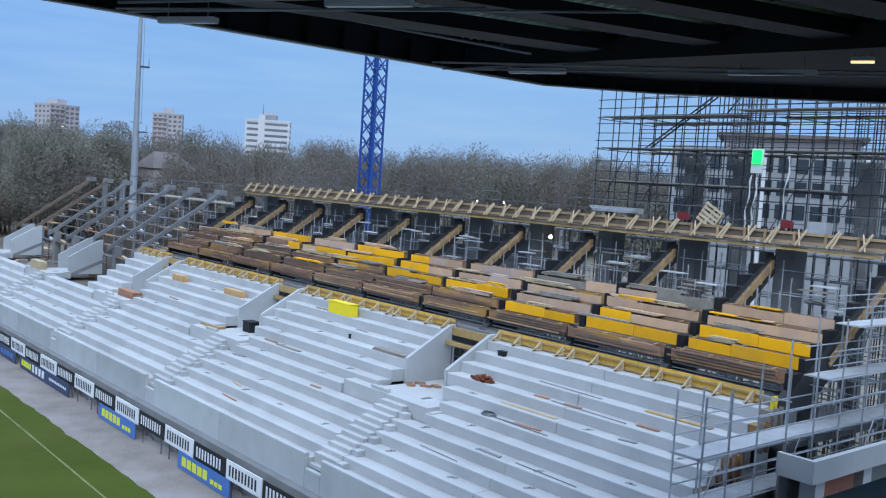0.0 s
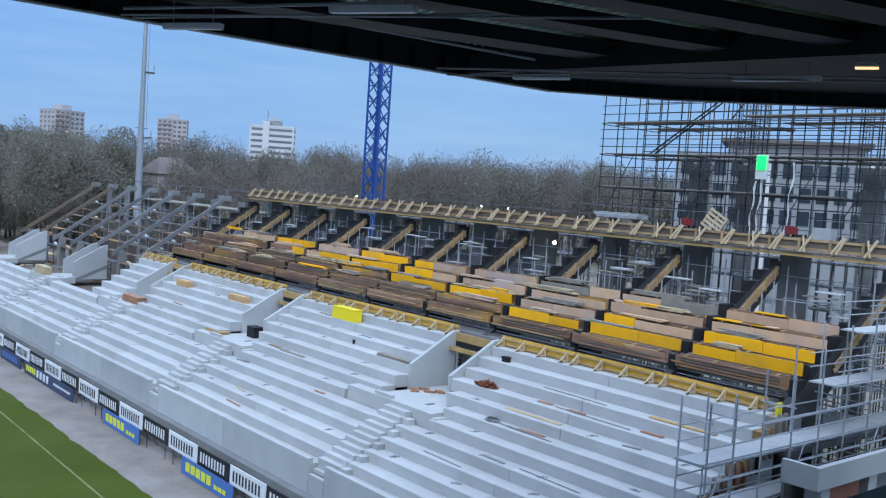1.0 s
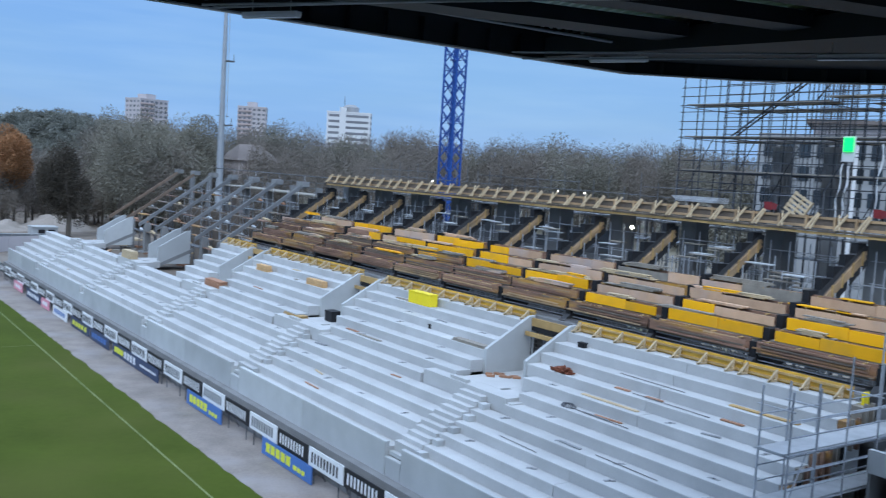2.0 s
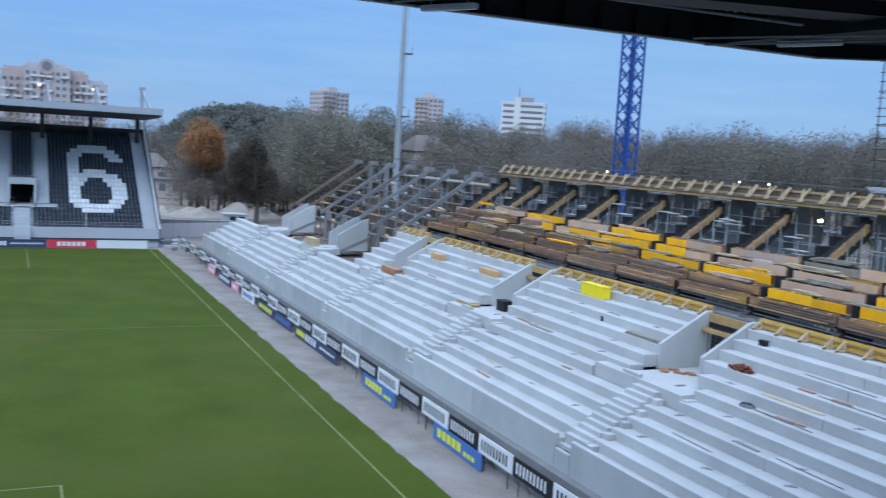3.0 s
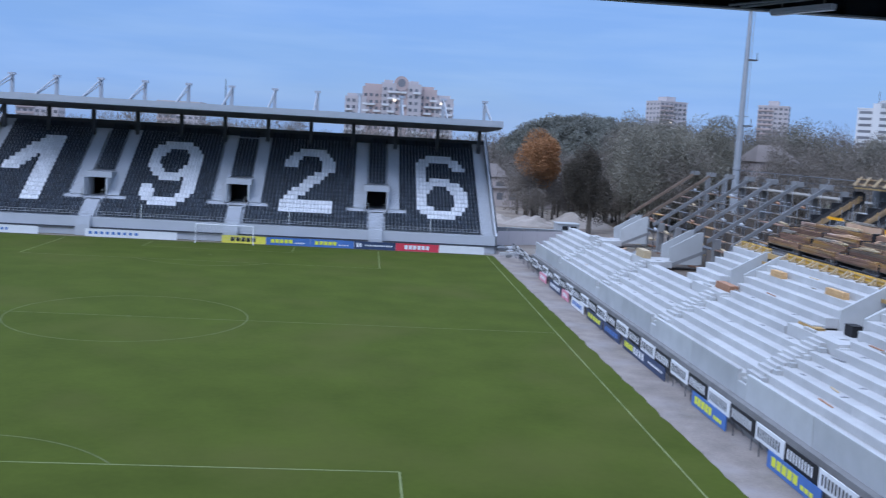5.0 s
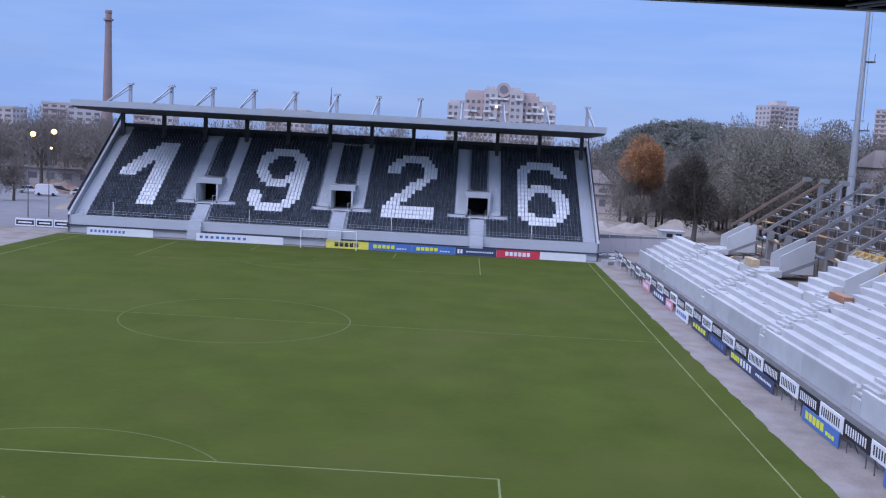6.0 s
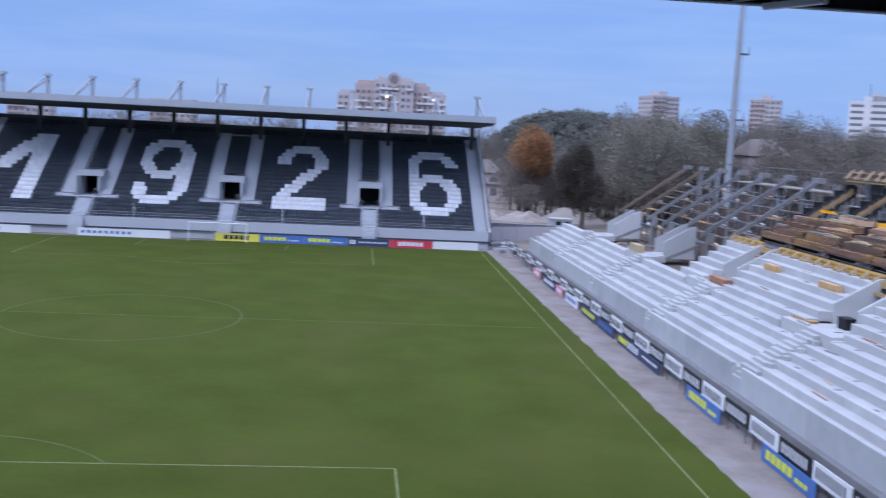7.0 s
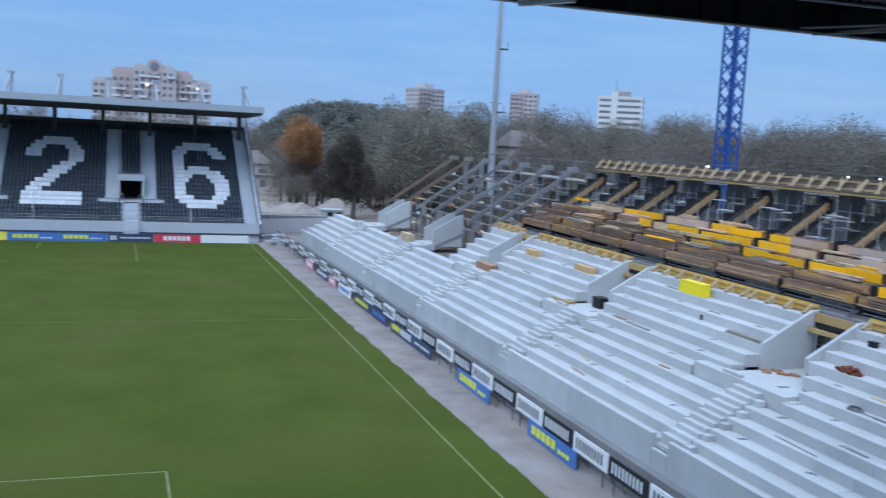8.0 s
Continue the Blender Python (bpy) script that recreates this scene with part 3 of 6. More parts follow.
Y_, T_, B_, G_ = M_YELLOW, M_TAN, M_BROWN, M_TIMBER_GREY
FORM_ROWS = [
    [(B_, B_), (Y_, Y_), (Y_, Y_), (T_, T_), (T_, T_)],
    [(B_, B_), (Y_, Y_), (T_, Y_), (T_, T_), (G_, T_)],
    [(B_, B_), (Y_, Y_), (T_, T_), (T_, T_), (T_, G_)],
    [(B_, B_), (B_, B_), (Y_, Y_), (T_, T_), (T_, T_)],
    [(B_, B_), (B_, B_), (Y_, Y_), (T_, Y_), (T_, Y_)],
    [(B_, B_), (B_, B_), (B_, Y_), (Y_, Y_), (Y_, Y_)],
    [(B_, B_), (B_, B_), (B_, B_), (Y_, T_), (T_, T_)],
    [(B_, B_), (B_, B_), (B_, B_), (Y_, B_), (Y_, Y_)],
    [(B_, B_), (B_, B_), (B_, B_), (B_, B_), (T_, T_)],
    [(B_, B_), (B_, B_), (B_, B_), (B_, T_), None],
]


def step_formwork():
    rng = random.Random(11)
    for k in range(10):
        y0, y1 = RAKERS[k] + 0.28, RAKERS[k + 1] - 0.22
        for j in range(5):
            x, z = UX + UT * j, UZ + (UR - 0.06) * j
            mats = FORM_ROWS[k][j]
            if mats is None:
                continue
            kind = "worn brown plywood" if mats[0] is M_BROWN else "yellow plywood" if mats[0] is M_YELLOW else "weathered tan plywood"
            f = thing("step_formwork", (x, y0, z), kind + " riser formwork of the upper terrace", "formwork", "riser formwork panels")
            mid = (y0 + y1) / 2 + rng.uniform(-0.9, 0.9)
            dx = rng.uniform(-0.06, 0.06)
            for (p, q), mt in zip(((y0 + rng.uniform(-0.2, 0.15), mid - 0.01), (mid + 0.01, y1 + rng.uniform(-0.25, 0.2))), mats):
                top = z + 0.45 + rng.uniform(-0.07, 0.04)
                part("panel", made(lambda bm: (box(bm, x + dx, x + dx + 0.05, p, q, z, top), bm.transform(Matrix.Translation((x, (p + q) / 2, z)) @ pose(0, 0, 0, rng.uniform(-0.5, 0.5), 0, rng.uniform(-0.8, 0.8)) @ Matrix.Translation((-x, -(p + q) / 2, -z))))), mt, f)
            part("back_panel", made(lambda bm: box(bm, x + 0.36, x + 0.42, y0, y1, z - 0.15, z + 0.46)), M_BROWN, f)
            part("bottom_board", made(lambda bm: box(bm, x + 0.06, x + 0.9, y0, y1, z - 0.06, z)), M_TIMBER_GREY, f)
            if mats[0] is M_BROWN:
                for r in range(4):
                    part("batten", made(lambda bm: box(bm, x - 0.11 + 0.02 * r, x - 0.07 + 0.02 * r, y0 + rng.uniform(-0.25, 0.5), y1 + rng.uniform(-0.6, 0.2), z + 0.02 + 0.115 * r, z + 0.085 + 0.115 * r)), rng.choice((M_BROWN, M_BROWN, M_BROWN, M_TIMBER_OLD_SHADE, M_TIMBER_WORN)), f)
            for r in range(4):
                yy = y0 + 0.4 + r * (y1 - y0 - 0.8) / 3
                part("cleat", made(lambda bm: bar(bm, (x + 0.05, yy, z + 0.44), (x + 0.4, yy, z + 0.44), 0.05)), M_TIMBER, f)


step_formwork()


def loose_planks():
    rng = random.Random(21)
    for n in range(64):
        k, j = rng.randrange(0, 10), rng.randrange(1, 5)
        x, z = UX + UT * j + 0.10, UZ + (UR - 0.06) * j + 0.47
        y = RAKERS[k] + rng.uniform(0.6, 3.2)
        ln, count = rng.uniform(1.2, 3.2), rng.randrange(1, 5)
        s = thing("plank_stack", (x, y, z), "loose boards lying across the formwork", "planks", "loose boards on the formwork")
        mt = rng.choice((M_TIMBER_PALE, M_TIMBER_GREY, M_TAN, M_TIMBER_GREY, M_TIMBER_PALE, M_YELLOW))
        for c in range(count):
            dy, sk = rng.uniform(-0.3, 0.3), rng.uniform(-0.06, 0.06)
            part("plank", made(lambda bm: bar(bm, (x + 0.15 + sk, y + dy, z + 0.03 + 0.05 * c), (x + 0.15 - sk, y + dy + ln, z + 0.03 + 0.05 * c), 0.32 - 0.03 * c, 0.045)), mt, s)


loose_planks()


def raker(y, formed):
    if formed:
        r = thing("raker_formwork", (50, y, 8), "stepped raking beam with timber side formwork", "beam", "raking beams")
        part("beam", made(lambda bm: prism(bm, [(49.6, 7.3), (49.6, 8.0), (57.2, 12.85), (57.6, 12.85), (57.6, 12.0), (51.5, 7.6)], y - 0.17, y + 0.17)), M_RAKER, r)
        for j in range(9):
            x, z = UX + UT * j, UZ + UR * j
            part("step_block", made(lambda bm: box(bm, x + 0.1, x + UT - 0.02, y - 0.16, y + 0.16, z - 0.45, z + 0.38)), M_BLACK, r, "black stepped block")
        for dz in (0.0, 0.22):
            part("side_plank", made(lambda bm: bar(bm, (52.6, y - 0.24, 9.14 + dz), (57.3, y - 0.24, 12.35 + dz), 0.06, 0.17)), M_TIMBER_WORN, r)
        part("side_sheet", made(lambda bm: bar(bm, (53.2, y - 0.20, 9.66), (57.3, y - 0.20, 12.46), 0.04, 0.44)), M_TIMBER_OLD_SHADE, r)
        for u in range(6):
            xx = 53.5 + u * 0.7
            zz = 9.6 + (xx - 53.2) * 0.683
            part("cleat", made(lambda bm: bar(bm, (xx, y - 0.29, zz - 0.2), (xx, y - 0.29, zz + 0.42), 0.06)), M_TIMBER, r)
    else:
        rusty = y > 25
        r = thing("raking_beam", (50, y, 8), "rusty brown steel raking beam" if rusty else "bare pale grey concrete raking beam", "beam", "raking beams")
        w = 0.08 if rusty else 0.09
        part("beam", made(lambda bm: prism(bm, [(49.2, 7.2), (49.2, 7.55), (56.9, 12.9), (57.6, 12.9), (57.6, 12.68), (57.0, 12.62), (49.5, 7.35)], y - w, y + w)), M_RUST_BEAM if rusty else M_CONC_SHADED, r)
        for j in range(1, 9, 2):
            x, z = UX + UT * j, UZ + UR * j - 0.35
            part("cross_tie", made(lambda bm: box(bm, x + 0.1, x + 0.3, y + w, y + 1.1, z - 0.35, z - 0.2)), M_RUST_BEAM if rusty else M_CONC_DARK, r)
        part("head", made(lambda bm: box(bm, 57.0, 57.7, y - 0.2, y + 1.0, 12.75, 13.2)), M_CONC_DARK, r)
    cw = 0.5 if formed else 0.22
    part("column", made(lambda bm: box(bm, 58.6, 58.6 + 2.2 * cw, y - cw, y + cw, 0, 13.3 if formed else 12.7)), M_CONC_DARK if formed else M_CONC_SHADED, r)
    part("front_column", made(lambda bm: box(bm, 49.8, 50.4, y - 0.3, y + 0.3, 0, 7.6)), M_CONC_DARK, r)


for y in RAKERS:
    raker(y, True)
for k in range(1, 8):
    raker(RAKERS[-1] + 5.42 * k, False)


def slope_decks():
    """Dark soffit formwork laid on the shoring between the bare beams."""
    rng = random.Random(17)
    for k in range(7):
        y0, y1 = RAKERS[10] + 5.42 * k + 0.2, RAKERS[10] + 5.42 * (k + 1) - 0.2
        d = thing("soffit_deck", (52, y0, 8), "dark soffit boards between bare raking beams", "formwork", "soffit decks")
        for j in range(7):
            x, z = 50.0 + j * 1.05, 6.6 + j * 0.72
            part("board", made(lambda bm: bar(bm, (x, y0, z), (x, y1, z + rng.uniform(-0.05, 0.05)), rng.uniform(0.35, 0.95), 0.06)), rng.choice((M_TIMBER_OLD_SHADE, M_TIMBER_OLD_SHADE, M_BROWN, M_STEEL_DARK)), d)
            if rng.random() < 0.6:
                yy = rng.uniform(y0, y1 - 2)
                part("debris", made(lambda bm: bar(bm, (x, yy, z + 0.12), (x + 0.3, yy + rng.uniform(0.8, 2), z + 0.2), 0.25, 0.12)), rng.choice((M_TIMBER_PALE, M_DECK, M_CONC_DARK, M_PLANK_RED)), d)
        for j in range(4):
            part("prop", made(lambda bm: tube(bm, (50.2 + 1.7 * j, (y0 + y1) / 2, 0), (50.2 + 1.7 * j, (y0 + y1) / 2, 7.0 + 1.17 * j), 0.05)), M_STEEL_DARK, d)
        # dark sheet added for the darkness seen between the beams
        part("back_sheet", made(lambda bm: box(bm, 58.15, 58.2, y0, y1, 2.0, 9.2)), M_TIMBER_OLD_SHADE, d)


slope_decks()


def lower_floor():
    """The littered floor under the bare beams."""
    f = thing("lower_floor", (51, 20, 4.4), "dark littered concrete floor behind the unfinished terrace", "floor")
    # slab takes the dark brown timber colour, not a concrete grey
    part("slab", made(lambda bm: box(bm, 44.96, 58.1, Y_FORM + 0.3, 41.5, 4.2, 4.42)), M_TIMBER_OLD_SHADE, f)
    rng = random.Random(61)
    for k in range(46):
        x, y, ln = rng.uniform(45.5, 55.0), rng.uniform(2.0, 39.0), rng.uniform(0.8, 3.0)
        t = thing("loose_board", (x, y, 4.42), "loose board lying on the littered floor", "board", "boards on the lower floor")
        a = rng.uniform(-0.6, 0.6)
        part("board", made(lambda bm: bar(bm, (x, y, 4.50), (x + a * ln, y + ln, 4.50), rng.uniform(0.15, 0.9), 0.16)), rng.choice((M_TIMBER_PALE, M_PLANK_RED, M_TIMBER_GREY, M_TAN, M_BROWN, M_CONC_MID)), t)


lower_floor()


def head_beam():
    for k in range(10):
        y0, y1 = RAKERS[k] + 0.02, RAKERS[k + 1] - 0.02
        h = thing("head_beam_formwork", (57.2, y0, 13.4), "yellow timber formwork of the upper edge beam", "formwork", "edge beam formwork")
        part("side_board", made(lambda bm: box(bm, 57.05, 57.10, y0, y1, 13.47, 13.60)), M_TIMBER_WORN, h)
        part("side_board", made(lambda bm: box(bm, 57.05, 57.10, y0, y1, 13.88, 14.0)), M_TIMBER_WORN, h)
        # dark sheet put in for the shaded gap between the two side boards
        part("sheet", made(lambda bm: box(bm, 57.12, 57.16, y0, y1, 13.5, 13.95)), M_TIMBER_OLD_SHADE, h)
        part("soffit", made(lambda bm: box(bm, 56.6, 57.05, y0, y1, 13.34, 13.42)), M_TIMBER_OLD_SHADE, h)
        part("joist", made(lambda bm: bar(bm, (56.7, y0, 13.25), (56.7, y1, 13.25), 0.10, 0.12)), M_TIMBER, h)
        for r in range(4):
            yy = y0 + 0.6 + r * (y1 - y0 - 1.0) / 3
            part("brace", made(lambda bm: bar(bm, (56.45, yy + 0.25, 13.42), (57.0, yy, 14.16), 0.07, 0.09)), M_TIMBER_PALE, h)
            part("brace", made(lambda bm: bar(bm, (56.5, yy + 0.05, 13.42), (57.0, yy + 0.42 - 0.5 * (r % 2), 14.12), 0.06, 0.08)), M_TIMBER_PALE, h)
            part("upright", made(lambda bm: bar(bm, (57.02, yy + 0.6, 13.40), (57.02, yy + 0.6, 14.02), 0.06, 0.12)), M_TIMBER_WORN, h)
        # deck coloured dark for the shade behind the front boards
        part("deck", made(lambda bm: box(bm, 57.2, 60.8, y0, y1, 13.66, 13.78)), M_TIMBER_OLD_SHADE, h)
        part("inner_board", made(lambda bm: box(bm, 58.2, 58.25, y0, y1, 13.78, 13.96)), M_TIMBER_GREY, h)


head_beam()

# ---- the roof over the camera ----
ROOF_Z = 17.62
EDGE = [(-36.8, -58.35), (34.6, -58.35), (36.97, -60.1), (40.0, -64.2), (42.5, -68.5), (42.5, -84.0), (-36.8, -84.0)]


def reach(o, way, t):
    """How far a roof member may run from o before it meets the roof's edge."""
    while t < 60:
        p = o + way * (t + 0.1)
        limit = 36.97 - (p.y + 60.1) * 1.354 if p.y > -60.1 else 40.0 - (p.y + 64.2) * 0.739 if p.y > -64.2 else 42.5 - (p.y + 68.5) * 0.581
        if p.y > -58.5 or p.x > limit - 0.25:
            break
        t += 0.1
    return t


def near_roof():
    roof = thing("grandstand_roof", (0, -70, ROOF_Z), "dark steel cantilever roof with grey ribbed sheeting", "roof")
    for k in range(4):
        (xa, ya), (xb, yb) = EDGE[k], EDGE[k + 1]
        a, b = Vector((xa, ya, 0)), Vector((xb, yb, 0))
        d = (b - a).normalized()
        inn = Vector((d.y, -d.x, 0))
        up = Vector((0, 0, 1))

        def rail(bm, o, w, z0, z1):
            v = [bm.verts.new(p + inn * q + up * z) for z in (z0, z1) for p, q in ((a, o), (b, o), (b, o + w), (a, o + w))]
            for f in ((0, 3, 2, 1), (4, 5, 6, 7), (0, 1, 5, 4), (1, 2, 6, 5), (2, 3, 7, 6), (3, 0, 4, 7)):
                bm.faces.new([v[i] for i in f])
        part("bottom_flange", made(lambda bm: rail(bm, 0.0, 0.18, ROOF_Z, ROOF_Z + 0.03)), M_CABLE, roof)
        part("web", made(lambda bm: rail(bm, 0.08, 0.02, ROOF_Z + 0.03, ROOF_Z + 0.79)), M_ROOF_DARK, roof)
        part("gutter_face", made(lambda bm: rail(bm, -0.06, 0.05, ROOF_Z + 0.02, ROOF_Z + 0.75)), M_FAR_ROOF, roof)
        n = int((b - a).length / 0.85)
        for r in range(1, n):
            p = a + d * (r * 0.85) + inn * 0.16
            if p.x > 14:
                part("stiffener", made(lambda bm: bar(bm, p + up * (ROOF_Z + 0.03), p + up * (ROOF_Z + 0.5), 0.03, 0.14)), M_ROOF_DARK, roof)

    # ribbed sheet: ridges run towards the front edge
    d, s = Vector((0.92, -0.39, 0)).normalized(), Vector((0.39, 0.92, 0)).normalized()

    def ribs(bm):
        c = Vector((30, -66, 0))
        last, k, w = None, 0, 0.22
        for k in range(-150, 60):
            for u, dz in ((0, 0), (0.35, 0), (0.5, 0.07), (0.85, 0.07)):
                o = c + d * ((k + u) * w)
                front = reach(o, s, -20.0)
                row = (bm.verts.new((*(o - s * 20).xy, ROOF_Z + 0.62 + dz - 0.25)), bm.verts.new((*(o + s * front).xy, ROOF_Z + 0.62 + dz + 0.1)))
                if last:
                    bm.faces.new((last[0], last[1], row[1], row[0]))
                last = row
    part("ribbed_sheet", made(ribs), M_ROOF_SHEET, roof)

    def top(bm):
        a = [bm.verts.new((x, y, ROOF_Z + 0.80)) for x, y in EDGE]
        b = [bm.verts.new((x, y, ROOF_Z + 0.92)) for x, y in EDGE]
        bm.faces.new(a[::-1]), bm.faces.new(b)
        for k in range(len(EDGE)):
            j = (k + 1) % len(EDGE)
            bm.faces.new((a[k], a[j], b[j], b[k]))
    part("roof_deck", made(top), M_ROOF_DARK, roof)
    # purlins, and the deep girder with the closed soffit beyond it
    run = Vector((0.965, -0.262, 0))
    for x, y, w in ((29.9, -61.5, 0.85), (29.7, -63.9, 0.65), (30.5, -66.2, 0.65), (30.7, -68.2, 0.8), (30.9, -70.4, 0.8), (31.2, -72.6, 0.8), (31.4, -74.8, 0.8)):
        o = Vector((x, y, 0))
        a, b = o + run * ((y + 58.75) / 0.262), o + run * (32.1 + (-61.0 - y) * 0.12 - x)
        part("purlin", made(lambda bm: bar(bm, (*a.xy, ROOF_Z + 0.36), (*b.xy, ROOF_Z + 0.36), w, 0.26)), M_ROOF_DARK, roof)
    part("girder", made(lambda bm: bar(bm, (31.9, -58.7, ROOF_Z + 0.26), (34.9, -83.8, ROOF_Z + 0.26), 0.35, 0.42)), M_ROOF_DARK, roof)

    def soffit(bm):
        ring = [(32.0, -58.6), (34.5, -58.6), (36.8, -60.3), (39.8, -64.35), (42.3, -68.6), (42.3, -83.9), (35.0, -83.9)]
        a = [bm.verts.new((x, y, ROOF_Z + 0.32)) for x, y in ring]
        b = [bm.verts.new((x, y, ROOF_Z + 0.36)) for x, y in ring]
        bm.faces.new(a[::-1]), bm.faces.new(b)
        for k in range(len(ring)):
            j = (k + 1) % len(ring)
            bm.faces.new((a[k], a[j], b[j], b[k]))
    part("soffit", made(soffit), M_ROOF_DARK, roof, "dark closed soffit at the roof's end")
    # conduits
    for a, b in (((24.2, -58.6, 17.64), (27.6, -63.9, 17.75)), ((24.0, -58.6, 17.66), (28.6, -66.0, 17.66)), ((30.6, -59.0, 17.62), (35.6, -66.8, 17.66)), ((30.9, -59.0, 17.52), (35.2, -66.8, 17.55))):
        part("conduit", made(lambda bm: tube(bm, a, b, 0.022)), M_CABLE, roof)
    for a, b in (((24.0, -58.7, 17.75), (26.9, -63.0, 17.9)), ((31.5, -61.0, 17.8), (26.5, -60.0, 17.95))):
        part("brace_rod", made(lambda bm: tube(bm, a, b, 0.03)), M_CABLE, roof)


near_roof()


def strip_light(a, b, lit=False):
    f = thing("strip_light", a, "white strip light fitting under the dark roof", "light", "roof strip lights")
    a, b = Vector(a), Vector(b)
    part("body", made(lambda bm: bar(bm, a, b, 0.16, 0.07)), M_LAMP, f)
    part("diffuser", made(lambda bm: bar(bm, a - Vector((0, 0, 0.05)), b - Vector((0, 0, 0.05)), 0.12, 0.03)), M_GLOW_STRIP if lit else M_LAMP, f)
    for u in (0.15, 0.85):
        p = a.lerp(b, u)
        part("hanger", made(lambda bm: tube(bm, p, p + Vector((0, 0, 0.55)), 0.012, 5)), M_CABLE, f)


strip_light((24.65, -58.9, 17.55), (25.2, -59.9, 17.55))
strip_light((25.55, -62.7, 17.6), (26.2, -63.9, 17.6))
strip_light((32.1, -59.8, 17.6), (32.6, -60.95, 17.6))
strip_light((33.9, -64.0, 17.6), (34.5, -65.5, 17.6))
strip_light((34.15, -66.3, 17.74), (34.3, -66.65, 17.74), True)


# the stand below the camera, out of sight, which closes the place
def near_stand():
    g = thing("grandstand", (0, -65, 0), "concrete grandstand behind the goal", "stand")
    for k in range(22):
        y = -54.6 - 0.8 * k
        part("terrace_step", made(lambda bm: box(bm, -36, 42, y - 0.82, y, 0 if k == 0 else 1.2 + 0.535 * (k - 1), 1.8 + 0.535 * k)), M_CONC_FAR, g)
    part("rear_floor", made(lambda bm: box(bm, -36, 42, -84, -72.2, 13.0, 13.35)), M_CONC_FAR, g)
    part("rear_wall", made(lambda bm: box(bm, -36, 42, -84.3, -84, 0, 18.4)), M_CONC_FAR, g)
    for k in range(9):
        part("roof_column", made(lambda bm: box(bm, -35 + 9 * k, -34.5 + 9 * k, -82.5, -82, 13.35, ROOF_Z + 0.4)), M_ROOF_DARK, g)


near_stand()

# ---- the finished stand behind the far goal ----
FY, FZ, FT, FR, FROWS = 54.0, 2.30, 0.80, 0.535, 23
FVOMS = (-18.9, 0.35, 19.75)
ONE = ("......####", ".....#####", "....######", "...#######", "..########", ".#########", "####.#####", "##...#####", ".....#####", ".....#####", ".....#####", ".....#####", ".....#####", ".....#####", ".....#####", ".....#####", ".....#####")


def glyph(ch, u, v):
    """Seat pattern of the year 1926: u to the right and v up, both from 0 to 1."""
    def ring(cu, cv, ru, rv, tu, tv):
        o = ((u - cu) / ru) ** 2 + ((v - cv) / rv) ** 2
        i = ((u - cu) / (ru - tu)) ** 2 + ((v - cv) / (rv - tv)) ** 2
        return o <= 1.08 and i > 1.0
    if ch == "1":
        stem = 0.66 <= u <= 0.99
        flag = 0.0 <= u < 0.68 and v >= 0.40 and max(0.46, 0.46 + 0.77 * (u - 0.32)) <= v <= 0.58 + 0.72 * u
        return stem or flag
    if ch == "9":
        return (ring(0.5, 0.70, 0.5, 0.31, 0.235, 0.12) or (0.74 <= u <= 1.0 and 0.30 <= v <= 0.72)
                or (ring(0.5, 0.29, 0.5, 0.30, 0.235, 0.11) and v < 0.30 and (u > 0.5 or v < 0.24 or u < 0.3)))
    if ch == "6":
        return (ring(0.5, 0.30, 0.5, 0.31, 0.235, 0.12) or (0.0 <= u <= 0.26 and 0.28 <= v <= 0.70)
                or (ring(0.5, 0.71, 0.5, 0.30, 0.235, 0.11) and v > 0.70 and (u < 0.5 or v > 0.76)))
    if ch == "2":
        if v < 0.17:
            return True
        if ring(0.5, 0.72, 0.5, 0.29, 0.235, 0.12) and (v > 0.70 or (u > 0.5 and v > 0.60)) and (u > 0.26 or v > 0.66):
            return True
        c = 0.12 + (v - 0.17) / 0.47 * 0.68
        return 0.17 <= v <= 0.64 and c - 0.16 <= u <= c + 0.17
    return False


DIGITS = (("1", -32.8, -26.0), ("9", -13.3, -5.9), ("2", 6.3, 13.5), ("6", 25.2, 32.7))


def seat_colour(x, r):
    for ch, a, b in DIGITS:
        if a <= x <= b and 3 <= r <= 18:
            if glyph(ch, (x - a) / (b - a), (r - 2.6) / 15.8):
                return True
    return False


def slope(bm, x0, x1, r0, r1):
    """A stepped aisle, its treads finer than the rows."""
    n = int((r1 - r0) * 4)
    last = None
    for k in range(n + 1):
        y, z = FY + FT * (r0 + k / 4), FZ + FR * (r0 + k / 4)
        low, high = [[bm.verts.new((x, y, z + h)) for x in (x0, x1)] for h in (0.2 - FR / 4, 0.2)]
        foot = [bm.verts.new((x, y, z - 0.3)) for x in (x0, x1)]
        if last:
            bm.faces.new((last[0][0], last[0][1], low[1], low[0]))
            bm.faces.new((last[1][1], last[1][0], foot[0], foot[1]))
            for q in (0, 1):
                bm.faces.new((last[0][q], low[q], foot[q], last[1][q]))
        bm.faces.new((low[0], low[1], high[1], high[0]))
        last = (high, foot)


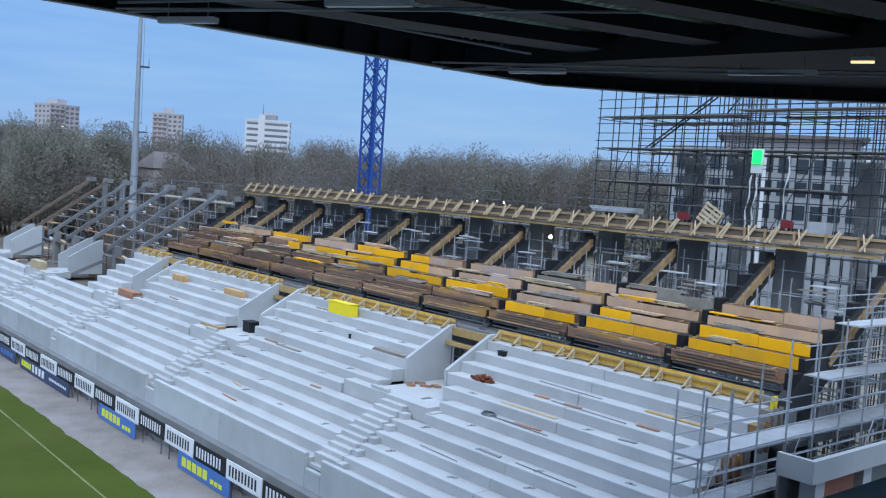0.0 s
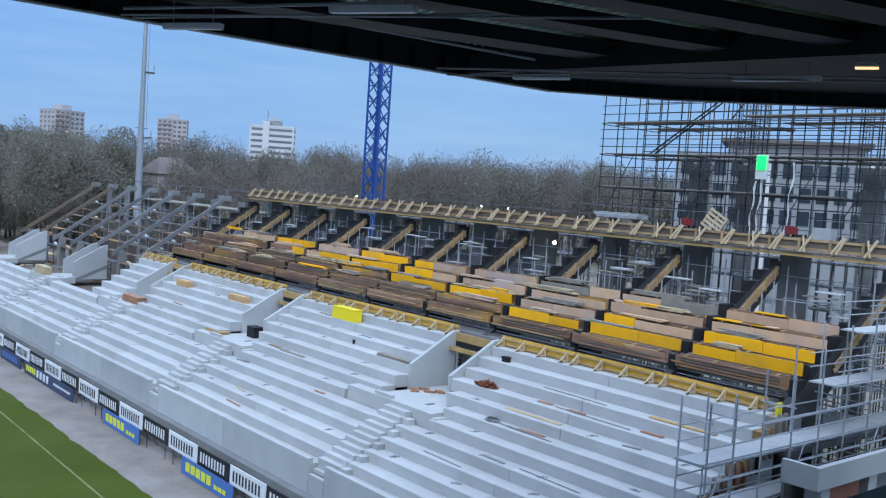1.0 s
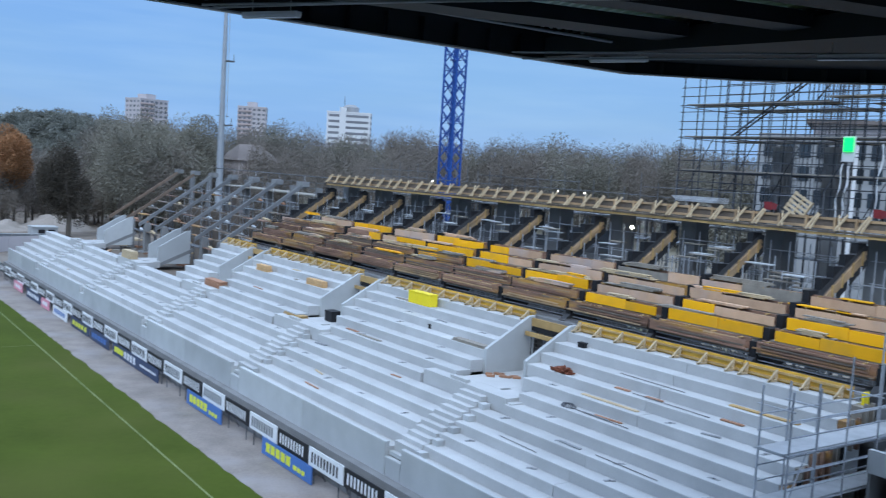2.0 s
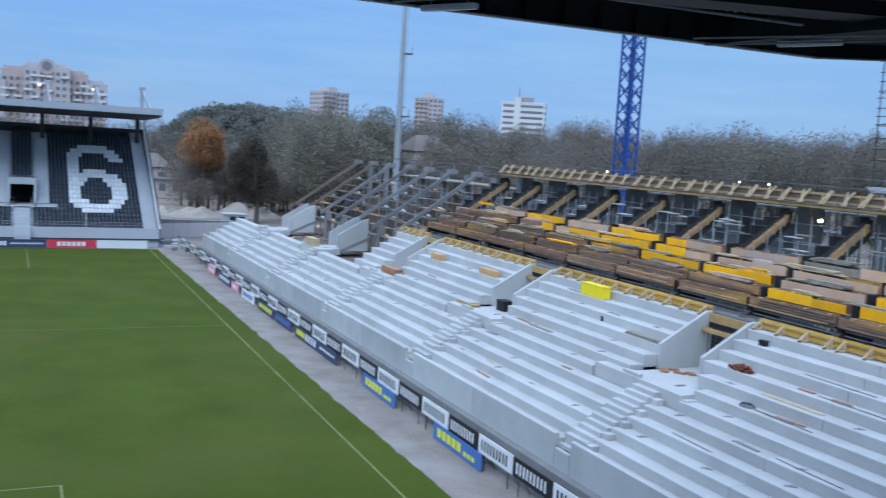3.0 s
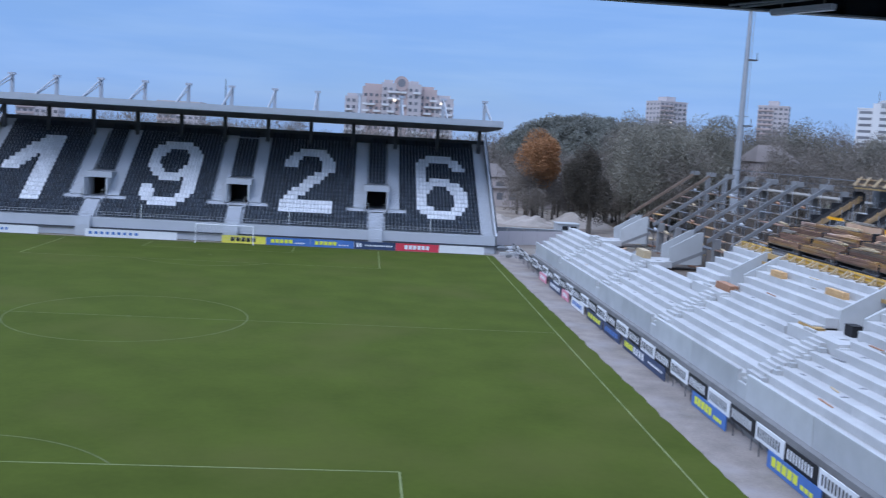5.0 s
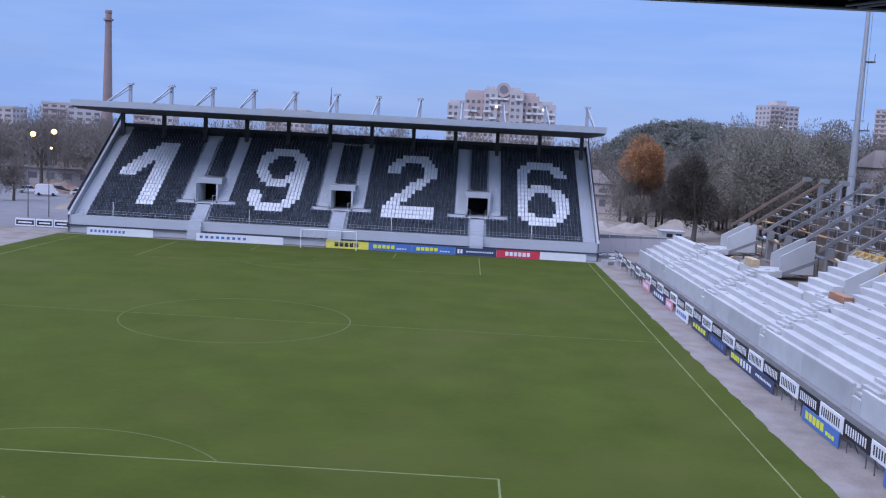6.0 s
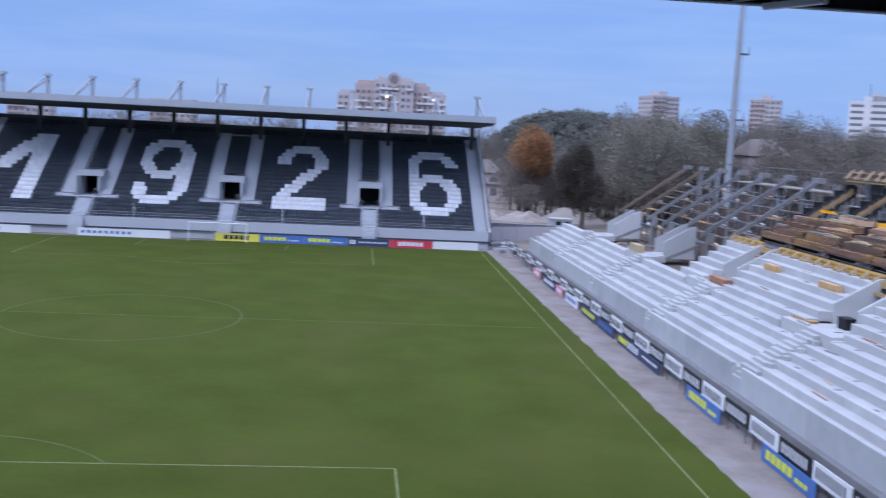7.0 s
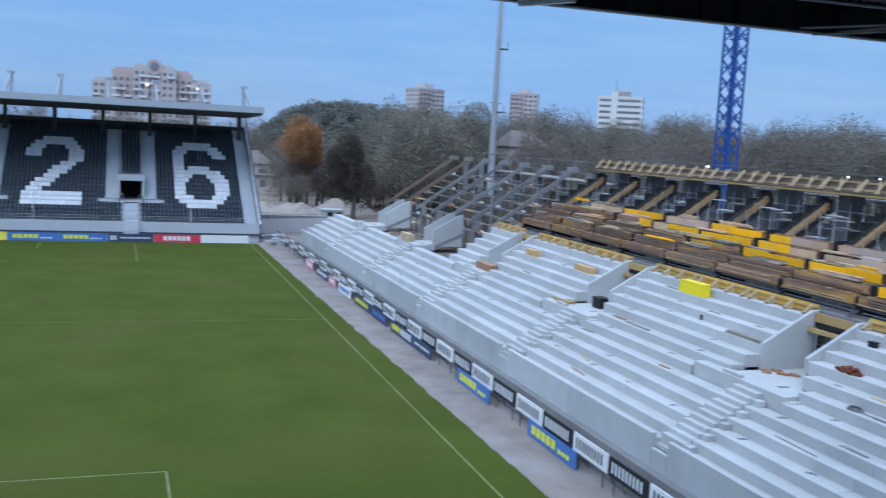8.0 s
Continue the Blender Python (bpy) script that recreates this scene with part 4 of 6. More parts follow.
def far_stand():
    f = thing("seated_stand", (0, 62, 0), "covered stand of black seats with white seats spelling 1926", "stand")
    for r in range(FROWS):
        y, z = FY + FT * r, FZ + FR * r
        cuts = [] if r < 5 or r > 11 else [(c - 1.5, c + 1.5) for c in FVOMS]
        for a, b in spans(-36.4, 36.3, cuts):
            part("terrace_step", made(lambda bm: box(bm, a, b, y, y + FT + 0.02, max(0.3, z - 0.9), z)), M_CONC_FAR, f)
    part("front_wall", made(lambda bm: box(bm, -36.4, 36.3, 53.05, 53.25, 0, 2.45)), M_CONC_FAR, f)
    part("front_walk", made(lambda bm: box(bm, -36.4, 36.3, 53.25, 54.0, 0, 1.75)), M_CONC_FAR, f)
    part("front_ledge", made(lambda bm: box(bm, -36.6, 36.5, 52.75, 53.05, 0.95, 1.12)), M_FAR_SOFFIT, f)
    top = FZ + FR * FROWS
    # aisles, landings and entrances
    for c in FVOMS:
        for s in (-1, 1):
            x = c + s * 2.4
            part("aisle", made(lambda bm: slope(bm, x - 0.85, x + 0.85, 5, FROWS - 2)), M_CONC_FAR, f)
        part("landing", made(lambda bm: box(bm, c - 3.9, c + 3.9, FY + FT * 4, FY + FT * 5, FZ + 2.0, FZ + FR * 4 + 0.22)), M_CONC_FAR, f)
        part("aisle", made(lambda bm: slope(bm, c - 0.95, c + 0.95, 0, 4.3)), M_CONC_FAR, f)
        part("lower_stair", made(lambda bm: [box(bm, c - 0.9 - 0.005 * k, c + 0.9 + 0.005 * k, 52.95 - 0.1 * k, 54.0 + 0.01 * k, 0.0, 2.5 - 0.18 * k) for k in range(0, 7)]), M_CONC_FAR, f)
        if c == FVOMS[1]:
            part("top_landing", made(lambda bm: box(bm, c - 3.25, c + 3.25, FY + FT * (FROWS - 2), FY + FT * (FROWS - 1), FZ + FR * (FROWS - 3), FZ + FR * (FROWS - 2) + 0.35)), M_CONC_FAR, f)
        y = FY + FT * 7.2
        zf = FZ + FR * 4.6
        part("entrance_lintel", made(lambda bm: box(bm, c - 1.75, c + 1.75, y, y + 3.2, 7.35, 8.15)), M_CONC_FAR, f)
        for s in (-1, 1):
            part("entrance_wall", made(lambda bm: box(bm, c + s * 1.55 - 0.12, c + s * 1.55 + 0.12, FY + FT * 5, y + 3.2, zf - 0.5, 7.35)), M_CONC_FAR, f)
            part("handrail", made(lambda bm: (bar(bm, (c + s * 1.75, FY + FT * 5 - 0.4, zf), (c + s * 1.75, FY + FT * 5 - 0.4, zf + 1.0), 0.06), bar(bm, (c + s * 1.75, FY + FT * 5 - 0.4, zf + 1.0), (c + s * 1.05, FY + FT * 5 - 0.4, zf + 1.0), 0.06), bar(bm, (c + s * 1.05, FY + FT * 5 - 0.4, zf), (c + s * 1.05, FY + FT * 5 - 0.4, zf + 1.0), 0.06))), M_STEEL, f)
        part("passage_floor", made(lambda bm: box(bm, c - 1.5, c + 1.5, FY + FT * 5, y + 8, zf - 0.4, zf - 0.02)), M_CONC_FAR, f)
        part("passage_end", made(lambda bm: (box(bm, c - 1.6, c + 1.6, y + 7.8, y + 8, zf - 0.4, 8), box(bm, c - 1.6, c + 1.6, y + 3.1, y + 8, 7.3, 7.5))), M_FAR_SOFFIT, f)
    # flanks
    for s, x in ((-1, -35.3), (1, 35.2)):
        part("aisle", made(lambda bm: slope(bm, x - 0.85, x + 0.85, 0, FROWS)), M_CONC_FAR, f)
        xw = x + s * 1.1
        part("side_wall", made(lambda bm: [bm.faces.new([bm.verts.new((xw + o, yy, zz)) for yy, zz in ((52.9, 0.0), (52.9, 2.4), (FY + FT * FROWS, top + 1.0), (FY + FT * FROWS, 0.0))]) for o in (-0.12, 0.12)]
             + [bar(bm, (xw, 52.9, 2.4), (xw, FY + FT * FROWS, top + 1.0), 0.3, 0.15)]), M_CONC_FAR, f)
        part("side_rail", made(lambda bm: bar(bm, (xw + s * 0.1, 52.9, 3.1), (xw + s * 0.1, FY + FT * FROWS, top + 1.9), 0.10, 0.5)), M_FAR_SOFFIT, f)
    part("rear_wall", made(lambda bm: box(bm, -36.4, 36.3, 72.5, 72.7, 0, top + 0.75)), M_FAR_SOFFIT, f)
    # roof
    def roof_shell(bm):
        sec = [(55.6, 17.25), (55.6, 17.75), (57.5, 18.15), (73.5, 17.4), (73.5, 16.75), (57.6, 17.05)]
        a = [bm.verts.new((-37.3, y, z)) for y, z in sec]
        b = [bm.verts.new((36.6, y, z)) for y, z in sec]
        bm.faces.new(a), bm.faces.new(b[::-1])
        for k in range(len(sec)):
            j = (k + 1) % len(sec)
            bm.faces.new((a[k], b[k], b[j], a[j]))
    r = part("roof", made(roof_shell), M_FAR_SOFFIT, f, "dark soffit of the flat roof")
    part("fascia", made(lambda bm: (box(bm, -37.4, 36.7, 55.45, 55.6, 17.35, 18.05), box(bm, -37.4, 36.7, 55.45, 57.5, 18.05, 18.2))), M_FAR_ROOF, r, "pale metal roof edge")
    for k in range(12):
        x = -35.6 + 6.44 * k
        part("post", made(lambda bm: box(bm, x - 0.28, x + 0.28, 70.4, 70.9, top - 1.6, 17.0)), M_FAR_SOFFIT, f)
        x = -32.9 + 6.195 * k
        m = part("roof_mast", made(lambda bm: (box(bm, x - 0.22, x + 0.22, 66.0, 66.45, 17.4, 21.0), box(bm, x - 0.42, x + 0.45, 65.8, 66.6, 20.98, 21.3))), M_FAR_ROOF, f, "pale steel roof mast")
        part("stay", made(lambda bm: (bar(bm, (x, 66.0, 21.0), (x, 57.0, 18.1), 0.17), bar(bm, (x, 66.0, 20.4), (x, 57.6, 18.1), 0.13))), M_MAST, m)
    for k in range(5):
        x = (-30.5, -11.6, 8.0, 27.2, 33.9)[k]
        if k < 4:
            part("net_pole", made(lambda bm: tube(bm, (x, 53.6, 1.8), (x, 53.6, 4.4), 0.05)), M_WHITE, f)
    part("front_rail", made(lambda bm: ([bar(bm, (-34.5 + 0.0, 53.3, 2.45 + h), (34.4, 53.3, 2.45 + h), 0.05) for h in (0.35, 0.7)] + [bar(bm, (-34.5 + 2 * k, 53.3, 2.4), (-34.5 + 2 * k, 53.3, 3.15), 0.05) for k in range(35)])), M_STEEL, f)

    # seats: a pan and a back each
    shell = [(-0.20, 0.08, 0.36), (0.20, 0.08, 0.36), (0.20, 0.42, 0.32), (-0.20, 0.42, 0.32), (0.205, 0.52, 0.84), (-0.205, 0.52, 0.84),
             (-0.20, 0.08, 0.24), (0.20, 0.08, 0.24), (0.205, 0.58, 0.84), (-0.205, 0.58, 0.84), (0.20, 0.50, 0.24), (-0.20, 0.50, 0.24)]
    faces = [(0, 1, 2, 3), (3, 2, 4, 5), (6, 7, 1, 0), (5, 4, 8, 9), (9, 8, 10, 11), (6, 11, 10, 7), (7, 10, 2, 1), (6, 0, 3, 11), (2, 10, 8, 4), (11, 3, 5, 9)]
    data = {True: ([], []), False: ([], [])}
    for row in range(FROWS):
        y, z = FY + FT * row, FZ + FR * row
        for k in range(139):
            x = -34.2 + 0.495 * k
            if any(abs(x - c) < (1.15 if row < 4 else 3.45) and not (row > 10 and abs(x - c) < 1.4) for c in FVOMS):
                continue
            if row == 4 and any(abs(x - c) < 4.1 for c in FVOMS):
                continue
            vs, fs = data[seat_colour(x, row)]
            o = len(vs)
            vs.extend((x + a, y + b + 0.05, z + c * 0.9) for a, b, c in shell)
            fs.extend(tuple(i + o for i in q) for q in faces)
    for white, (vs, fs) in data.items():
        me = bpy.data.meshes.new("seats")
        me.from_pydata(vs, [], fs)
        me.materials.append(M_SEAT_WHITE if white else M_SEAT_DARK)
        tagged(new("white_seats" if white else "black_seats", me), "rows of white plastic seats forming the year 1926" if white else "rows of black plastic stadium seats", "seats", "", "stuff")


far_stand()

# ---- advertising boards: brand marks stand as plain shapes ----
def marks(parent, axis, fixed, a, b, z0, z1, mat, count, slant=0.0, gap=0.35):
    """Upright strokes in a row, like a printed word seen from afar."""
    step = (b - a) / count
    for k in range(count):
        p, q = a + step * k, a + step * (k + 1 - gap)
        if axis == "y":
            bm = made(lambda bm: box(bm, fixed - 0.012, fixed, min(p, q), max(p, q), z0, z1))
        else:
            bm = made(lambda bm: box(bm, min(p, q), max(p, q), fixed - 0.012, fixed, z0, z1))
        part("mark", bm, mat, parent)


def side_boards():
    x = 38.55
    edges = []
    y = -35.9 - 3.4 * 6
    while y < 50:
        step = 3.4 if y < -2 else 3.2
        edges.append((y, y + step))
        y += step
    for k, (p, q) in enumerate(edges):
        white = k % 2 == (5 % 2)
        far = p > 22
        mat = M_BOARD_WHITE if white else M_BOARD_BLACK
        label = "white board with a black mark" if white else "black board with a white mark"
        b = thing("advertising_board", (x, p, 0), label + " on steel legs", "board", "pitch side boards")
        part("panel", made(lambda bm: box(bm, x, x + 0.05, p + 0.04, q - 0.04, 0.83, 1.72)), mat, b)
        if white:
            part("frame", made(lambda bm: box(bm, x - 0.006, x, p + 0.12, q - 0.12, 0.90, 1.65)), M_PRINT_WHITE, b)
        marks(b, "y", x - 0.007, q - 0.35, p + 0.35, 1.02, 1.53, M_PRINT_BLACK if white else M_PRINT_WHITE, 9, 0, 0.52)
        for yy in (p + 0.5, q - 0.5):
            part("leg", made(lambda bm: (bar(bm, (x + 0.08, yy, 0), (x + 0.08, yy, 1.7), 0.05), bar(bm, (x + 0.08, yy, 1.3), (x + 0.7, yy, 0.02), 0.05))), M_STEEL_DARK, b)
    low = [(-36.5, -31.0, M_BOARD_BLUE, M_PRINT_YELLOW, "blue board with a yellow mark"), (-25.5, -20.1, M_BOARD_BLUE, M_PRINT_YELLOW, "blue board with a yellow mark"),
           (-14.8, -4.6, M_BOARD_NAVY, M_PRINT_WHITE, "dark board with white marks"), (-3.5, 1.5, M_BOARD_NAVY, M_BOARD_BLUE, "dark blue board"),
           (2.0, 7.5, M_BOARD_NAVY, M_PRINT_YELLOW, "dark board with a yellow mark"), (9.0, 14.0, M_BOARD_WHITE, M_BOARD_BLUE, "white board with blue marks"),
           (15.5, 18.6, M_BOARD_PINK, M_PRINT_WHITE, "faded red board with a white mark"), (19.0, 25.0, M_BOARD_NAVY, M_PRINT_WHITE, "dark board with white marks"), (27.0, 31.0, M_BOARD_PINK, M_PRINT_WHITE, "pink board with white marks")]
    for p, q, mat, ink, label in low:
        xx = x - 0.10
        b = thing("low_board", (xx, p, 0), label + " on the gravel", "board", "low pitch side boards")
        part("panel", made(lambda bm: box(bm, xx, xx + 0.05, p, q, 0.0, 0.86)), mat, b)
        if mat is M_BOARD_BLUE:
            marks(b, "y", xx - 0.001, q - 0.5, q - 3.4, 0.22, 0.68, ink, 5, 0, 0.22)
            marks(b, "y", xx - 0.001, q - 3.6, q - 4.9, 0.2, 0.42, ink, 3, 0, 0.22)
        elif p == -14.8:
            marks(b, "y", xx - 0.001, q - 0.4, q - 2.6, 0.25, 0.66, M_PRINT_YELLOW, 5, 0, 0.22)
            marks(b, "y", xx - 0.001, q - 2.8, q - 5.6, 0.2, 0.7, ink, 4, 0, 0.4)
            marks(b, "y", xx - 0.001, q - 6.4, q - 9.8, 0.36, 0.52, ink, 11, 0, 0.35)
        else:
            marks(b, "y", xx - 0.001, q - 0.5, p + 0.5, 0.25, 0.62, ink, 5, 0, 0.3)


side_boards()


def goal_end_boards():
    y = 51.5
    rows = [(-33.3, -24.2, M_BOARD_WHITE, M_BOARD_BLUE, "white board with faint blue marks"), (-18.3, -6.4, M_BOARD_WHITE, M_BOARD_BLUE, "white board with blue marks"),
            (-0.6, 5.2, M_BOARD_YELLOW, M_PRINT_BLACK, "yellow board with a dark mark"), (5.25, 11.1, M_BOARD_BLUE, M_PRINT_YELLOW, "blue board with a yellow mark"),
            (11.1, 16.9, M_BOARD_BLUE, M_PRINT_YELLOW, "blue board with a yellow mark"), (16.95, 22.5, M_BOARD_NAVY, M_PRINT_WHITE, "dark board with white marks"),
            (22.52, 28.4, M_BOARD_RED, M_PRINT_WHITE, "red board with a white mark"), (28.4, 34.6, M_BOARD_WHITE, M_PRINT_WHITE, "plain white board")]
    for a, b, mat, ink, label in rows:
        t = thing("advertising_board", (a, y, 0), label + " behind the goal", "board", "goal line boards")
        part("panel", made(lambda bm: box(bm, a + 0.02, b - 0.02, y, y + 0.06, 0.0, 1.02)), mat, t)
        for x in (a + 0.4, b - 0.4):
            part("strut", made(lambda bm: bar(bm, (x, y + 0.06, 0.9), (x, y + 0.6, 0.0), 0.05)), M_STEEL_DARK, t)
        if label.startswith("plain"):
            continue
        w = b - a
        if mat is M_BOARD_BLUE:
            marks(t, "x", y - 0.001, a + 0.6, a + 3.6, 0.3, 0.78, ink, 5, 0, 0.22)
            marks(t, "x", y - 0.001, a + 3.8, a + 5.2, 0.28, 0.45, M_PRINT_WHITE, 4, 0, 0.3)
        elif mat is M_BOARD_NAVY:
            marks(t, "x", y - 0.001, a + 0.3, a + 1.1, 0.25, 0.8, ink, 2, 0, 0.3)
            marks(t, "x", y - 0.001, a + 1.5, b - 0.3, 0.42, 0.62, ink, 12, 0, 0.35)
        elif mat is M_BOARD_WHITE:
            marks(t, "x", y - 0.001, a + 0.5, a + w * 0.6, 0.35, 0.7, ink, 9, 0, 0.45)
        else:
            marks(t, "x", y - 0.001, a + 1.2, b - 1.2, 0.25, 0.8, ink, 6 if mat is M_BOARD_RED else 5, 0, 0.25)
    for k, (a, b, mat) in enumerate(((-46.0, -43.2, M_BOARD_BLACK), (-43.0, -40.6, M_BOARD_WHITE), (-40.4, -38.2, M_BOARD_BLACK))):
        yy = 57.4
        t = thing("advertising_board", (a, yy, 0), "small dark and white board beside the stand", "board", "corner boards")
        part("panel", made(lambda bm: box(bm, a, b, yy, yy + 0.06, 0.0, 1.1)), M_BOARD_WHITE, t)
        part("mark", made(lambda bm: box(bm, a + 0.12, b - 0.12, yy - 0.01, yy - 0.001, 0.2, 0.85)), M_PRINT_BLACK, t)
        part("mark", made(lambda bm: box(bm, a + 0.4, b - 0.4, yy - 0.02, yy - 0.011, 0.42, 0.62)), M_PRINT_WHITE, t)


goal_end_boards()

# ---- scaffolding and site gear ----
TUBES = {}


def tube_mesh(length, r, mat):
    key = (round(length, 2), r, mat.name)
    if key not in TUBES:
        bm = bmesh.new()
        tube(bm, (0, 0, 0), (0, 0, key[0]), r, 6)
        TUBES[key] = mesh_of(bm, mat, "tube")
    return TUBES[key]


def pole(name, parent, a, b, mat=None, r=0.026):
    a, b = Vector(a), Vector(b)
    d = b - a
    m = Matrix.Translation(a) @ d.to_track_quat("Z", "Y").to_matrix().to_4x4()
    return place(name, tube_mesh(d.length, r, mat or M_STEEL), parent, m)


def shoring_bay(y0, dense=True):
    s = thing("shoring_tower", (55, y0, 0), "grey steel shoring frames under the upper terrace", "scaffold", "shoring towers")
    xs = (53.0, 53.8, 54.7, 55.6, 56.5, 57.6) if dense else (55.2, 57.2)
    ys = [y0 + 0.55 + k * 1.08 for k in range(5)] if dense else [y0 + 0.9, y0 + 3.2]
    for x in xs:
        h = min(13.2, UZ + (x - UX) * UR / UT - 0.55)
        for y in ys:
            pole("standard", s, (x, y, 0), (x, y, h), M_STEEL, 0.034)
        z = 4.2
        while z < h - 0.3:
            pole("ledger", s, (x, ys[0] - 0.2, z), (x, ys[-1] + 0.2, z), M_STEEL, 0.024)
            z += 1.0
    for y in ys[::2]:
        for z in (6.2, 8.2, 10.2):
            pole("transom", s, (max(xs[0], 53.2), y, z), (xs[-1], y, z), M_STEEL, 0.028)
        pole("brace", s, (xs[-2], y, 8.0), (xs[-1], y, 10.8), M_STEEL_DARK, 0.024)
    if dense:
        rng = random.Random(int(y0 * 7) + 500)
        for k in range(12):
            z, x, y = rng.uniform(8.2, 12.2), rng.uniform(54.9, 57.2), y0 + rng.uniform(0.5, 3.6)
            part("deck_board", made(lambda bm: box(bm, x, x + 0.45, y, y + rng.uniform(0.6, 1.5), z, z + 0.05)), rng.choice((M_DECK, M_TIMBER_GREY, M_DECK)), s)
    return s


def infill_wall(k):
    y0, y1 = RAKERS[k] + 0.52, RAKERS[k + 1] - 0.52
    w = thing("infill_wall", (59.4, y0, 0), "raw concrete wall behind the shoring, darkened for shade", "wall", "rear infill walls")
    # panel grey already holds the shade behind the shoring
    part("panel", made(lambda bm: box(bm, 59.3, 59.5, y0, y1, 0, 11.2 if k % 2 else 12.0)), M_CONC_SHADED, w)
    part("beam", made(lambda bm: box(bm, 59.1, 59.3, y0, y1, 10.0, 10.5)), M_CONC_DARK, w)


for k in range(4, 10):
    infill_wall(k)
for k in range(10):
    shoring_bay(RAKERS[k])
for k in range(6):
    shoring_bay(RAKERS[10] + 5.42 * k, False)


def rear_scaffold(y0, y1):
    s = thing("rear_scaffold", (63, y0, 0), "steel scaffold behind the upper terrace", "scaffold", "rear scaffold bays")
    n = max(1, round((y1 - y0) / 1.35))
    for x in (60.2, 61.3, 62.6):
        for k in range(n):
            y = y0 + (y1 - y0) * k / n
            pole("standard", s, (x, y, 0), (x, y, 12.9), M_STEEL_DARK, 0.035)
        for j in range(9):
            pole("ledger", s, (x, y0, 4.0 + 1.1 * j), (x, y1, 4.0 + 1.1 * j), M_STEEL, 0.026)
    for j in range(4):
        part("deck", made(lambda bm: box(bm, 61.1, 62.5, y0, y1, 5.0 + 2.2 * j, 5.05 + 2.2 * j)), M_DECK, s)


for k in range(10):
    rear_scaffold(RAKERS[k] + 0.02, RAKERS[k + 1] - 0.02)


def guard_rails():
    rng = random.Random(8)
    for k in range(15):
        y0, y1 = RAKERS[0] + 5.42 * k + 0.02, RAKERS[0] + 5.42 * (k + 1) - 0.02
        g = thing("guard_rail", (60.7, y0, 13.4), "thin steel guard rail along the deck edge", "railing", "deck guard rails")
        base = 13.78 if k < 10 else 12.0
        n = 4
        for r in range(n):
            y = y0 + (y1 - y0) * (r + 0.15) / n
            pole("upright", g, (60.7, y, base), (60.7, y, base + rng.uniform(0.9, 1.9)), M_STEEL_DARK, 0.026)
        for h in (0.5, 1.05):
            if h < 1.0 or k % 3 != 1:
                pole("rail", g, (60.7, y0, base + h), (60.7, y1, base + h + rng.uniform(-0.05, 0.05)), M_STEEL_DARK, 0.024)
        if k >= 10:
            part("walk_board", made(lambda bm: box(bm, 58.2, 60.8, y0, y1, 11.9, 12.0)), M_TIMBER_GREY, g)
            pole("long_rail", g, (57.5, y0, 13.75), (57.5, y1, 13.75), M_STEEL_DARK, 0.04)
            pole("rail_post", g, (57.5, y0 + 0.3, 13.3), (57.5, y0 + 0.3, 13.75), M_STEEL, 0.03)
            for r in range(2):
                pole("support", g, (59.5, y0 + 2.0 * r + 0.6, 0), (59.5, y0 + 2.0 * r + 0.6, 11.9), M_STEEL_DARK, 0.04)


guard_rails()


def tall_scaffold():
    """The high tube scaffold over the deck, with boarded lifts and a ladder stair."""
    s = thing("tall_scaffold", (63, -48, 13.4), "tall steel tube scaffold with boarded lifts", "scaffold")
    ys = [-37.2 - 1.52 * k for k in range(18)]
    top = 24.5
    for x in (61.4, 62.7, 65.4, 66.8):
        for k, y in enumerate(ys):
            pole("standard", s, (x, y, 0.0 if x > 64 else 13.4), (x, y, top), M_STEEL_BLACK, 0.032)
        for z in (13.9, 14.9, 15.3, 15.9, 16.5, 17.1, 17.85, 18.3, 18.75, 19.3, 19.68, 20.2, 20.7, 21.3, 21.75, 22.2, 22.8, 23.5):
            if x == 61.4 or (x == 65.4 and z > 15) or z in (15.9, 17.85, 19.68, 21.75):
                pole("ledger", s, (x, ys[0] + 0.2, z), (x, ys[-1], z), M_STEEL_BLACK, 0.026)
    for y in ys[::2]:
        for z in (15.9, 17.8, 19.6, 21.7):
            pole("transom", s, (61.3, y, z), (66.9, y, z), M_STEEL_BLACK, 0.026)
    for z, a, b in ((17.86, -37.4, -64), (19.70, -37.4, -46.5), (19.95, -46.5, -64), (15.95, -37.4, -52), (21.8, -40, -64)):
        for x0, x1 in ((61.45, 62.65), (65.45, 66.75)):
            part("lift_board", made(lambda bm: box(bm, x0, x1, b, a, z, z + 0.06)), M_TIMBER_GREY, s)
    for k in range(8):
        y = ys[0] - 2.9 * k
        pole("brace", s, (61.35, y, 13.6), (61.35, y - 2.4, 17.8), M_STEEL_BLACK, 0.026)
    for a, b in (((62.0, -40.2, 17.9), (62.0, -46.4, 22.0)), ((62.4, -40.2, 17.9), (62.4, -46.4, 22.0))):
        pole("stair_stringer", s, a, b, M_STEEL_BLACK, 0.045)
    for k in range(16):
        u = k / 15
        pole("stair_tread", s, (62.0, -40.2 - 6.2 * u, 17.9 + 4.1 * u), (62.4, -40.2 - 6.2 * u, 17.9 + 4.1 * u), M_STEEL_BLACK, 0.03)
    pole("stair_stringer", s, (66.0, -46.0, 24.0), (66.0, -42.6, 20.0), M_STEEL_BLACK, 0.05)


tall_scaffold()


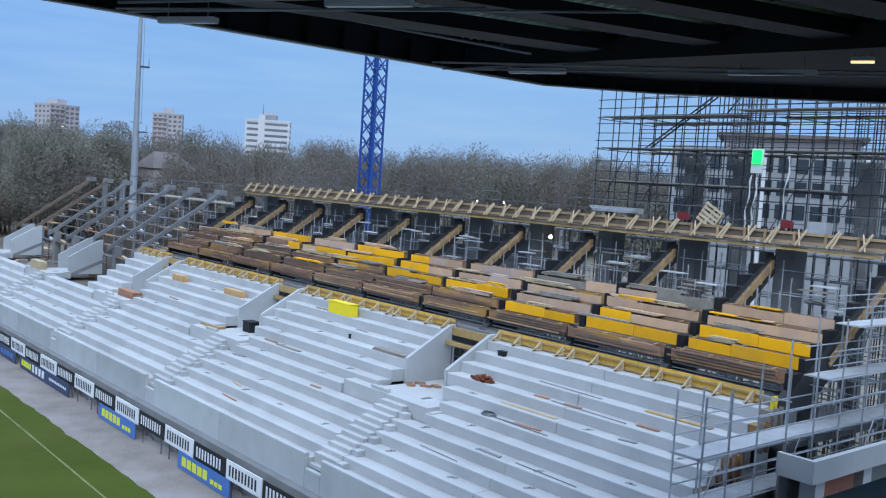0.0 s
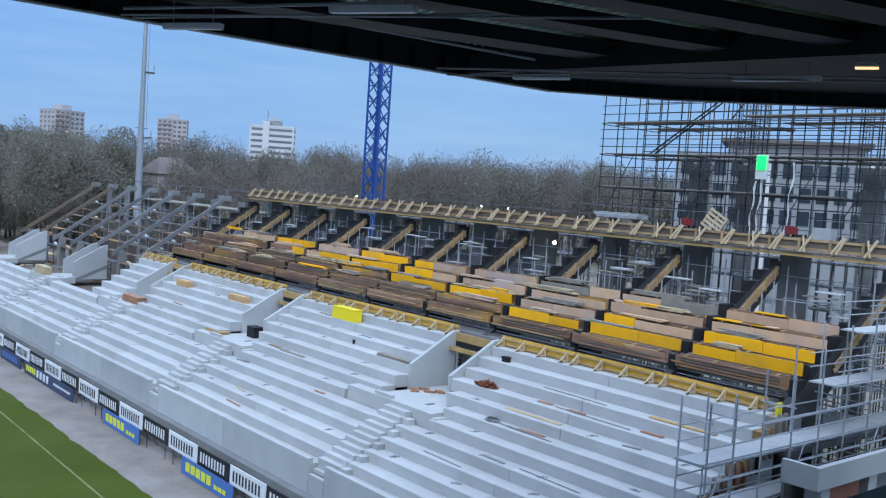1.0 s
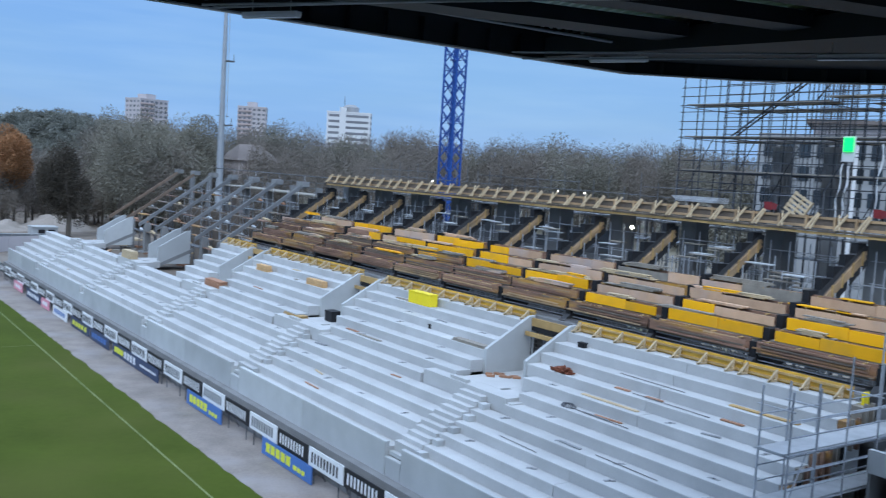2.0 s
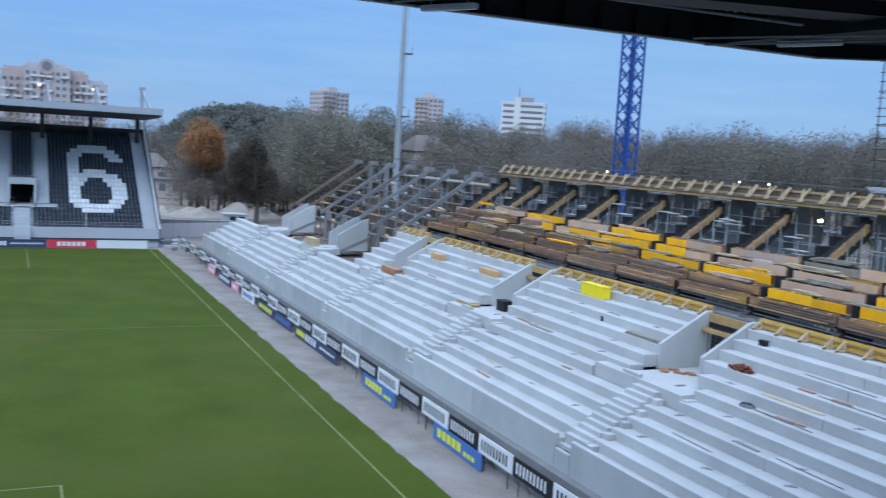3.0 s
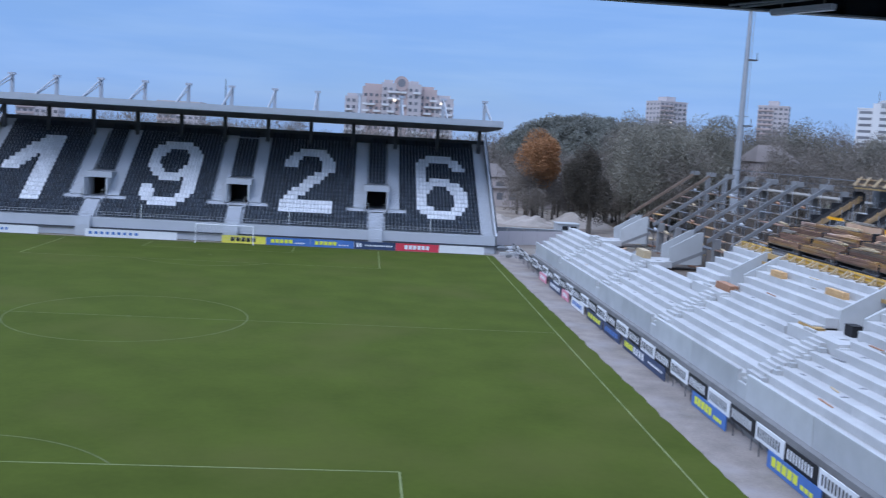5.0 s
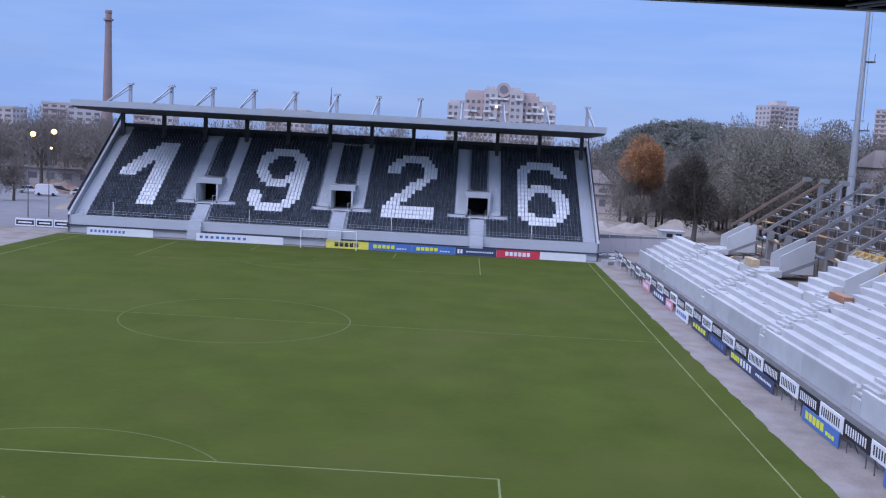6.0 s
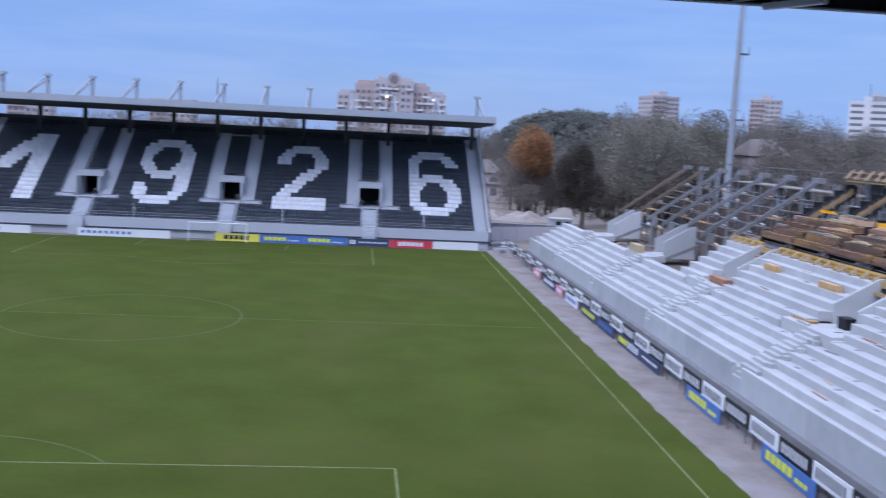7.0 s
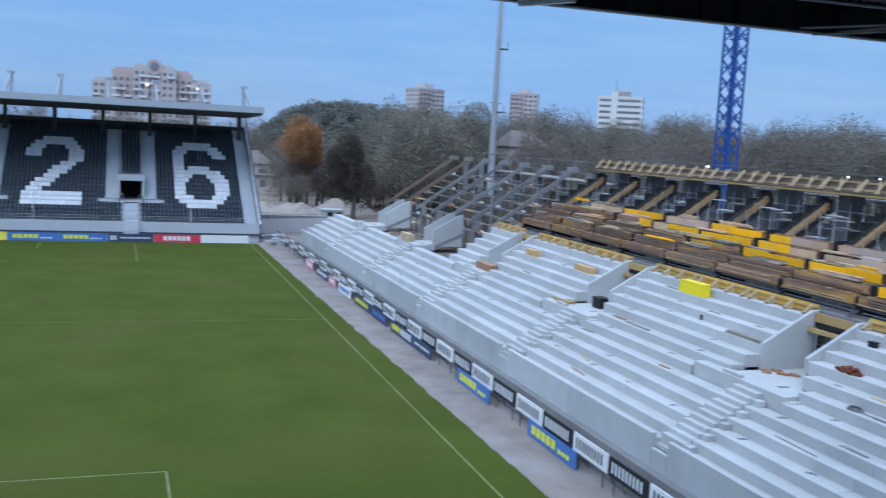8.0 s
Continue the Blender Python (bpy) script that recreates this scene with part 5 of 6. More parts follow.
def scaffold_sign():
    g = thing("green_sign", (61.2, -48, 16.9), "glowing green sign hung on the scaffold", "sign")
    part("panel", made(lambda bm: box(bm, 61.16, 61.24, -48.22, -47.74, 17.2, 17.88)), M_GLOW_GREEN, g)
    part("backing", made(lambda bm: box(bm, 61.26, 61.32, -48.32, -47.64, 16.7, 17.95)), M_FACADE_WHITE, g)
    for n, (y, z0) in enumerate(((-47.75, 16.6), (-48.1, 16.5), (-49.8, 17.6))):
        t = thing("torn_sheet", (61.25, y, z0), "torn strip of white sheeting hanging on the scaffold", "sheeting", "torn sheeting strips")
        last = None
        bm = bmesh.new()
        for k in range(13):
            z = z0 - k * (z0 - 12.88) / 12
            yy = y + 0.06 * math.sin(k * 1.3 + n) + 0.025 * k
            w = 0.045 + 0.02 * math.sin(k * 2.1 + n)
            row = (bm.verts.new((61.22 + 0.05 * math.sin(k), yy - w, z)), bm.verts.new((61.25, yy + w, z)))
            if last:
                bm.faces.new((last[0], last[1], row[1], row[0]))
            last = row
        ob = part("strip", bm, M_FACADE_WHITE, t)
        ob.modifiers.new("thickness", "SOLIDIFY").thickness = 0.01


scaffold_sign()


def column_cage(y, x, w, top):
    c = thing("column_cage", (x, y, 13.4), "rebar cage of a column rising from the deck", "rebar cage", "column rebar cages")
    part("column_stub", made(lambda bm: box(bm, x - w * 0.3, x + w * 0.3, y - w * 0.3, y + w * 0.3, 0, 17.5)), M_CONC_DARK, c)
    for i in range(5):
        for j in range(5):
            if i in (0, 4) or j in (0, 4):
                pole("bar", c, (x - w / 2 + w * i / 4, y - w / 2 + w * j / 4, 13.4), (x - w / 2 + w * i / 4, y - w / 2 + w * j / 4, top), M_REBAR, 0.022)

    def links(bm):
        z = 13.6
        while z < top:
            for a, b in (((-1, -1), (1, -1)), ((1, -1), (1, 1)), ((1, 1), (-1, 1)), ((-1, 1), (-1, -1))):
                bar(bm, (x + a[0] * w / 2, y + a[1] * w / 2, z), (x + b[0] * w / 2, y + b[1] * w / 2, z), 0.02)
            z += 0.3
    part("links", made(links), M_REBAR, c)


column_cage(-45.6, 63.9, 1.3, 23.5)
column_cage(-52.6, 63.9, 1.3, 23.5)
column_cage(-42.4, 63.9, 1.3, 18.0)


def end_scaffold():
    s = thing("end_scaffold", (48, -58, 0), "steel scaffold with boarded decks at the stand's open end", "scaffold")
    for x in (42.4, 43.8, 45.4, 47.2, 49.0, 50.8, 52.6, 54.4, 56.2, 58.0):
        for y in (-58.6, -57.55):
            h = min(12.4, 8.4 + 0.42 * max(0, x - 45.0)) + (0.8 if x < 45 else 0.4)
            pole("standard", s, (x, y, 0), (x, y, h), M_STEEL, 0.034)
    for z, x0, x1 in ((5.65, 42.4, 58), (7.25, 42.3, 58), (9.05, 50.0, 58.5), (10.85, 52.0, 58.5)):
        part("deck", made(lambda bm: box(bm, x0, x1, -58.5, -57.6, z, z + 0.06)), M_DECK, s)
        for y in (-58.6, -57.55):
            for h in (0.02, 0.55, 1.05):
                pole("rail", s, (x0, y, z + h), (x1, y, z + h), M_STEEL, 0.026)
    for z in (3.5, 5.0, 6.4):
        pole("ledger", s, (42.3, -58.6, z), (58, -58.6, z), M_STEEL_DARK, 0.026)
    for x in (42.4, 47.2, 52.6):
        pole("brace", s, (x, -58.62, 5.7), (x + 0.9, -58.62, 7.3), M_STEEL, 0.026)
    for x in (42.4, 43.8, 47.2, 50.8, 54.4):
        for z in (5.62, 7.22, 8.6):
            pole("transom", s, (x, -58.7, z), (x, -57.4, z), M_STEEL, 0.026)


end_scaffold()


def end_formwork():
    """Shutters, timbers and dark openings on the raw end of the terrace."""
    rng = random.Random(5)
    for i in range(4, 11):
        x, z = nose(i)
        f = thing("end_shutter", (x, -57.2, z), "dark timber end shutter of a terrace step", "formwork", "end shutters")
        part("sheet", made(lambda bm: box(bm, x + 0.05, x + 0.75, -57.12, -57.0 + 0.03 * i, z - 0.9, z - 0.03)), M_BROWN if i % 2 else M_TIMBER_GREY, f)
        for k in range(2):
            part("stud", made(lambda bm: box(bm, x + 0.15 + 0.4 * k, x + 0.25 + 0.4 * k, -57.26, -57.12, z - 1.0, z + 0.1)), rng.choice((M_TIMBER_GREY, M_BLACK, M_BROWN)), f)
    y = thing("yellow_end_panel", (49.2, -56.9, 7.5), "small bright yellow end panel", "formwork")
    part("panel", made(lambda bm: box(bm, 49.1, 49.42, -56.95, -56.85, 7.5, 8.2)), M_YELLOW_NEW, y)
    w = thing("end_wall", (47, -57, 0), "raw grey concrete end wall of the terrace", "wall")
    part("panel", made(lambda bm: prism(bm, [(44.2, 0), (44.2, 4.3), (48.9, 6.9), (48.9, 0)], -57.06, -56.86)), M_CONC_WALL, w)
    part("inner_slab", made(lambda bm: box(bm, 49.3, 58, -57.4, -50, 6.3, 6.5)), M_CONC_DARK, w)
    part("inner_wall", made(lambda bm: box(bm, 51.8, 52.0, -57.3, -51, 4.0, 7.6)), M_CONC_DARK, w)
    b = thing("corner_building", (47, -61, 0), "low corner building with a pale concrete parapet and brick wall", "building")
    part("parapet", made(lambda bm: (box(bm, 46.2, 58, -60.2, -60.0, 6.35, 7.1), box(bm, 46.2, 46.4, -60.0, -58.9, 6.35, 7.1))), M_CONC_WALL, b)
    part("roof_slab", made(lambda bm: box(bm, 46.4, 58, -60.0, -58.9, 6.30, 6.42)), M_CONC_DARK, b)
    part("brick_wall", made(lambda bm: box(bm, 47.6, 49.6, -59.9, -59.7, 0, 6.3)), M_BRICK_RED, b, "red brick infill")
    part("column", made(lambda bm: box(bm, 46.9, 47.5, -59.95, -59.4, 0, 6.3)), M_CONC_WALL, b)
    part("column", made(lambda bm: box(bm, 50.2, 50.8, -59.95, -59.4, 0, 6.3)), M_CONC_WALL, b)
    part("rear_wall", made(lambda bm: box(bm, 46.4, 58, -58.95, -58.85, 0, 6.3)), M_CONC_DARK, b)


end_formwork()


def crane():
    c = thing("tower_crane", (69.3, -3.0, 0), "blue lattice tower crane mast", "crane")
    r, h = 1.0, 48.0
    ang = math.atan2(-3.0 + 74.55, 69.3 - 17.97)
    chords = [(69.3 + r * math.cos(ang + radians(8) + k * math.pi / 2), -3.0 + r * math.sin(ang + radians(8) + k * math.pi / 2)) for k in range(4)]
    for x, y in chords:
        part("chord", made(lambda bm: bar(bm, (x, y, 0), (x, y, h), 0.15)), M_CRANE, c)
    step = 1.45
    for k in range(4):
        a, b = chords[k], chords[(k + 1) % 4]

        def lace(bm):
            bar(bm, (*a, 0), (*b, step), 0.075)
            bar(bm, (*b, 0), (*a, step), 0.075)
            bar(bm, (*a, step / 2), (*b, step / 2), 0.05)
        panel = mesh_of(made(lace), M_CRANE, "lacing")
        for n in range(int(h / step) - 1):
            place("lacing", panel, c, Matrix.Translation((0, 0, 0.3 + step * n)))

    def ladder(bm):
        bar(bm, (69.3, -3.0, 0), (69.3, -3.0, h), 0.10)
        for k in range(int(h / 5.8)):
            box(bm, 68.9, 69.7, -3.4, -2.6, 5.8 * k + 2, 5.8 * k + 2.06)
    part("ladder", made(ladder), M_CRANE, c)


crane()


def floodlight_mast():
    m = thing("floodlight_mast", (74.1, 64.6, 0), "tall tapering grey floodlight mast", "mast")
    part("pole", made(lambda bm: (tube(bm, (74.1, 64.6, 0), (74.1, 64.6, 20.8), 0.60, 14, 0.46), tube(bm, (74.1, 64.6, 20.8), (74.1, 64.6, 44), 0.42, 14, 0.22))), M_MAST, m)
    for z in (29.6, 19.8):
        part("bracket", made(lambda bm: (box(bm, 74.3, 75.6, 64.0, 65.0, z, z + 0.18), [tube(bm, (75.5, 64.2, z), (75.5, 64.2, z + 1.2), 0.05)])), M_STEEL_DARK, m)
    part("cross_arm", made(lambda bm: tube(bm, (73.1, 64.4, 21.3), (75.2, 64.8, 21.3), 0.05)), M_STEEL_DARK, m)
    part("climb_rail", made(lambda bm: bar(bm, (74.75, 64.3, 21), (74.55, 64.3, 43), 0.06)), M_STEEL, m)
    part("lamp_rack", made(lambda bm: (box(bm, 71.5, 76.7, 64.1, 64.5, 43, 43.3), box(bm, 71.5, 76.7, 64.1, 64.5, 45, 45.3))), M_MAST, m)


floodlight_mast()


def work_light(x, y, z, r=0.16):
    w = thing("work_light", (x, y, z), "bright site work light", "light", "work lights")
    part("lens", made(lambda bm: bmesh.ops.create_uvsphere(bm, u_segments=12, v_segments=8, radius=r, matrix=Matrix.Translation((x, y, z)))), M_GLOW_WHITE, w)
    foot = 13.4 if z > 13.5 else 0.0
    part("stem", made(lambda bm: tube(bm, (x + r + 0.02, y, foot), (x + r + 0.02, y, z + 0.2), 0.03)), M_STEEL_DARK, w)


work_light(58.0, -37.05, 12.45, 0.10)
work_light(57.6, -33.4, 14.2, 0.035)
work_light(57.6, -17.3, 14.2, 0.035)
work_light(57.6, -31.0, 14.2, 0.03)


# ---- loose things on the terrace ----
def crate(name, x0, x1, y0, y1, z0, z1, mat, label, category, slats=0):
    t = thing(name, ((x0 + x1) / 2, (y0 + y1) / 2, z0), label, category)
    if not slats:
        def b(bm):
            box(bm, x0, x1, y0, y1, z0, z1)
            bmesh.ops.bevel(bm, geom=bm.edges[:], offset=0.02, segments=1, affect="EDGES")
        part("body", made(b), mat, t)
        part("lid", made(lambda bm: box(bm, x0 - 0.02, x1 + 0.02, y0 - 0.02, y1 + 0.02, z1 + 0.002, z1 + 0.04)), mat, t)
    else:
        for k in range(slats):
            z = z0 + (z1 - z0) * k / slats
            part("board", made(lambda bm: box(bm, x0 + 0.01 * k, x1 - 0.012 * (k % 3), y0 + 0.03 * (k % 2), y1 - 0.02 * (k % 3), z, z + (z1 - z0) / slats - 0.012)), mat, t)
    return t


def row_top(i):
    return Z0 + RISE * i


crate("site_box", 47.95, 48.5, -31.7, -29.5, row_top(9) + 0.0, row_top(9) + 0.66, M_YELLOW_NEW, "bright yellow site box on the terrace steps", "box")
crate("timber_pack", 44.05, 44.75, 10.2, 12.8, row_top(4) + 0.24, row_top(4) + 0.95, M_TIMBER_PALE, "pale stack of new timber on the landing", "timber", 6)
crate("timber_pack", 44.7, 45.4, -9.0, -6.2, LAND_Z + 0.0, LAND_Z + 0.5, M_PLANK_RED, "reddish stack of boards on the landing", "timber", 5)
crate("panel_board", 47.1, 47.55, -12.0, -10.2, row_top(8), row_top(8) + 0.45, M_PLY, "single plywood sheet leaning on a step", "board", 2)
crate("panel_board", 47.2, 47.6, -20.4, -18.1, row_top(8), row_top(8) + 0.42, M_PLY, "single plywood sheet leaning on a step", "board", 2)
crate("yellow_boards", 44.6, 45.2, -22.5, -20.2, LAND_Z, LAND_Z + 0.16, M_TIMBER, "yellowish boards stacked on the landing", "boards", 3)
crate("dark_bin", 45.9, 46.55, -24.2, -23.3, LAND_Z, LAND_Z + 0.62, M_BLACK, "dark open box in the stadium entrance", "box")
crate("small_black_box", 48.15, 48.4, -43.9, -43.5, row_top(9), row_top(9) + 0.2, M_BLACK, "small black box on a step", "box")
crate("small_black_box", 47.0, 47.15, -33.2, -33.05, row_top(7), row_top(7) + 0.2, M_BLACK, "small black box on a step", "box")


def scattered():
    rng = random.Random(31)

    def lay(name, i, off, y, ln, count, mat, label, w=0.22, turn=0.02):
        x, z = nose(i)
        x += off
        t = thing(name, (x, y, z), label, "plank", "loose boards on the terrace")
        for c in range(count):
            part("plank", made(lambda bm: bar(bm, (x + rng.uniform(-turn, turn), y, z + 0.025 + 0.05 * c), (x + rng.uniform(-turn, turn), y + ln * rng.uniform(0.85, 1.0), z + 0.025 + 0.05 * c), w, 0.045)), mat, t)
    lay("plank_stack", 7, 0.25, -38.9, 3.0, 3, M_TIMBER_GREY, "grey boards stacked on a step", 0.4)
    lay("plank", 6, 0.4, -49.5, 3.6, 1, M_TIMBER_PALE, "pale board along a step", 0.2)
    lay("plank", 8, 0.35, -55.6, 3.2, 1, M_TIMBER, "pale board along a step", 0.25)
    lay("plank", 7, 0.45, -48.2, 0.9, 1, M_PLANK_RED, "short reddish board on a step", 0.18)
    lay("plank", 7, 0.42, -50.0, 1.0, 1, M_PLANK_RED, "short reddish board on a step", 0.18)
    lay("plank", 7, 0.5, -53.8, 1.0, 1, M_PLANK_RED, "short reddish board on a step", 0.18)
    lay("plank", 5, 0.3, -31.5, 2.6, 1, M_TIMBER_GREY, "grey board on a step", 0.2)
    lay("plank", 9, 0.3, -29.5, 1.6, 1, M_TIMBER_GREY, "grey board on a step", 0.2)
    for k in range(26):
        i = rng.choice((0, 1, 2, 3, 3, 5, 6, 7, 8, 9))
        y = rng.uniform(-55, -9 if i > 4 else 36)
        if any(a - 2 < y < b + 2.5 for a, b, _ in VOMS):
            continue
        lay("plank", i, rng.uniform(0.2, 0.6), y, rng.uniform(0.4, 1.8), 1, rng.choice((M_TIMBER_GREY, M_TIMBER_PALE, M_PLANK_RED, M_CONC_MID)), "offcut lying on a terrace step", rng.uniform(0.06, 0.16), 0.1)
    for k in range(5):
        i, y, ln = ((3, -53.0, 3.2), (5, -50.0, 3.4), (7, -52.5, 4.0), (8, -50.6, 3.6), (2, -47.5, 2.5))[k]
        x, z = nose(i)
        t = thing("steel_bar", (x, y, z), "thin steel bar lying along a step", "bar", "loose steel bars")
        part("bar", made(lambda bm: tube(bm, (x + 0.2, y, z + 0.03), (x + 0.32, y + ln, z + 0.03), 0.018)), M_REBAR, t)
    x, z = nose(7)
    t = thing("net_heap", (x, -44.3, z), "heap of rusty brown netting on a step", "netting")

    def heap(bm):
        bmesh.ops.create_icosphere(bm, subdivisions=4, radius=1.0)
        for v in bm.verts:
            n = noise.noise(v.co * 3.1) * 0.5 + noise.noise(v.co * 9) * 0.3
            v.co = Vector((x + 0.3 + v.co.x * 0.26 * (1 + n), -44.3 + v.co.y * 0.58 * (1 + n), z + 0.02 + max(0.0, v.co.z) * 0.2 * (1 + 1.4 * n)))
    part("netting", made(heap), M_RUST, t)
    x, z = nose(5)
    t = thing("cable_coil", (x + 0.4, -46.4, z), "dark cable coil on a step", "coil")

    def coil(bm):
        last = None
        for j in range(3):
            for k in range(20):
                a, b = 2 * math.pi * k / 20, 2 * math.pi * (k + 1) / 20
                q = 0.25 - 0.03 * j
                tube(bm, (x + 0.4 + q * math.cos(a), -46.4 + q * 1.5 * math.sin(a), z + 0.03 + 0.04 * j), (x + 0.4 + q * math.cos(b), -46.4 + q * 1.5 * math.sin(b), z + 0.03 + 0.04 * j), 0.02, 5)
    part("loops", made(coil), M_STEEL_DARK, t)
    for k in range(7):
        y = -41.8 + rng.uniform(0, 2.6)
        xx = 45.2 + rng.uniform(0, 1.8)
        t = thing("rubble_brick", (xx, y, LAND_Z), "reddish brick piece on the entrance landing", "brick", "brick pieces on the landing")
        part("block", made(lambda bm: bar(bm, (xx, y, LAND_Z + 0.06), (xx + 0.3, y + rng.uniform(-0.5, 0.6), LAND_Z + 0.06), 0.16, 0.1)), M_PLANK_RED, t)


scattered()


def deck_things():
    z = 13.78
    for y in (-45.5, -51.3):
        t = thing("red_barrow", (58.9, y, z), "red site barrow on the deck", "barrow", "red barrows")
        part("tray", made(lambda bm: prism(bm, [(58.65, z + 0.3), (58.6, z + 0.7), (59.15, z + 0.6), (59.05, z + 0.3)], y - 0.2, y + 0.2)), M_RED, t)
        part("leg", made(lambda bm: (bar(bm, (58.8, y - 0.25, z), (58.8, y - 0.25, z + 0.35), 0.05), bar(bm, (58.8, y + 0.25, z), (58.8, y + 0.25, z + 0.35), 0.05))), M_STEEL_DARK, t)
        part("wheel", made(lambda bm: tube(bm, (59.2, y - 0.06, z + 0.2), (59.2, y + 0.06, z + 0.2), 0.2, 12)), M_TYRE, t)
    p = thing("pallet", (58.7, -47.2, z), "tilted wooden pallet on the deck", "pallet")
    m = Matrix.Translation((58.7, -47.2, z + 0.60)) @ pose(0, 0, 0, 28, 12, 0)
    for k in range(5):
        part("slat", made(lambda bm: (box(bm, -0.08, -0.05, -0.6, 0.6, -0.5 + 0.22 * k, -0.38 + 0.22 * k), bm.transform(m))), M_TIMBER_PALE, p)
    for k in range(3):
        part("bearer", made(lambda bm: (box(bm, -0.05, 0.06, -0.6 + 0.55 * k, -0.5 + 0.55 * k, -0.52, 0.52), bm.transform(m))), M_TIMBER_PALE, p)
    c = thing("grey_crate", (58.9, -53.7, z), "pale grey metal crate on the deck", "crate")
    part("body", made(lambda bm: box(bm, 58.5, 59.1, -53.4, -52.5, z + 0.1, z + 0.7)), M_DECK, c)
    part("feet", made(lambda bm: (box(bm, 58.55, 58.7, -53.35, -52.55, z, z + 0.1), box(bm, 58.9, 59.05, -53.35, -52.55, z, z + 0.1))), M_STEEL_DARK, c)
    t = thing("sheet_stack", (59.4, -40.6, z), "stack of grey sheets on the deck", "sheets")
    for k in range(5):
        part("sheet", made(lambda bm: box(bm, 58.8 + 0.03 * k, 59.8, -42.2, -39.4 + 0.1 * k, z + 0.4 + 0.06 * k, z + 0.44 + 0.06 * k)), M_DECK, t)
    part("bearer", made(lambda bm: (box(bm, 58.9, 59.7, -41.8, -41.6, z, z + 0.4), box(bm, 58.9, 59.7, -40.2, -40.0, z, z + 0.4))), M_TIMBER_GREY, t)


deck_things()

# ---- trees ----
def cloud_mesh(name, tris, mat):
    """A mesh of loose triangles from an (n, 3, 3) array."""
    n = len(tris)
    me = bpy.data.meshes.new(name)
    me.from_pydata(tris.reshape(-1, 3).tolist(), [], np.arange(n * 3).reshape(-1, 3).tolist())
    me.materials.append(mat)
    return me


def sprays(rng, centre, size, count, length, width, upward, hollow=0.35, lobes=7):
    """Leaf or twig triangles through an uneven crown of several lobes."""
    lob = rng.normal(0, 0.42, (lobes, 3)) * np.array(size) + np.array(centre)
    lob[:, 2] = np.clip(lob[:, 2], centre[2] - size[2] * 0.8, centre[2] + size[2] * 0.75)
    rad = np.array(size) * rng.uniform(0.38, 0.62, (lobes, 1))
    pick = rng.integers(0, lobes, count)
    d = rng.normal(0, 1, (count, 3))
    d /= np.linalg.norm(d, axis=1, keepdims=True)
    p = lob[pick] + d * rad[pick] * (hollow + (1 - hollow) * rng.random((count, 1)) ** 0.5)
    out = d * (1 - upward) + np.array((0, 0, 1)) * upward + rng.normal(0, 0.35, (count, 3))
    out /= np.linalg.norm(out, axis=1, keepdims=True)
    side = np.cross(out, rng.normal(0, 1, (count, 3)))
    side /= np.linalg.norm(side, axis=1, keepdims=True) + 1e-9
    ln = length * rng.uniform(0.5, 1.4, (count, 1))
    wd = width * rng.uniform(0.6, 1.4, (count, 1))
    return np.stack([p - side * wd / 2, p + side * wd / 2, p + out * ln], 1)


def trunk_and_limbs(bm, rng, x, y, z, h, r, limbs=7):
    tube(bm, (x, y, z), (x + rng.uniform(-0.3, 0.3), y, z + h * 0.55), r, 7, r * 0.6)
    for k in range(limbs):
        a = 2 * math.pi * k / limbs + rng.uniform(0, 0.8)
        s = h * rng.uniform(0.18, 0.45)
        u = rng.uniform(0.2, 0.34)
        tube(bm, (x, y, z + s), (x + h * u * math.cos(a), y + h * u * math.sin(a), z + s + h * rng.uniform(0.25, 0.45)), r * 0.4, 5, r * 0.08)


def tree(name, x, y, h, w, mat, label, seed, leaves=5000, length=0.7, width=0.5, upward=0.2, base=0.0, low=0.15):
    rng = np.random.default_rng(seed)
    t = thing(name, (x, y, base), label, "tree", "trees beyond the stadium")
    part("trunk", made(lambda bm: trunk_and_limbs(bm, rng, x, y, base, h, 0.05 * h ** 0.8)), M_BARK, t)
    half = h * (1 - low) / 2
    tr = sprays(rng, (x, y, base + h * low + half), (w / 2, w / 2, half), leaves, length, width, upward, lobes=11)
    place("crown", cloud_mesh("crown", tr, mat), t)


tree("orange_tree", 52.0, 112.5, 17.6, 10.0, M_ORANGE, "autumn tree with orange leaves", 3, 22000, 0.32, 0.22, 0.3, low=0.34)
tree("dark_tree", 58.3, 90.7, 17.0, 8.6, M_RUSSET, "dense dark tree with russet leaves", 4, 26000, 0.28, 0.19, 0.35, low=0.08)
tree("round_tree", 83.0, 104.0, 20.8, 12.5, M_OLIVE, "tall olive tree with a flat round crown", 5, 30000, 0.34, 0.2, 0.3, low=0.3)
tree("olive_tree", 136.0, 14.0, 15.0, 19.0, M_OLIVE, "broad olive green tree behind the stand", 6, 12000, 0.6, 0.36, 0.2, low=0.05)
tree("olive_tree", 152.0, 4.0, 14.0, 16.0, M_OLIVE, "broad olive green tree behind the stand", 16, 10000, 0.6, 0.36, 0.2, low=0.05)
tree("bare_tree", -49.5, 118.0, 13.0, 8.0, M_TWIG, "bare tree at the edge of the car park", 7, 3500, 1.2, 0.10, 0.5)
tree("bare_tree", -62.0, 134.0, 12.0, 9.0, M_TWIG, "bare tree at the edge of the car park", 8, 4000, 1.2, 0.12, 0.5)
tree("bare_tree", -66.0, 98.0, 9.0, 5.0, M_TWIG, "bare tree at the edge of the car park", 9, 2500, 1.0, 0.10, 0.5)
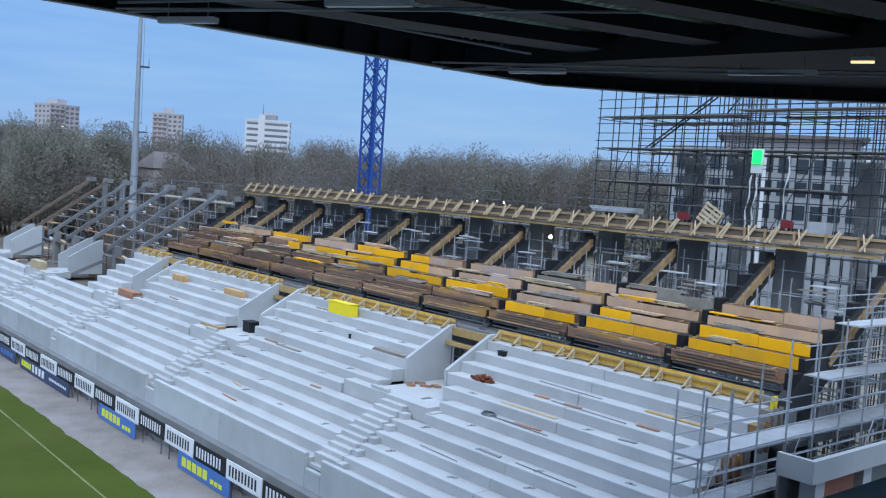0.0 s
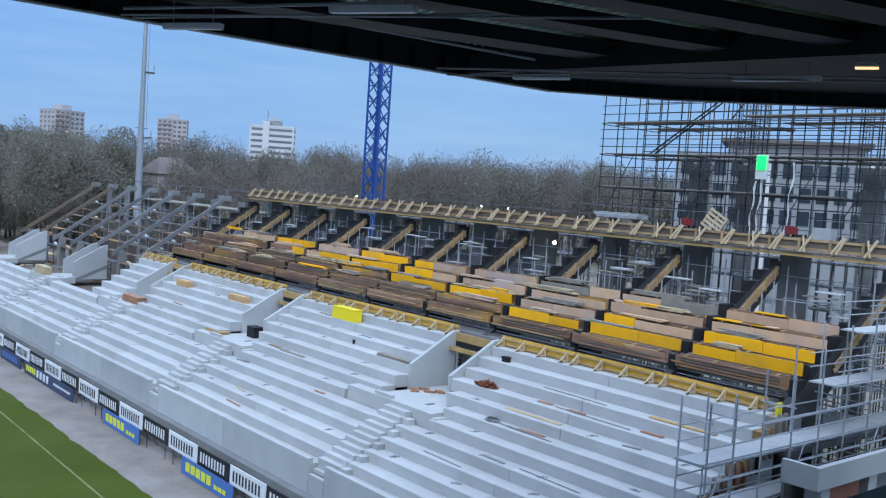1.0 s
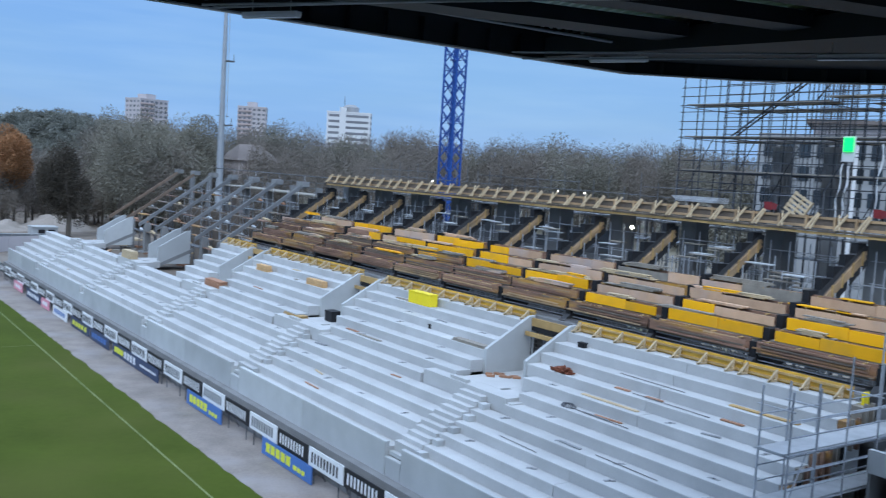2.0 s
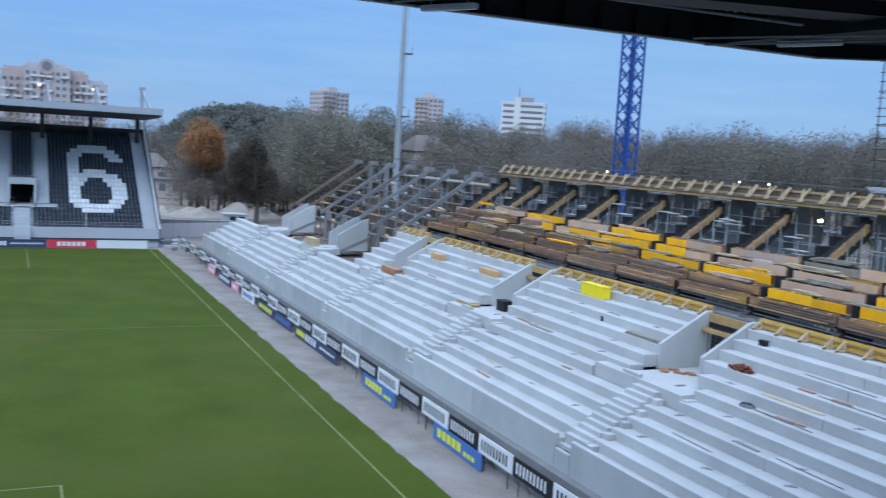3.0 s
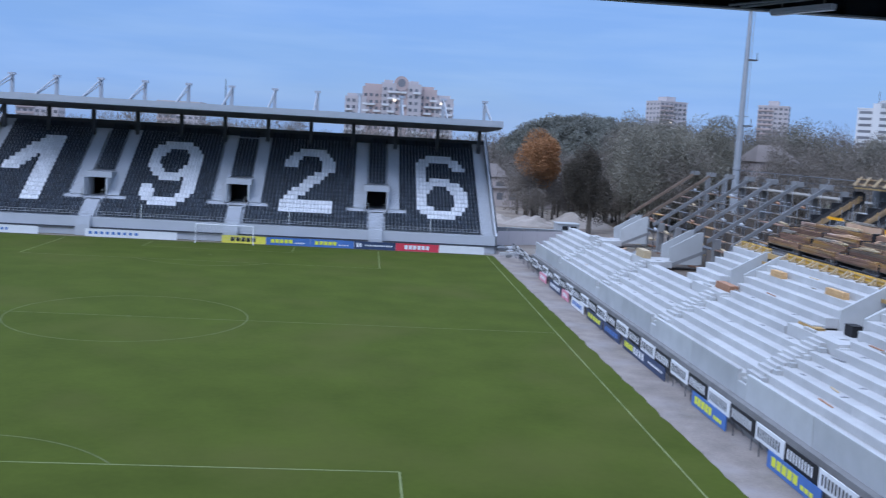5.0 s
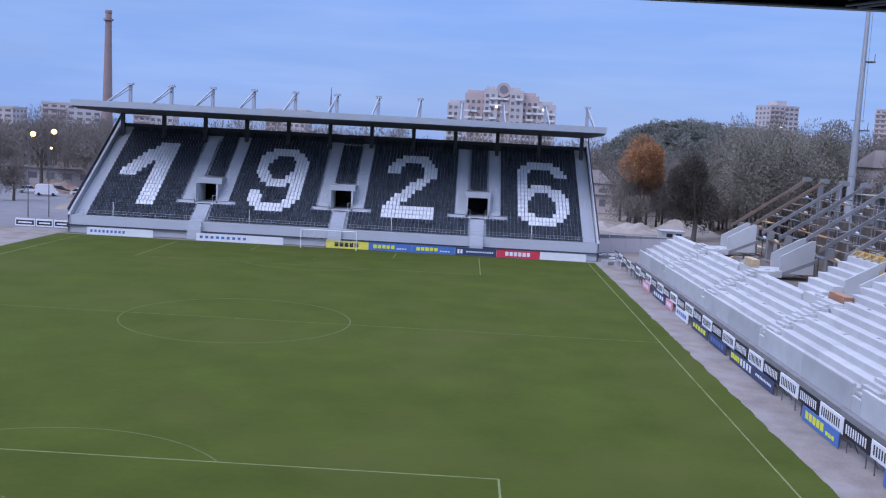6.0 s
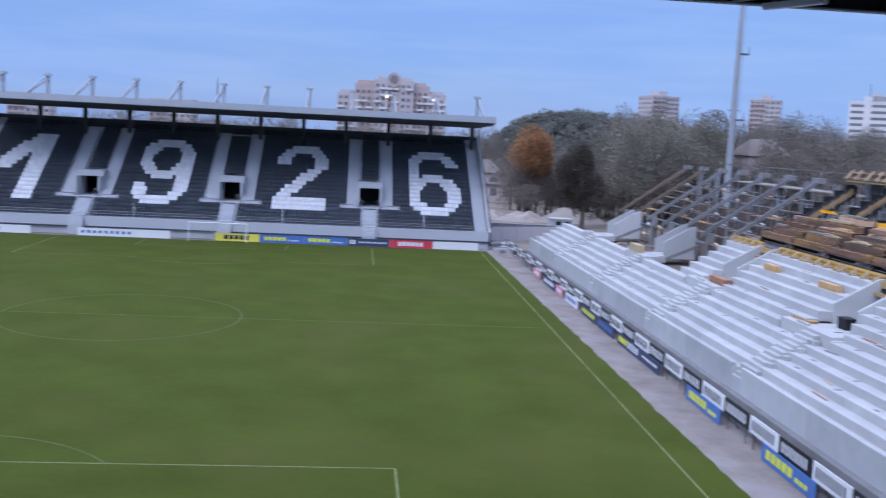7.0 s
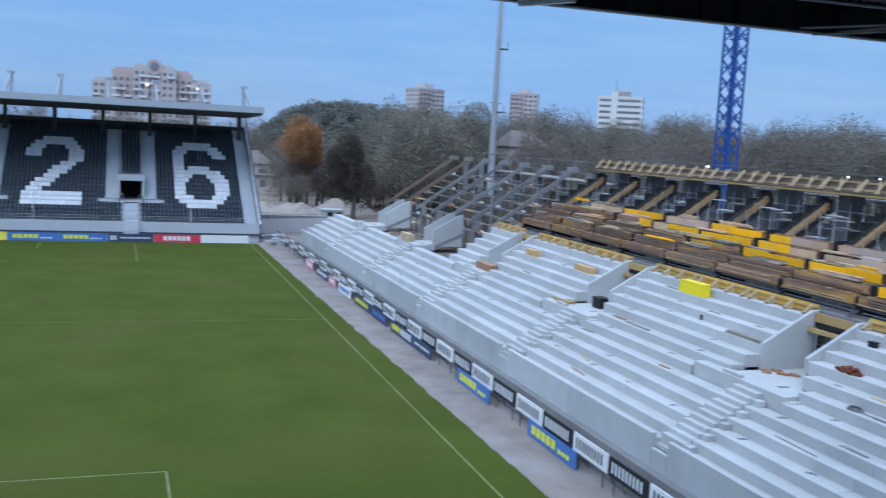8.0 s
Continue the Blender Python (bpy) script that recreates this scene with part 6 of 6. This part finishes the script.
for n, (x, y, h, w) in enumerate(((-57, 138, 15, 10), (-68, 142, 14, 11), (-80, 140, 15, 12), (-92, 144, 13, 11), (-74, 150, 16, 12), (-86, 156, 17, 12))):
    tree("bare_tree", x, y, h, w, M_TWIG, "brown bare tree behind the car park", 60 + n, 6000, 0.8, 0.10, 0.5)


def woods(name, trees, mat, label, seed, count=420, length=2.2, width=0.16, upward=0.55, trunk=True):
    """A stretch of far wood: many crowns in one mesh, trunks in another."""
    rng = np.random.default_rng(seed)
    tris = [sprays(rng, (x, y, h * 0.60), (w / 2, w / 2, h * 0.40), count, length, width, upward, 0.2, 8) for x, y, h, w in trees]
    tagged(new(name, cloud_mesh(name, np.concatenate(tris), mat)), label, "woods", "", "stuff")
    if trunk:
        bm = bmesh.new()
        for x, y, h, w in trees:
            tube(bm, (x, y, 0), (x, y, h * 0.7), 0.28, 5, 0.12)
        tagged(new(name + "_trunks", mesh_of(bm, M_BARK, name)), "bare grey trunks of " + label, "woods", "", "stuff")


def polar(deg, dist):
    """Place by bearing from the pitch's near corner; degrees to the right of the long axis."""
    return EYE[0] + dist * math.sin(radians(deg)), EYE[1] + dist * math.cos(radians(deg))


def wood_belt():
    rng = random.Random(77)

    def height(deg):
        return 15.07 + 8.0 + 0.08 * (deg - 30) + 1.4 * math.sin(deg * 0.8) + 1.0 * math.sin(deg * 2.3 + 1)
    brown, olive = [], []
    for k in range(520):
        deg = rng.uniform(15.0, 66.0)
        dist = rng.uniform(215, 330)
        x, y = polar(deg, dist)
        h = 15.07 + (height(deg) - 15.07) * dist / 300 * rng.uniform(0.86, 1.08)
        (olive if rng.random() < 0.28 else brown).append((x, y, h, rng.uniform(9, 15)))
    # low trees and scrub round the autumn trees
    scrub = []
    for k in range(26):
        x, y = polar(rng.uniform(9.2, 15.8), rng.uniform(186, 215))
        scrub.append((x, y, rng.uniform(7, 12.5), rng.uniform(6, 9)))
    woods("scrub", scrub, M_TWIG, "brown scrub and low trees behind the corner", 19, 2600, 0.5, 0.10)
    # lower growth in front of the hill
    for k in range(60):
        x, y = polar(rng.uniform(7.5, 15.5), rng.uniform(225, 330))
        brown.append((x, y, rng.uniform(10, 14.5), rng.uniform(8, 13)))
    woods("bare_woods", brown, M_TWIG, "brown leafless wood on the horizon", 12, 1900, 0.75, 0.12)
    woods("olive_woods", olive, M_OLIVE, "fading olive green wood on the horizon", 13, 3300, 0.38, 0.26, 0.3)
    near, dense = [], []
    for k in range(40):
        x, y = polar(rng.uniform(19.0, 33.0), rng.uniform(175, 215))
        near.append((x, y, rng.uniform(14, 19.5), rng.uniform(7, 11)))
    for k in range(34):
        x, y = polar(rng.uniform(15.6, 19.4), rng.uniform(180, 215))
        dense.append((x, y, rng.uniform(17.5, 22.0), rng.uniform(8, 11)))
    woods("near_woods", near, M_TWIG, "brown leafless trees behind the stand", 14, 2400, 0.65, 0.10)
    woods("dense_woods", dense, M_OLIVE, "dense olive brown trees behind the stand", 18, 6000, 0.34, 0.17, 0.35)
    left = []
    for k in range(110):
        deg = rng.uniform(-27.0, -16.0)
        dist = rng.uniform(270, 420)
        x, y = polar(deg, dist)
        left.append((x, y, rng.uniform(9, 17), rng.uniform(7, 12)))
    for k in range(130):
        deg = rng.uniform(-16.5, 8.0)
        dist = rng.uniform(230, 330)
        x, y = polar(deg, dist)
        left.append((x, y, rng.uniform(13.5, 19.0), rng.uniform(8, 13)))
    woods("town_trees", left, M_TWIG, "brown leafless trees among far houses", 15, 700, 1.6, 0.14)


wood_belt()


def wooded_hill():
    rng = np.random.default_rng(40)
    cx, cy = polar(13.2, 470)
    pts = []
    for k in range(230):
        a, q = rng.uniform(0, 6.28), rng.random() ** 0.5
        x, y = cx + 52 * q * math.cos(a), cy + 40 * q * math.sin(a)
        pts.append((x, y, 31.5 * (1 - q ** 2.4 * 0.7)))
    tris = [sprays(rng, (x, y, z - 5), (6, 6, 5), 1300, 0.75, 0.5, 0.3, 0.2, 6) for x, y, z in pts]
    tagged(new("hill_woods", cloud_mesh("hill_woods", np.concatenate(tris), M_HILL)), "wooded hill behind the stadium", "woods", "", "stuff")
    bm = bmesh.new()
    rings = []
    for j in range(8):
        q = j / 7
        rings.append([bm.verts.new((cx + 60 * q * math.cos(2 * math.pi * k / 32), cy + 46 * q * math.sin(2 * math.pi * k / 32), 24 * (1 - q ** 1.6) - 0.2)) for k in range(32)])
    for j in range(7):
        for k in range(32):
            bm.faces.new((rings[j][k], rings[j][(k + 1) % 32], rings[j + 1][(k + 1) % 32], rings[j + 1][k]))
    bmesh.ops.remove_doubles(bm, verts=bm.verts, dist=0.01)
    solid("hill", bm, M_HILL, "dark wooded hillside", "hill", "", "structure")


wooded_hill()


# ---- buildings ----
def tower_block(cx, cy, w, d, h, floors, face, wall, label, bays=6, band=False, head=True, lit=()):
    """A block of flats whose front looks along face, in degrees."""
    t = thing("tower_block", (cx, cy, 0), label, "building", "far tower blocks")
    m = Matrix.Translation((cx, cy, 0)) @ pose(0, 0, 0, 0, 0, face)

    def loc(fn):
        bm = bmesh.new()
        fn(bm)
        bm.transform(m)
        return bm
    part("wall", loc(lambda bm: box(bm, -w / 2, w / 2, -d / 2, d / 2, 0, h)), wall, t)
    part("roof", loc(lambda bm: (box(bm, -w / 2 - 0.2, w / 2 + 0.2, -d / 2 - 0.2, d / 2 + 0.2, h, h + 0.9))), wall, t)
    if head:
        part("roof_house", loc(lambda bm: box(bm, -w * 0.18, w * 0.15, -d * 0.3, d * 0.3, h + 0.9, h + 4.2)), wall, t)
    fh = h / floors
    bw = w / bays
    pane = bmesh.new()
    box(pane, -bw * 0.30, bw * 0.30, -0.12, 0.1, 0, fh * 0.45)
    pane = mesh_of(pane, M_PANE_HAZED, "window")
    side = bmesh.new()
    box(side, -0.1, 0.12, -d / 5 * 0.28, d / 5 * 0.28, 0, fh * 0.45)
    side = mesh_of(side, M_PANE_HAZED, "window")
    n = 0
    for f in range(max(0, floors - 9), floors):
        z = fh * (f + 0.32)
        if band:
            part("window_band", loc(lambda bm: box(bm, -w * 0.46, w * 0.46, -d / 2 - 0.12, -d / 2 + 0.05, z, z + fh * 0.42)), M_PANE_HAZED, t)
        for k in range(bays):
            if not band:
                n += 1
                o = place("window", pane, t, m @ Matrix.Translation((-w / 2 + bw * (k + 0.5), -d / 2, z)))
                if n in lit:
                    part("lit_pane", loc(lambda bm: box(bm, -w / 2 + bw * (k + 0.25), -w / 2 + bw * (k + 0.75), -d / 2 - 0.3, -d / 2 - 0.2, z, z + fh * 0.45)), M_GLOW_WINDOW, t)
            if not band and k < bays // 2:
                place("balcony", BALCONY, t, m @ Matrix.Translation((-w / 2 + bw * (k + 0.5), -d / 2 - 0.45, z - fh * 0.3)) @ Matrix.Diagonal((bw * 0.95, 0.9, fh * 0.36, 1)))
        for s in (-1, 1):
            for k in range(4):
                place("window", side, t, m @ Matrix.Translation((s * w / 2, -d / 2 + d / 4 * (k + 0.5), z)))
    return t


_b = bmesh.new()
box(_b, -0.5, 0.5, -0.5, 0.5, 0, 1)
BALCONY = mesh_of(_b, M_FACADE_PINK, "balcony")

tower_block(231, 592, 23, 17, 51.0, 16, 18, M_FACADE, "pale grey tower block with balconies", 6, lit=(27,))
tower_block(299.5, 566, 20, 17, 51.0, 16, -28, M_FACADE, "pale grey tower block with balconies", 6)
b3 = tower_block(313, 448, 27, 15, 46.5, 13, -34, M_FACADE_WHITE, "white office tower with dark window bands", 7, True, False)


def office_top():
    m = Matrix.Translation((313, 448, 0)) @ pose(0, 0, 0, 0, 0, -34)

    def loc(fn):
        bm = bmesh.new()
        fn(bm)
        bm.transform(m)
        return bm
    part("stair_shaft", loc(lambda bm: box(bm, -5.6, -1.6, -7.95, 0, 0, 50)), M_FACADE_WHITE, b3)
    part("roof_house", loc(lambda bm: (tube(bm, (0.5, 0, 47), (0.5, 0, 50.5), 5.2, 16), tube(bm, (0.5, 0, 50.5), (0.5, 0, 52.2), 5.2, 16, 2.5))), M_FACADE_GREY, b3)
    part("antenna", loc(lambda bm: tube(bm, (-3.5, 0, 50), (-3.5, 0, 57.5), 0.18)), M_STEEL_DARK, b3)


office_top()


def big_block():
    """The stepped block of flats that rises over the far stand's roof."""
    t = thing("apartment_block", (32, 376, 0), "large stepped pinkish apartment block with a round gable", "building")
    rng = random.Random(3)
    parts = ((7, 17, 33.5), (15, 26, 38.5), (24, 30.5, 40.5), (29.5, 36.5, 41.0), (36, 42.5, 40.5), (41.5, 50, 38.5), (49, 58, 34.8))
    win = bmesh.new()
    box(win, -0.7, 0.7, -0.15, 0.1, 0, 1.3)
    win = mesh_of(win, M_PANE_HAZED, "window")
    bal = bmesh.new()
    box(bal, -1.7, 1.7, -0.9, 0.05, 0, 0.95)
    bal = mesh_of(bal, M_FACADE_WHITE, "balcony")
    for k, (a, b, h) in enumerate(parts):
        y = 370 + (1.6 if k % 2 else 0.0) + abs(k - 3) * 0.8
        p = part("wing", made(lambda bm: (box(bm, a, b, y, 385, 0, h), box(bm, a + 1, b - 1.5, y + 2, 384, h, h + 1.4))), M_FACADE_PINK if k % 2 else M_FACADE, t)
        for f in range(4, 13):
            z = 3.05 * f
            if z + 2 > h:
                continue
            x = a + 1.5
            while x < b - 1:
                place("window", win, p, Matrix.Translation((x, y, z + 0.4)))
                if rng.random() < 0.45:
                    place("balcony", bal, p, Matrix.Translation((x + 0.2, y, z - 0.7)))
                x += 2.6
    part("gable", made(lambda bm: tube(bm, (33, 371, 40.5), (33, 374, 40.5), 3.4, 20)), M_FACADE_PINK, t)
    part("gable_window", made(lambda bm: tube(bm, (33, 370.8, 40.8), (33, 371.1, 40.8), 1.9, 16)), M_PANE_HAZED, t)
    for x, z in ((30.0, 32.0), (52, 31.6)):
        part("lit_window", made(lambda bm: box(bm, x - 0.6, x + 0.6, 369.2, 369.4, z, z + 1.1)), M_GLOW_WINDOW, t)


big_block()


def chimney():
    c = thing("chimney", (-126, 298.6, 0), "tall brown brick factory chimney", "chimney")
    part("shaft", made(lambda bm: tube(bm, (-126, 298.6, 0), (-126, 298.6, 58.6), 2.3, 20, 1.15)), M_CHIMNEY, c)
    part("crown", made(lambda bm: (tube(bm, (-126, 298.6, 55.2), (-126, 298.6, 55.9), 1.9, 20), tube(bm, (-126, 298.6, 58.2), (-126, 298.6, 59.2), 1.35, 20))), M_CHIMNEY, c)


chimney()


def grey_offices():
    """The long grey building seen through the tall scaffold."""
    t = thing("office_building", (142, -6, 0), "long grey office building behind the site", "building")
    ang = math.degrees(math.atan2(-15.6 - 8.5, 145.0 - 130.7))
    m = Matrix.Translation((130.7, 8.5, 0)) @ pose(0, 0, 0, 0, 0, ang)

    def loc(fn):
        bm = bmesh.new()
        fn(bm)
        bm.transform(m)
        return bm
    part("wall", loc(lambda bm: box(bm, 0, 42, 0, 14, 0, 23)), M_FACADE_GREY, t)
    part("roof_slab", loc(lambda bm: box(bm, 6, 26, -0.4, 14, 24.6, 25.1)), M_TILE_ROOF, t, "rust coloured top slab")
    part("top_floor", loc(lambda bm: box(bm, 7, 25, 1.0, 14, 23, 24.6)), M_FACADE, t)
    win = bmesh.new()
    box(win, -0.8, 0.8, -0.12, 0.1, 0, 2.0)
    win = mesh_of(win, M_PANE, "window")
    for f in range(3, 7):
        for k in range(18):
            place("window", win, t, m @ Matrix.Translation((1.6 + 2.3 * k, 0, 3.2 * f + 0.6)))
    for k in (3, 7, 9, 11):
        part("pale_pier", loc(lambda bm: box(bm, 2.6 + 3.3 * k, 3.1 + 3.3 * k, -0.4, 0, 0, 22.5)), M_FACADE_WHITE, t)


grey_offices()


def low_building(name, x0, x1, y0, y1, h, roof, label, bays):
    t = thing(name, ((x0 + x1) / 2, y0, 0), label, "building", "low buildings")
    part("wall", made(lambda bm: box(bm, x0, x1, y0, y1, 0, h)), M_LOW_WALL, t)
    part("roof", made(lambda bm: (box(bm, x0 - 0.4, x1 + 0.4, y0 - 0.5, y1 + 0.4, h, h + 0.35)) if not roof else
         ([bm.faces.new([bm.verts.new(p) for p in q]) for q in (((x0 - 0.5, y0 - 0.5, h), (x1 + 0.5, y0 - 0.5, h), (x1 - 2, (y0 + y1) / 2, h + roof), (x0 + 2, (y0 + y1) / 2, h + roof)), ((x0 - 0.5, y1 + 0.5, h), (x0 + 2, (y0 + y1) / 2, h + roof), (x1 - 2, (y0 + y1) / 2, h + roof), (x1 + 0.5, y1 + 0.5, h)), ((x0 - 0.5, y0 - 0.5, h), (x0 + 2, (y0 + y1) / 2, h + roof), (x0 - 0.5, y1 + 0.5, h)), ((x1 + 0.5, y0 - 0.5, h), (x1 + 0.5, y1 + 0.5, h), (x1 - 2, (y0 + y1) / 2, h + roof)))])), M_TILE_ROOF, t)
    w = (x1 - x0) / bays
    for k in range(bays):
        part("window", made(lambda bm: box(bm, x0 + w * (k + 0.25), x0 + w * (k + 0.75), y0 - 0.06, y0 + 0.1, h * 0.4, h * 0.8)), M_PANE_HAZED, t)


low_building("shed", 46, 74, 151, 160, 4.2, 0, "long low building with a flat roof", 9)
low_building("hall", 38, 55.5, 170, 190, 6.5, 3.2, "grey hall with a shallow roof", 4)
low_building("old_house", 95.0, 103.5, 106.5, 116, 14.5, 3.4, "old house with a hipped roof among trees", 4)
low_building("shop_row", -120, -62, 146, 156, 3.6, 0, "low row of shops beyond the car park", 14)
for k, (x, y, h, w) in enumerate(((-190, 420, 24, 30), (-160, 460, 27, 22), (-215, 380, 20, 30), (-96, 520, 29, 26))):
    tower_block(x, y, w, 14, h, 8, 8 - 5 * k, M_FACADE, "pale housing block on the horizon", 7, head=False)


def antenna_mast():
    x, y = polar(-11.6 + 3.2, 420)
    t = thing("radio_mast", (x, y, 0), "thin lattice radio mast on the horizon", "mast")
    part("mast", made(lambda bm: [bar(bm, (x + a, y + b, 0), (x, y, 36), 0.14) for a, b in ((-1, -1), (1, -1), (0, 1))]), M_STEEL_DARK, t)


antenna_mast()


# ---- the corner beyond the terrace ----
def mound(name, x, y, w, d, h, seed, mat, label):
    bm = bmesh.new()
    n = 28
    grid = [[bm.verts.new((x + w * (i / n - 0.5), y + d * (j / n - 0.5), h * max(0.0, 1 - ((i / n - 0.5) ** 2 + (j / n - 0.5) ** 2) * 4.2) * (0.75 + 0.55 * noise.noise((i * 0.21 + seed, j * 0.21, 0))) - 0.06)) for j in range(n + 1)] for i in range(n + 1)]
    for i in range(n):
        for j in range(n):
            bm.faces.new((grid[i][j], grid[i + 1][j], grid[i + 1][j + 1], grid[i][j + 1]))
    solid(name, bm, mat, label, "mound", "mounds")


SAND = "heap of pale sand behind the corner"
mound("sand_mound", 50.0, 104, 11, 9, 2.0, 1, M_SAND, SAND)
mound("sand_mound", 60.0, 106, 14, 10, 3.0, 5, M_SAND, SAND)
mound("sand_mound", 44.0, 108, 9, 8, 1.5, 9, M_SAND, SAND)
RUBBLE = "reddish mound of brick rubble at the car park"
mound("rubble_mound", -56.0, 112, 12, 7, 2.0, 2, M_RUBBLE, RUBBLE)
mound("rubble_mound", -70.0, 124, 16, 8, 2.6, 7, M_RUBBLE, RUBBLE)
mound("earth_mound", -49.5, 88, 9, 6, 1.5, 4, M_SITE_EARTH, "low mound of bare earth at the car park")


def site_hut():
    h = thing("site_hut", (53, 84, 0), "white site hut with dark openings", "hut")
    part("body", made(lambda bm: box(bm, 51.0, 54.8, 83, 86, 0, 2.1)), M_CONC_WALL, h)
    part("roof", made(lambda bm: box(bm, 50.9, 54.9, 82.8, 86.2, 2.1, 2.25)), M_CONC_WALL, h)
    for x in (51.9, 53.4):
        # black boxes on the solid wall paint the shaded inside of each opening
        part("opening", made(lambda bm: box(bm, x, x + 1.0, 82.95, 83.1, 0.6, 1.8)), M_BLACK, h)


site_hut()


def corner_fence():
    for k in range(6):
        x = 37.6 + 2.35 * k
        f = thing("fence_panel", (x, 66 + 0.6 * k, 0), "grey sheet metal fence panel", "fence", "corner fence panels")
        y0, y1 = 64.5 + 0.9 * k, 65.4 + 0.9 * k
        part("sheet", made(lambda bm: bar(bm, (x, y0, 1.05), (x + 2.33, y1, 1.05), 0.05, 2.1)), M_FACADE, f)
        part("post", made(lambda bm: bar(bm, (x, y0 + 0.1, 0), (x, y0 + 0.1, 2.3), 0.07)), M_STEEL_DARK, f)


corner_fence()


def boundary_wall():
    for k in range(5):
        x = 38.2 + 2.6 * k
        w = thing("boundary_wall", (x, 72, 0), "low grey precast boundary wall panel", "wall", "boundary wall panels")
        part("panel", made(lambda bm: box(bm, x, x + 2.5, 72.0, 72.12, 0, 2.0)), M_CONC_MID, w)
        part("cap", made(lambda bm: box(bm, x - 0.03, x + 2.53, 71.94, 72.18, 2.0, 2.1)), M_CONC_WALL, w)


boundary_wall()


def corner_clutter():
    rng = random.Random(9)
    for k in range(16):
        x, y = rng.uniform(37.2, 40.5), rng.uniform(46, 62)
        s = rng.uniform(0.3, 0.9)
        t = thing("site_rubble", (x, y, 0), "pile of broken pale blocks by the corner", "rubble", "corner rubble")
        part("block", made(lambda bm: bar(bm, (x - s, y - s * 0.3, 0.18), (x + s, y + s * 0.2, 0.22), s * 0.6, 0.4)), rng.choice((M_CONC, M_BOARD_WHITE, M_TIMBER_GREY, M_STEEL_DARK, M_CONC_DARK)), t)
    for k in range(14):
        x, y = rng.uniform(46, 58), rng.uniform(38, 58)
        t = thing("timber_stack", (x, y, 0), "stack of boards and sheets behind the terrace", "timber", "timber stacks")
        z0 = 4.4 if (x < 50 and y < 41.5) else 0
        mt = rng.choice((M_TIMBER_PALE, M_PLANK_RED, M_TIMBER_GREY, M_TAN))
        for c in range(4):
            part("board", made(lambda bm: box(bm, x - 0.5, x + 0.5, y, y + 3.0, z0 + 0.2 * c, z0 + 0.17 + 0.2 * c)), mt, t)


corner_clutter()


# ---- car park ----
def car(x, y, turn, mat, label, van=False):
    c = thing("car", (x, y, 0), label, "car", "parked cars")
    m = Matrix.Translation((x, y, 0)) @ pose(0, 0, 0, 0, 0, turn)

    def loc(fn):
        bm = bmesh.new()
        fn(bm)
        bm.transform(m)
        return bm
    h, r = (1.15, 2.2) if van else (0.9, 1.45)
    body = [(-2.15, 0.3), (-2.2, 0.7), (-1.9, h), (1.0, h), (1.5, h - 0.05), (2.1, 0.72), (2.2, 0.35)]
    cabin = [(-2.1, h), (-2.0, r), (0.9, r), (1.6, h)] if van else [(-1.75, h), (-1.2, r), (0.4, r), (1.15, h)]
    part("body", loc(lambda bm: (prism(bm, body, -0.85, 0.85))), mat, c)
    part("cabin", loc(lambda bm: prism(bm, cabin, -0.72, 0.72)), mat if van else M_PANE, c)
    part("roof", loc(lambda bm: box(bm, cabin[1][0], cabin[2][0], -0.7, 0.7, r, r + 0.04)), mat, c)
    for wx in (-1.35, 1.35):
        for s in (-1, 1):
            w = part("wheel", loc(lambda bm: tube(bm, (wx, s * 0.70, 0.32), (wx, s * 0.88, 0.32), 0.32, 14)), M_TYRE, c)


car(-66.5, 113.0, 10, M_CAR_WHITE, "white van parked on asphalt", True)
car(-61.5, 118.0, 15, M_CAR_WHITE, "white car parked on asphalt")
car(-68.0, 122.5, 12, M_CAR_DARK, "dark blue car parked on asphalt")
car(-72.5, 118.0, 20, M_CAR_WHITE, "white car parked on asphalt")
car(-58.0, 126.0, 80, M_CAR_DARK, "dark car parked on asphalt")


def street_lamp(x, y, h, r=0.26):
    s = thing("street_lamp", (x, y, 0), "lit street lamp on a thin pole", "street lamp", "street lamps")
    part("pole", made(lambda bm: tube(bm, (x, y, 0), (x, y, h), 0.09, 8, 0.06)), M_STEEL_DARK, s)
    part("arm", made(lambda bm: tube(bm, (x, y, h), (x + 0.9, y - 0.3, h + 0.2), 0.05)), M_STEEL_DARK, s)
    part("lamp_head", made(lambda bm: bmesh.ops.create_uvsphere(bm, u_segments=10, v_segments=6, radius=r, matrix=Matrix.Translation((x + 0.9, y - 0.3, h + 0.1)))), M_GLOW_WARM, s)


street_lamp(-50.2, 70.2, 12.8, 0.42)
street_lamp(-47.5, 71.5, 13.3, 0.42)
street_lamp(-74.0, 130.0, 9.0)
street_lamp(-56.0, 132.0, 8.0)
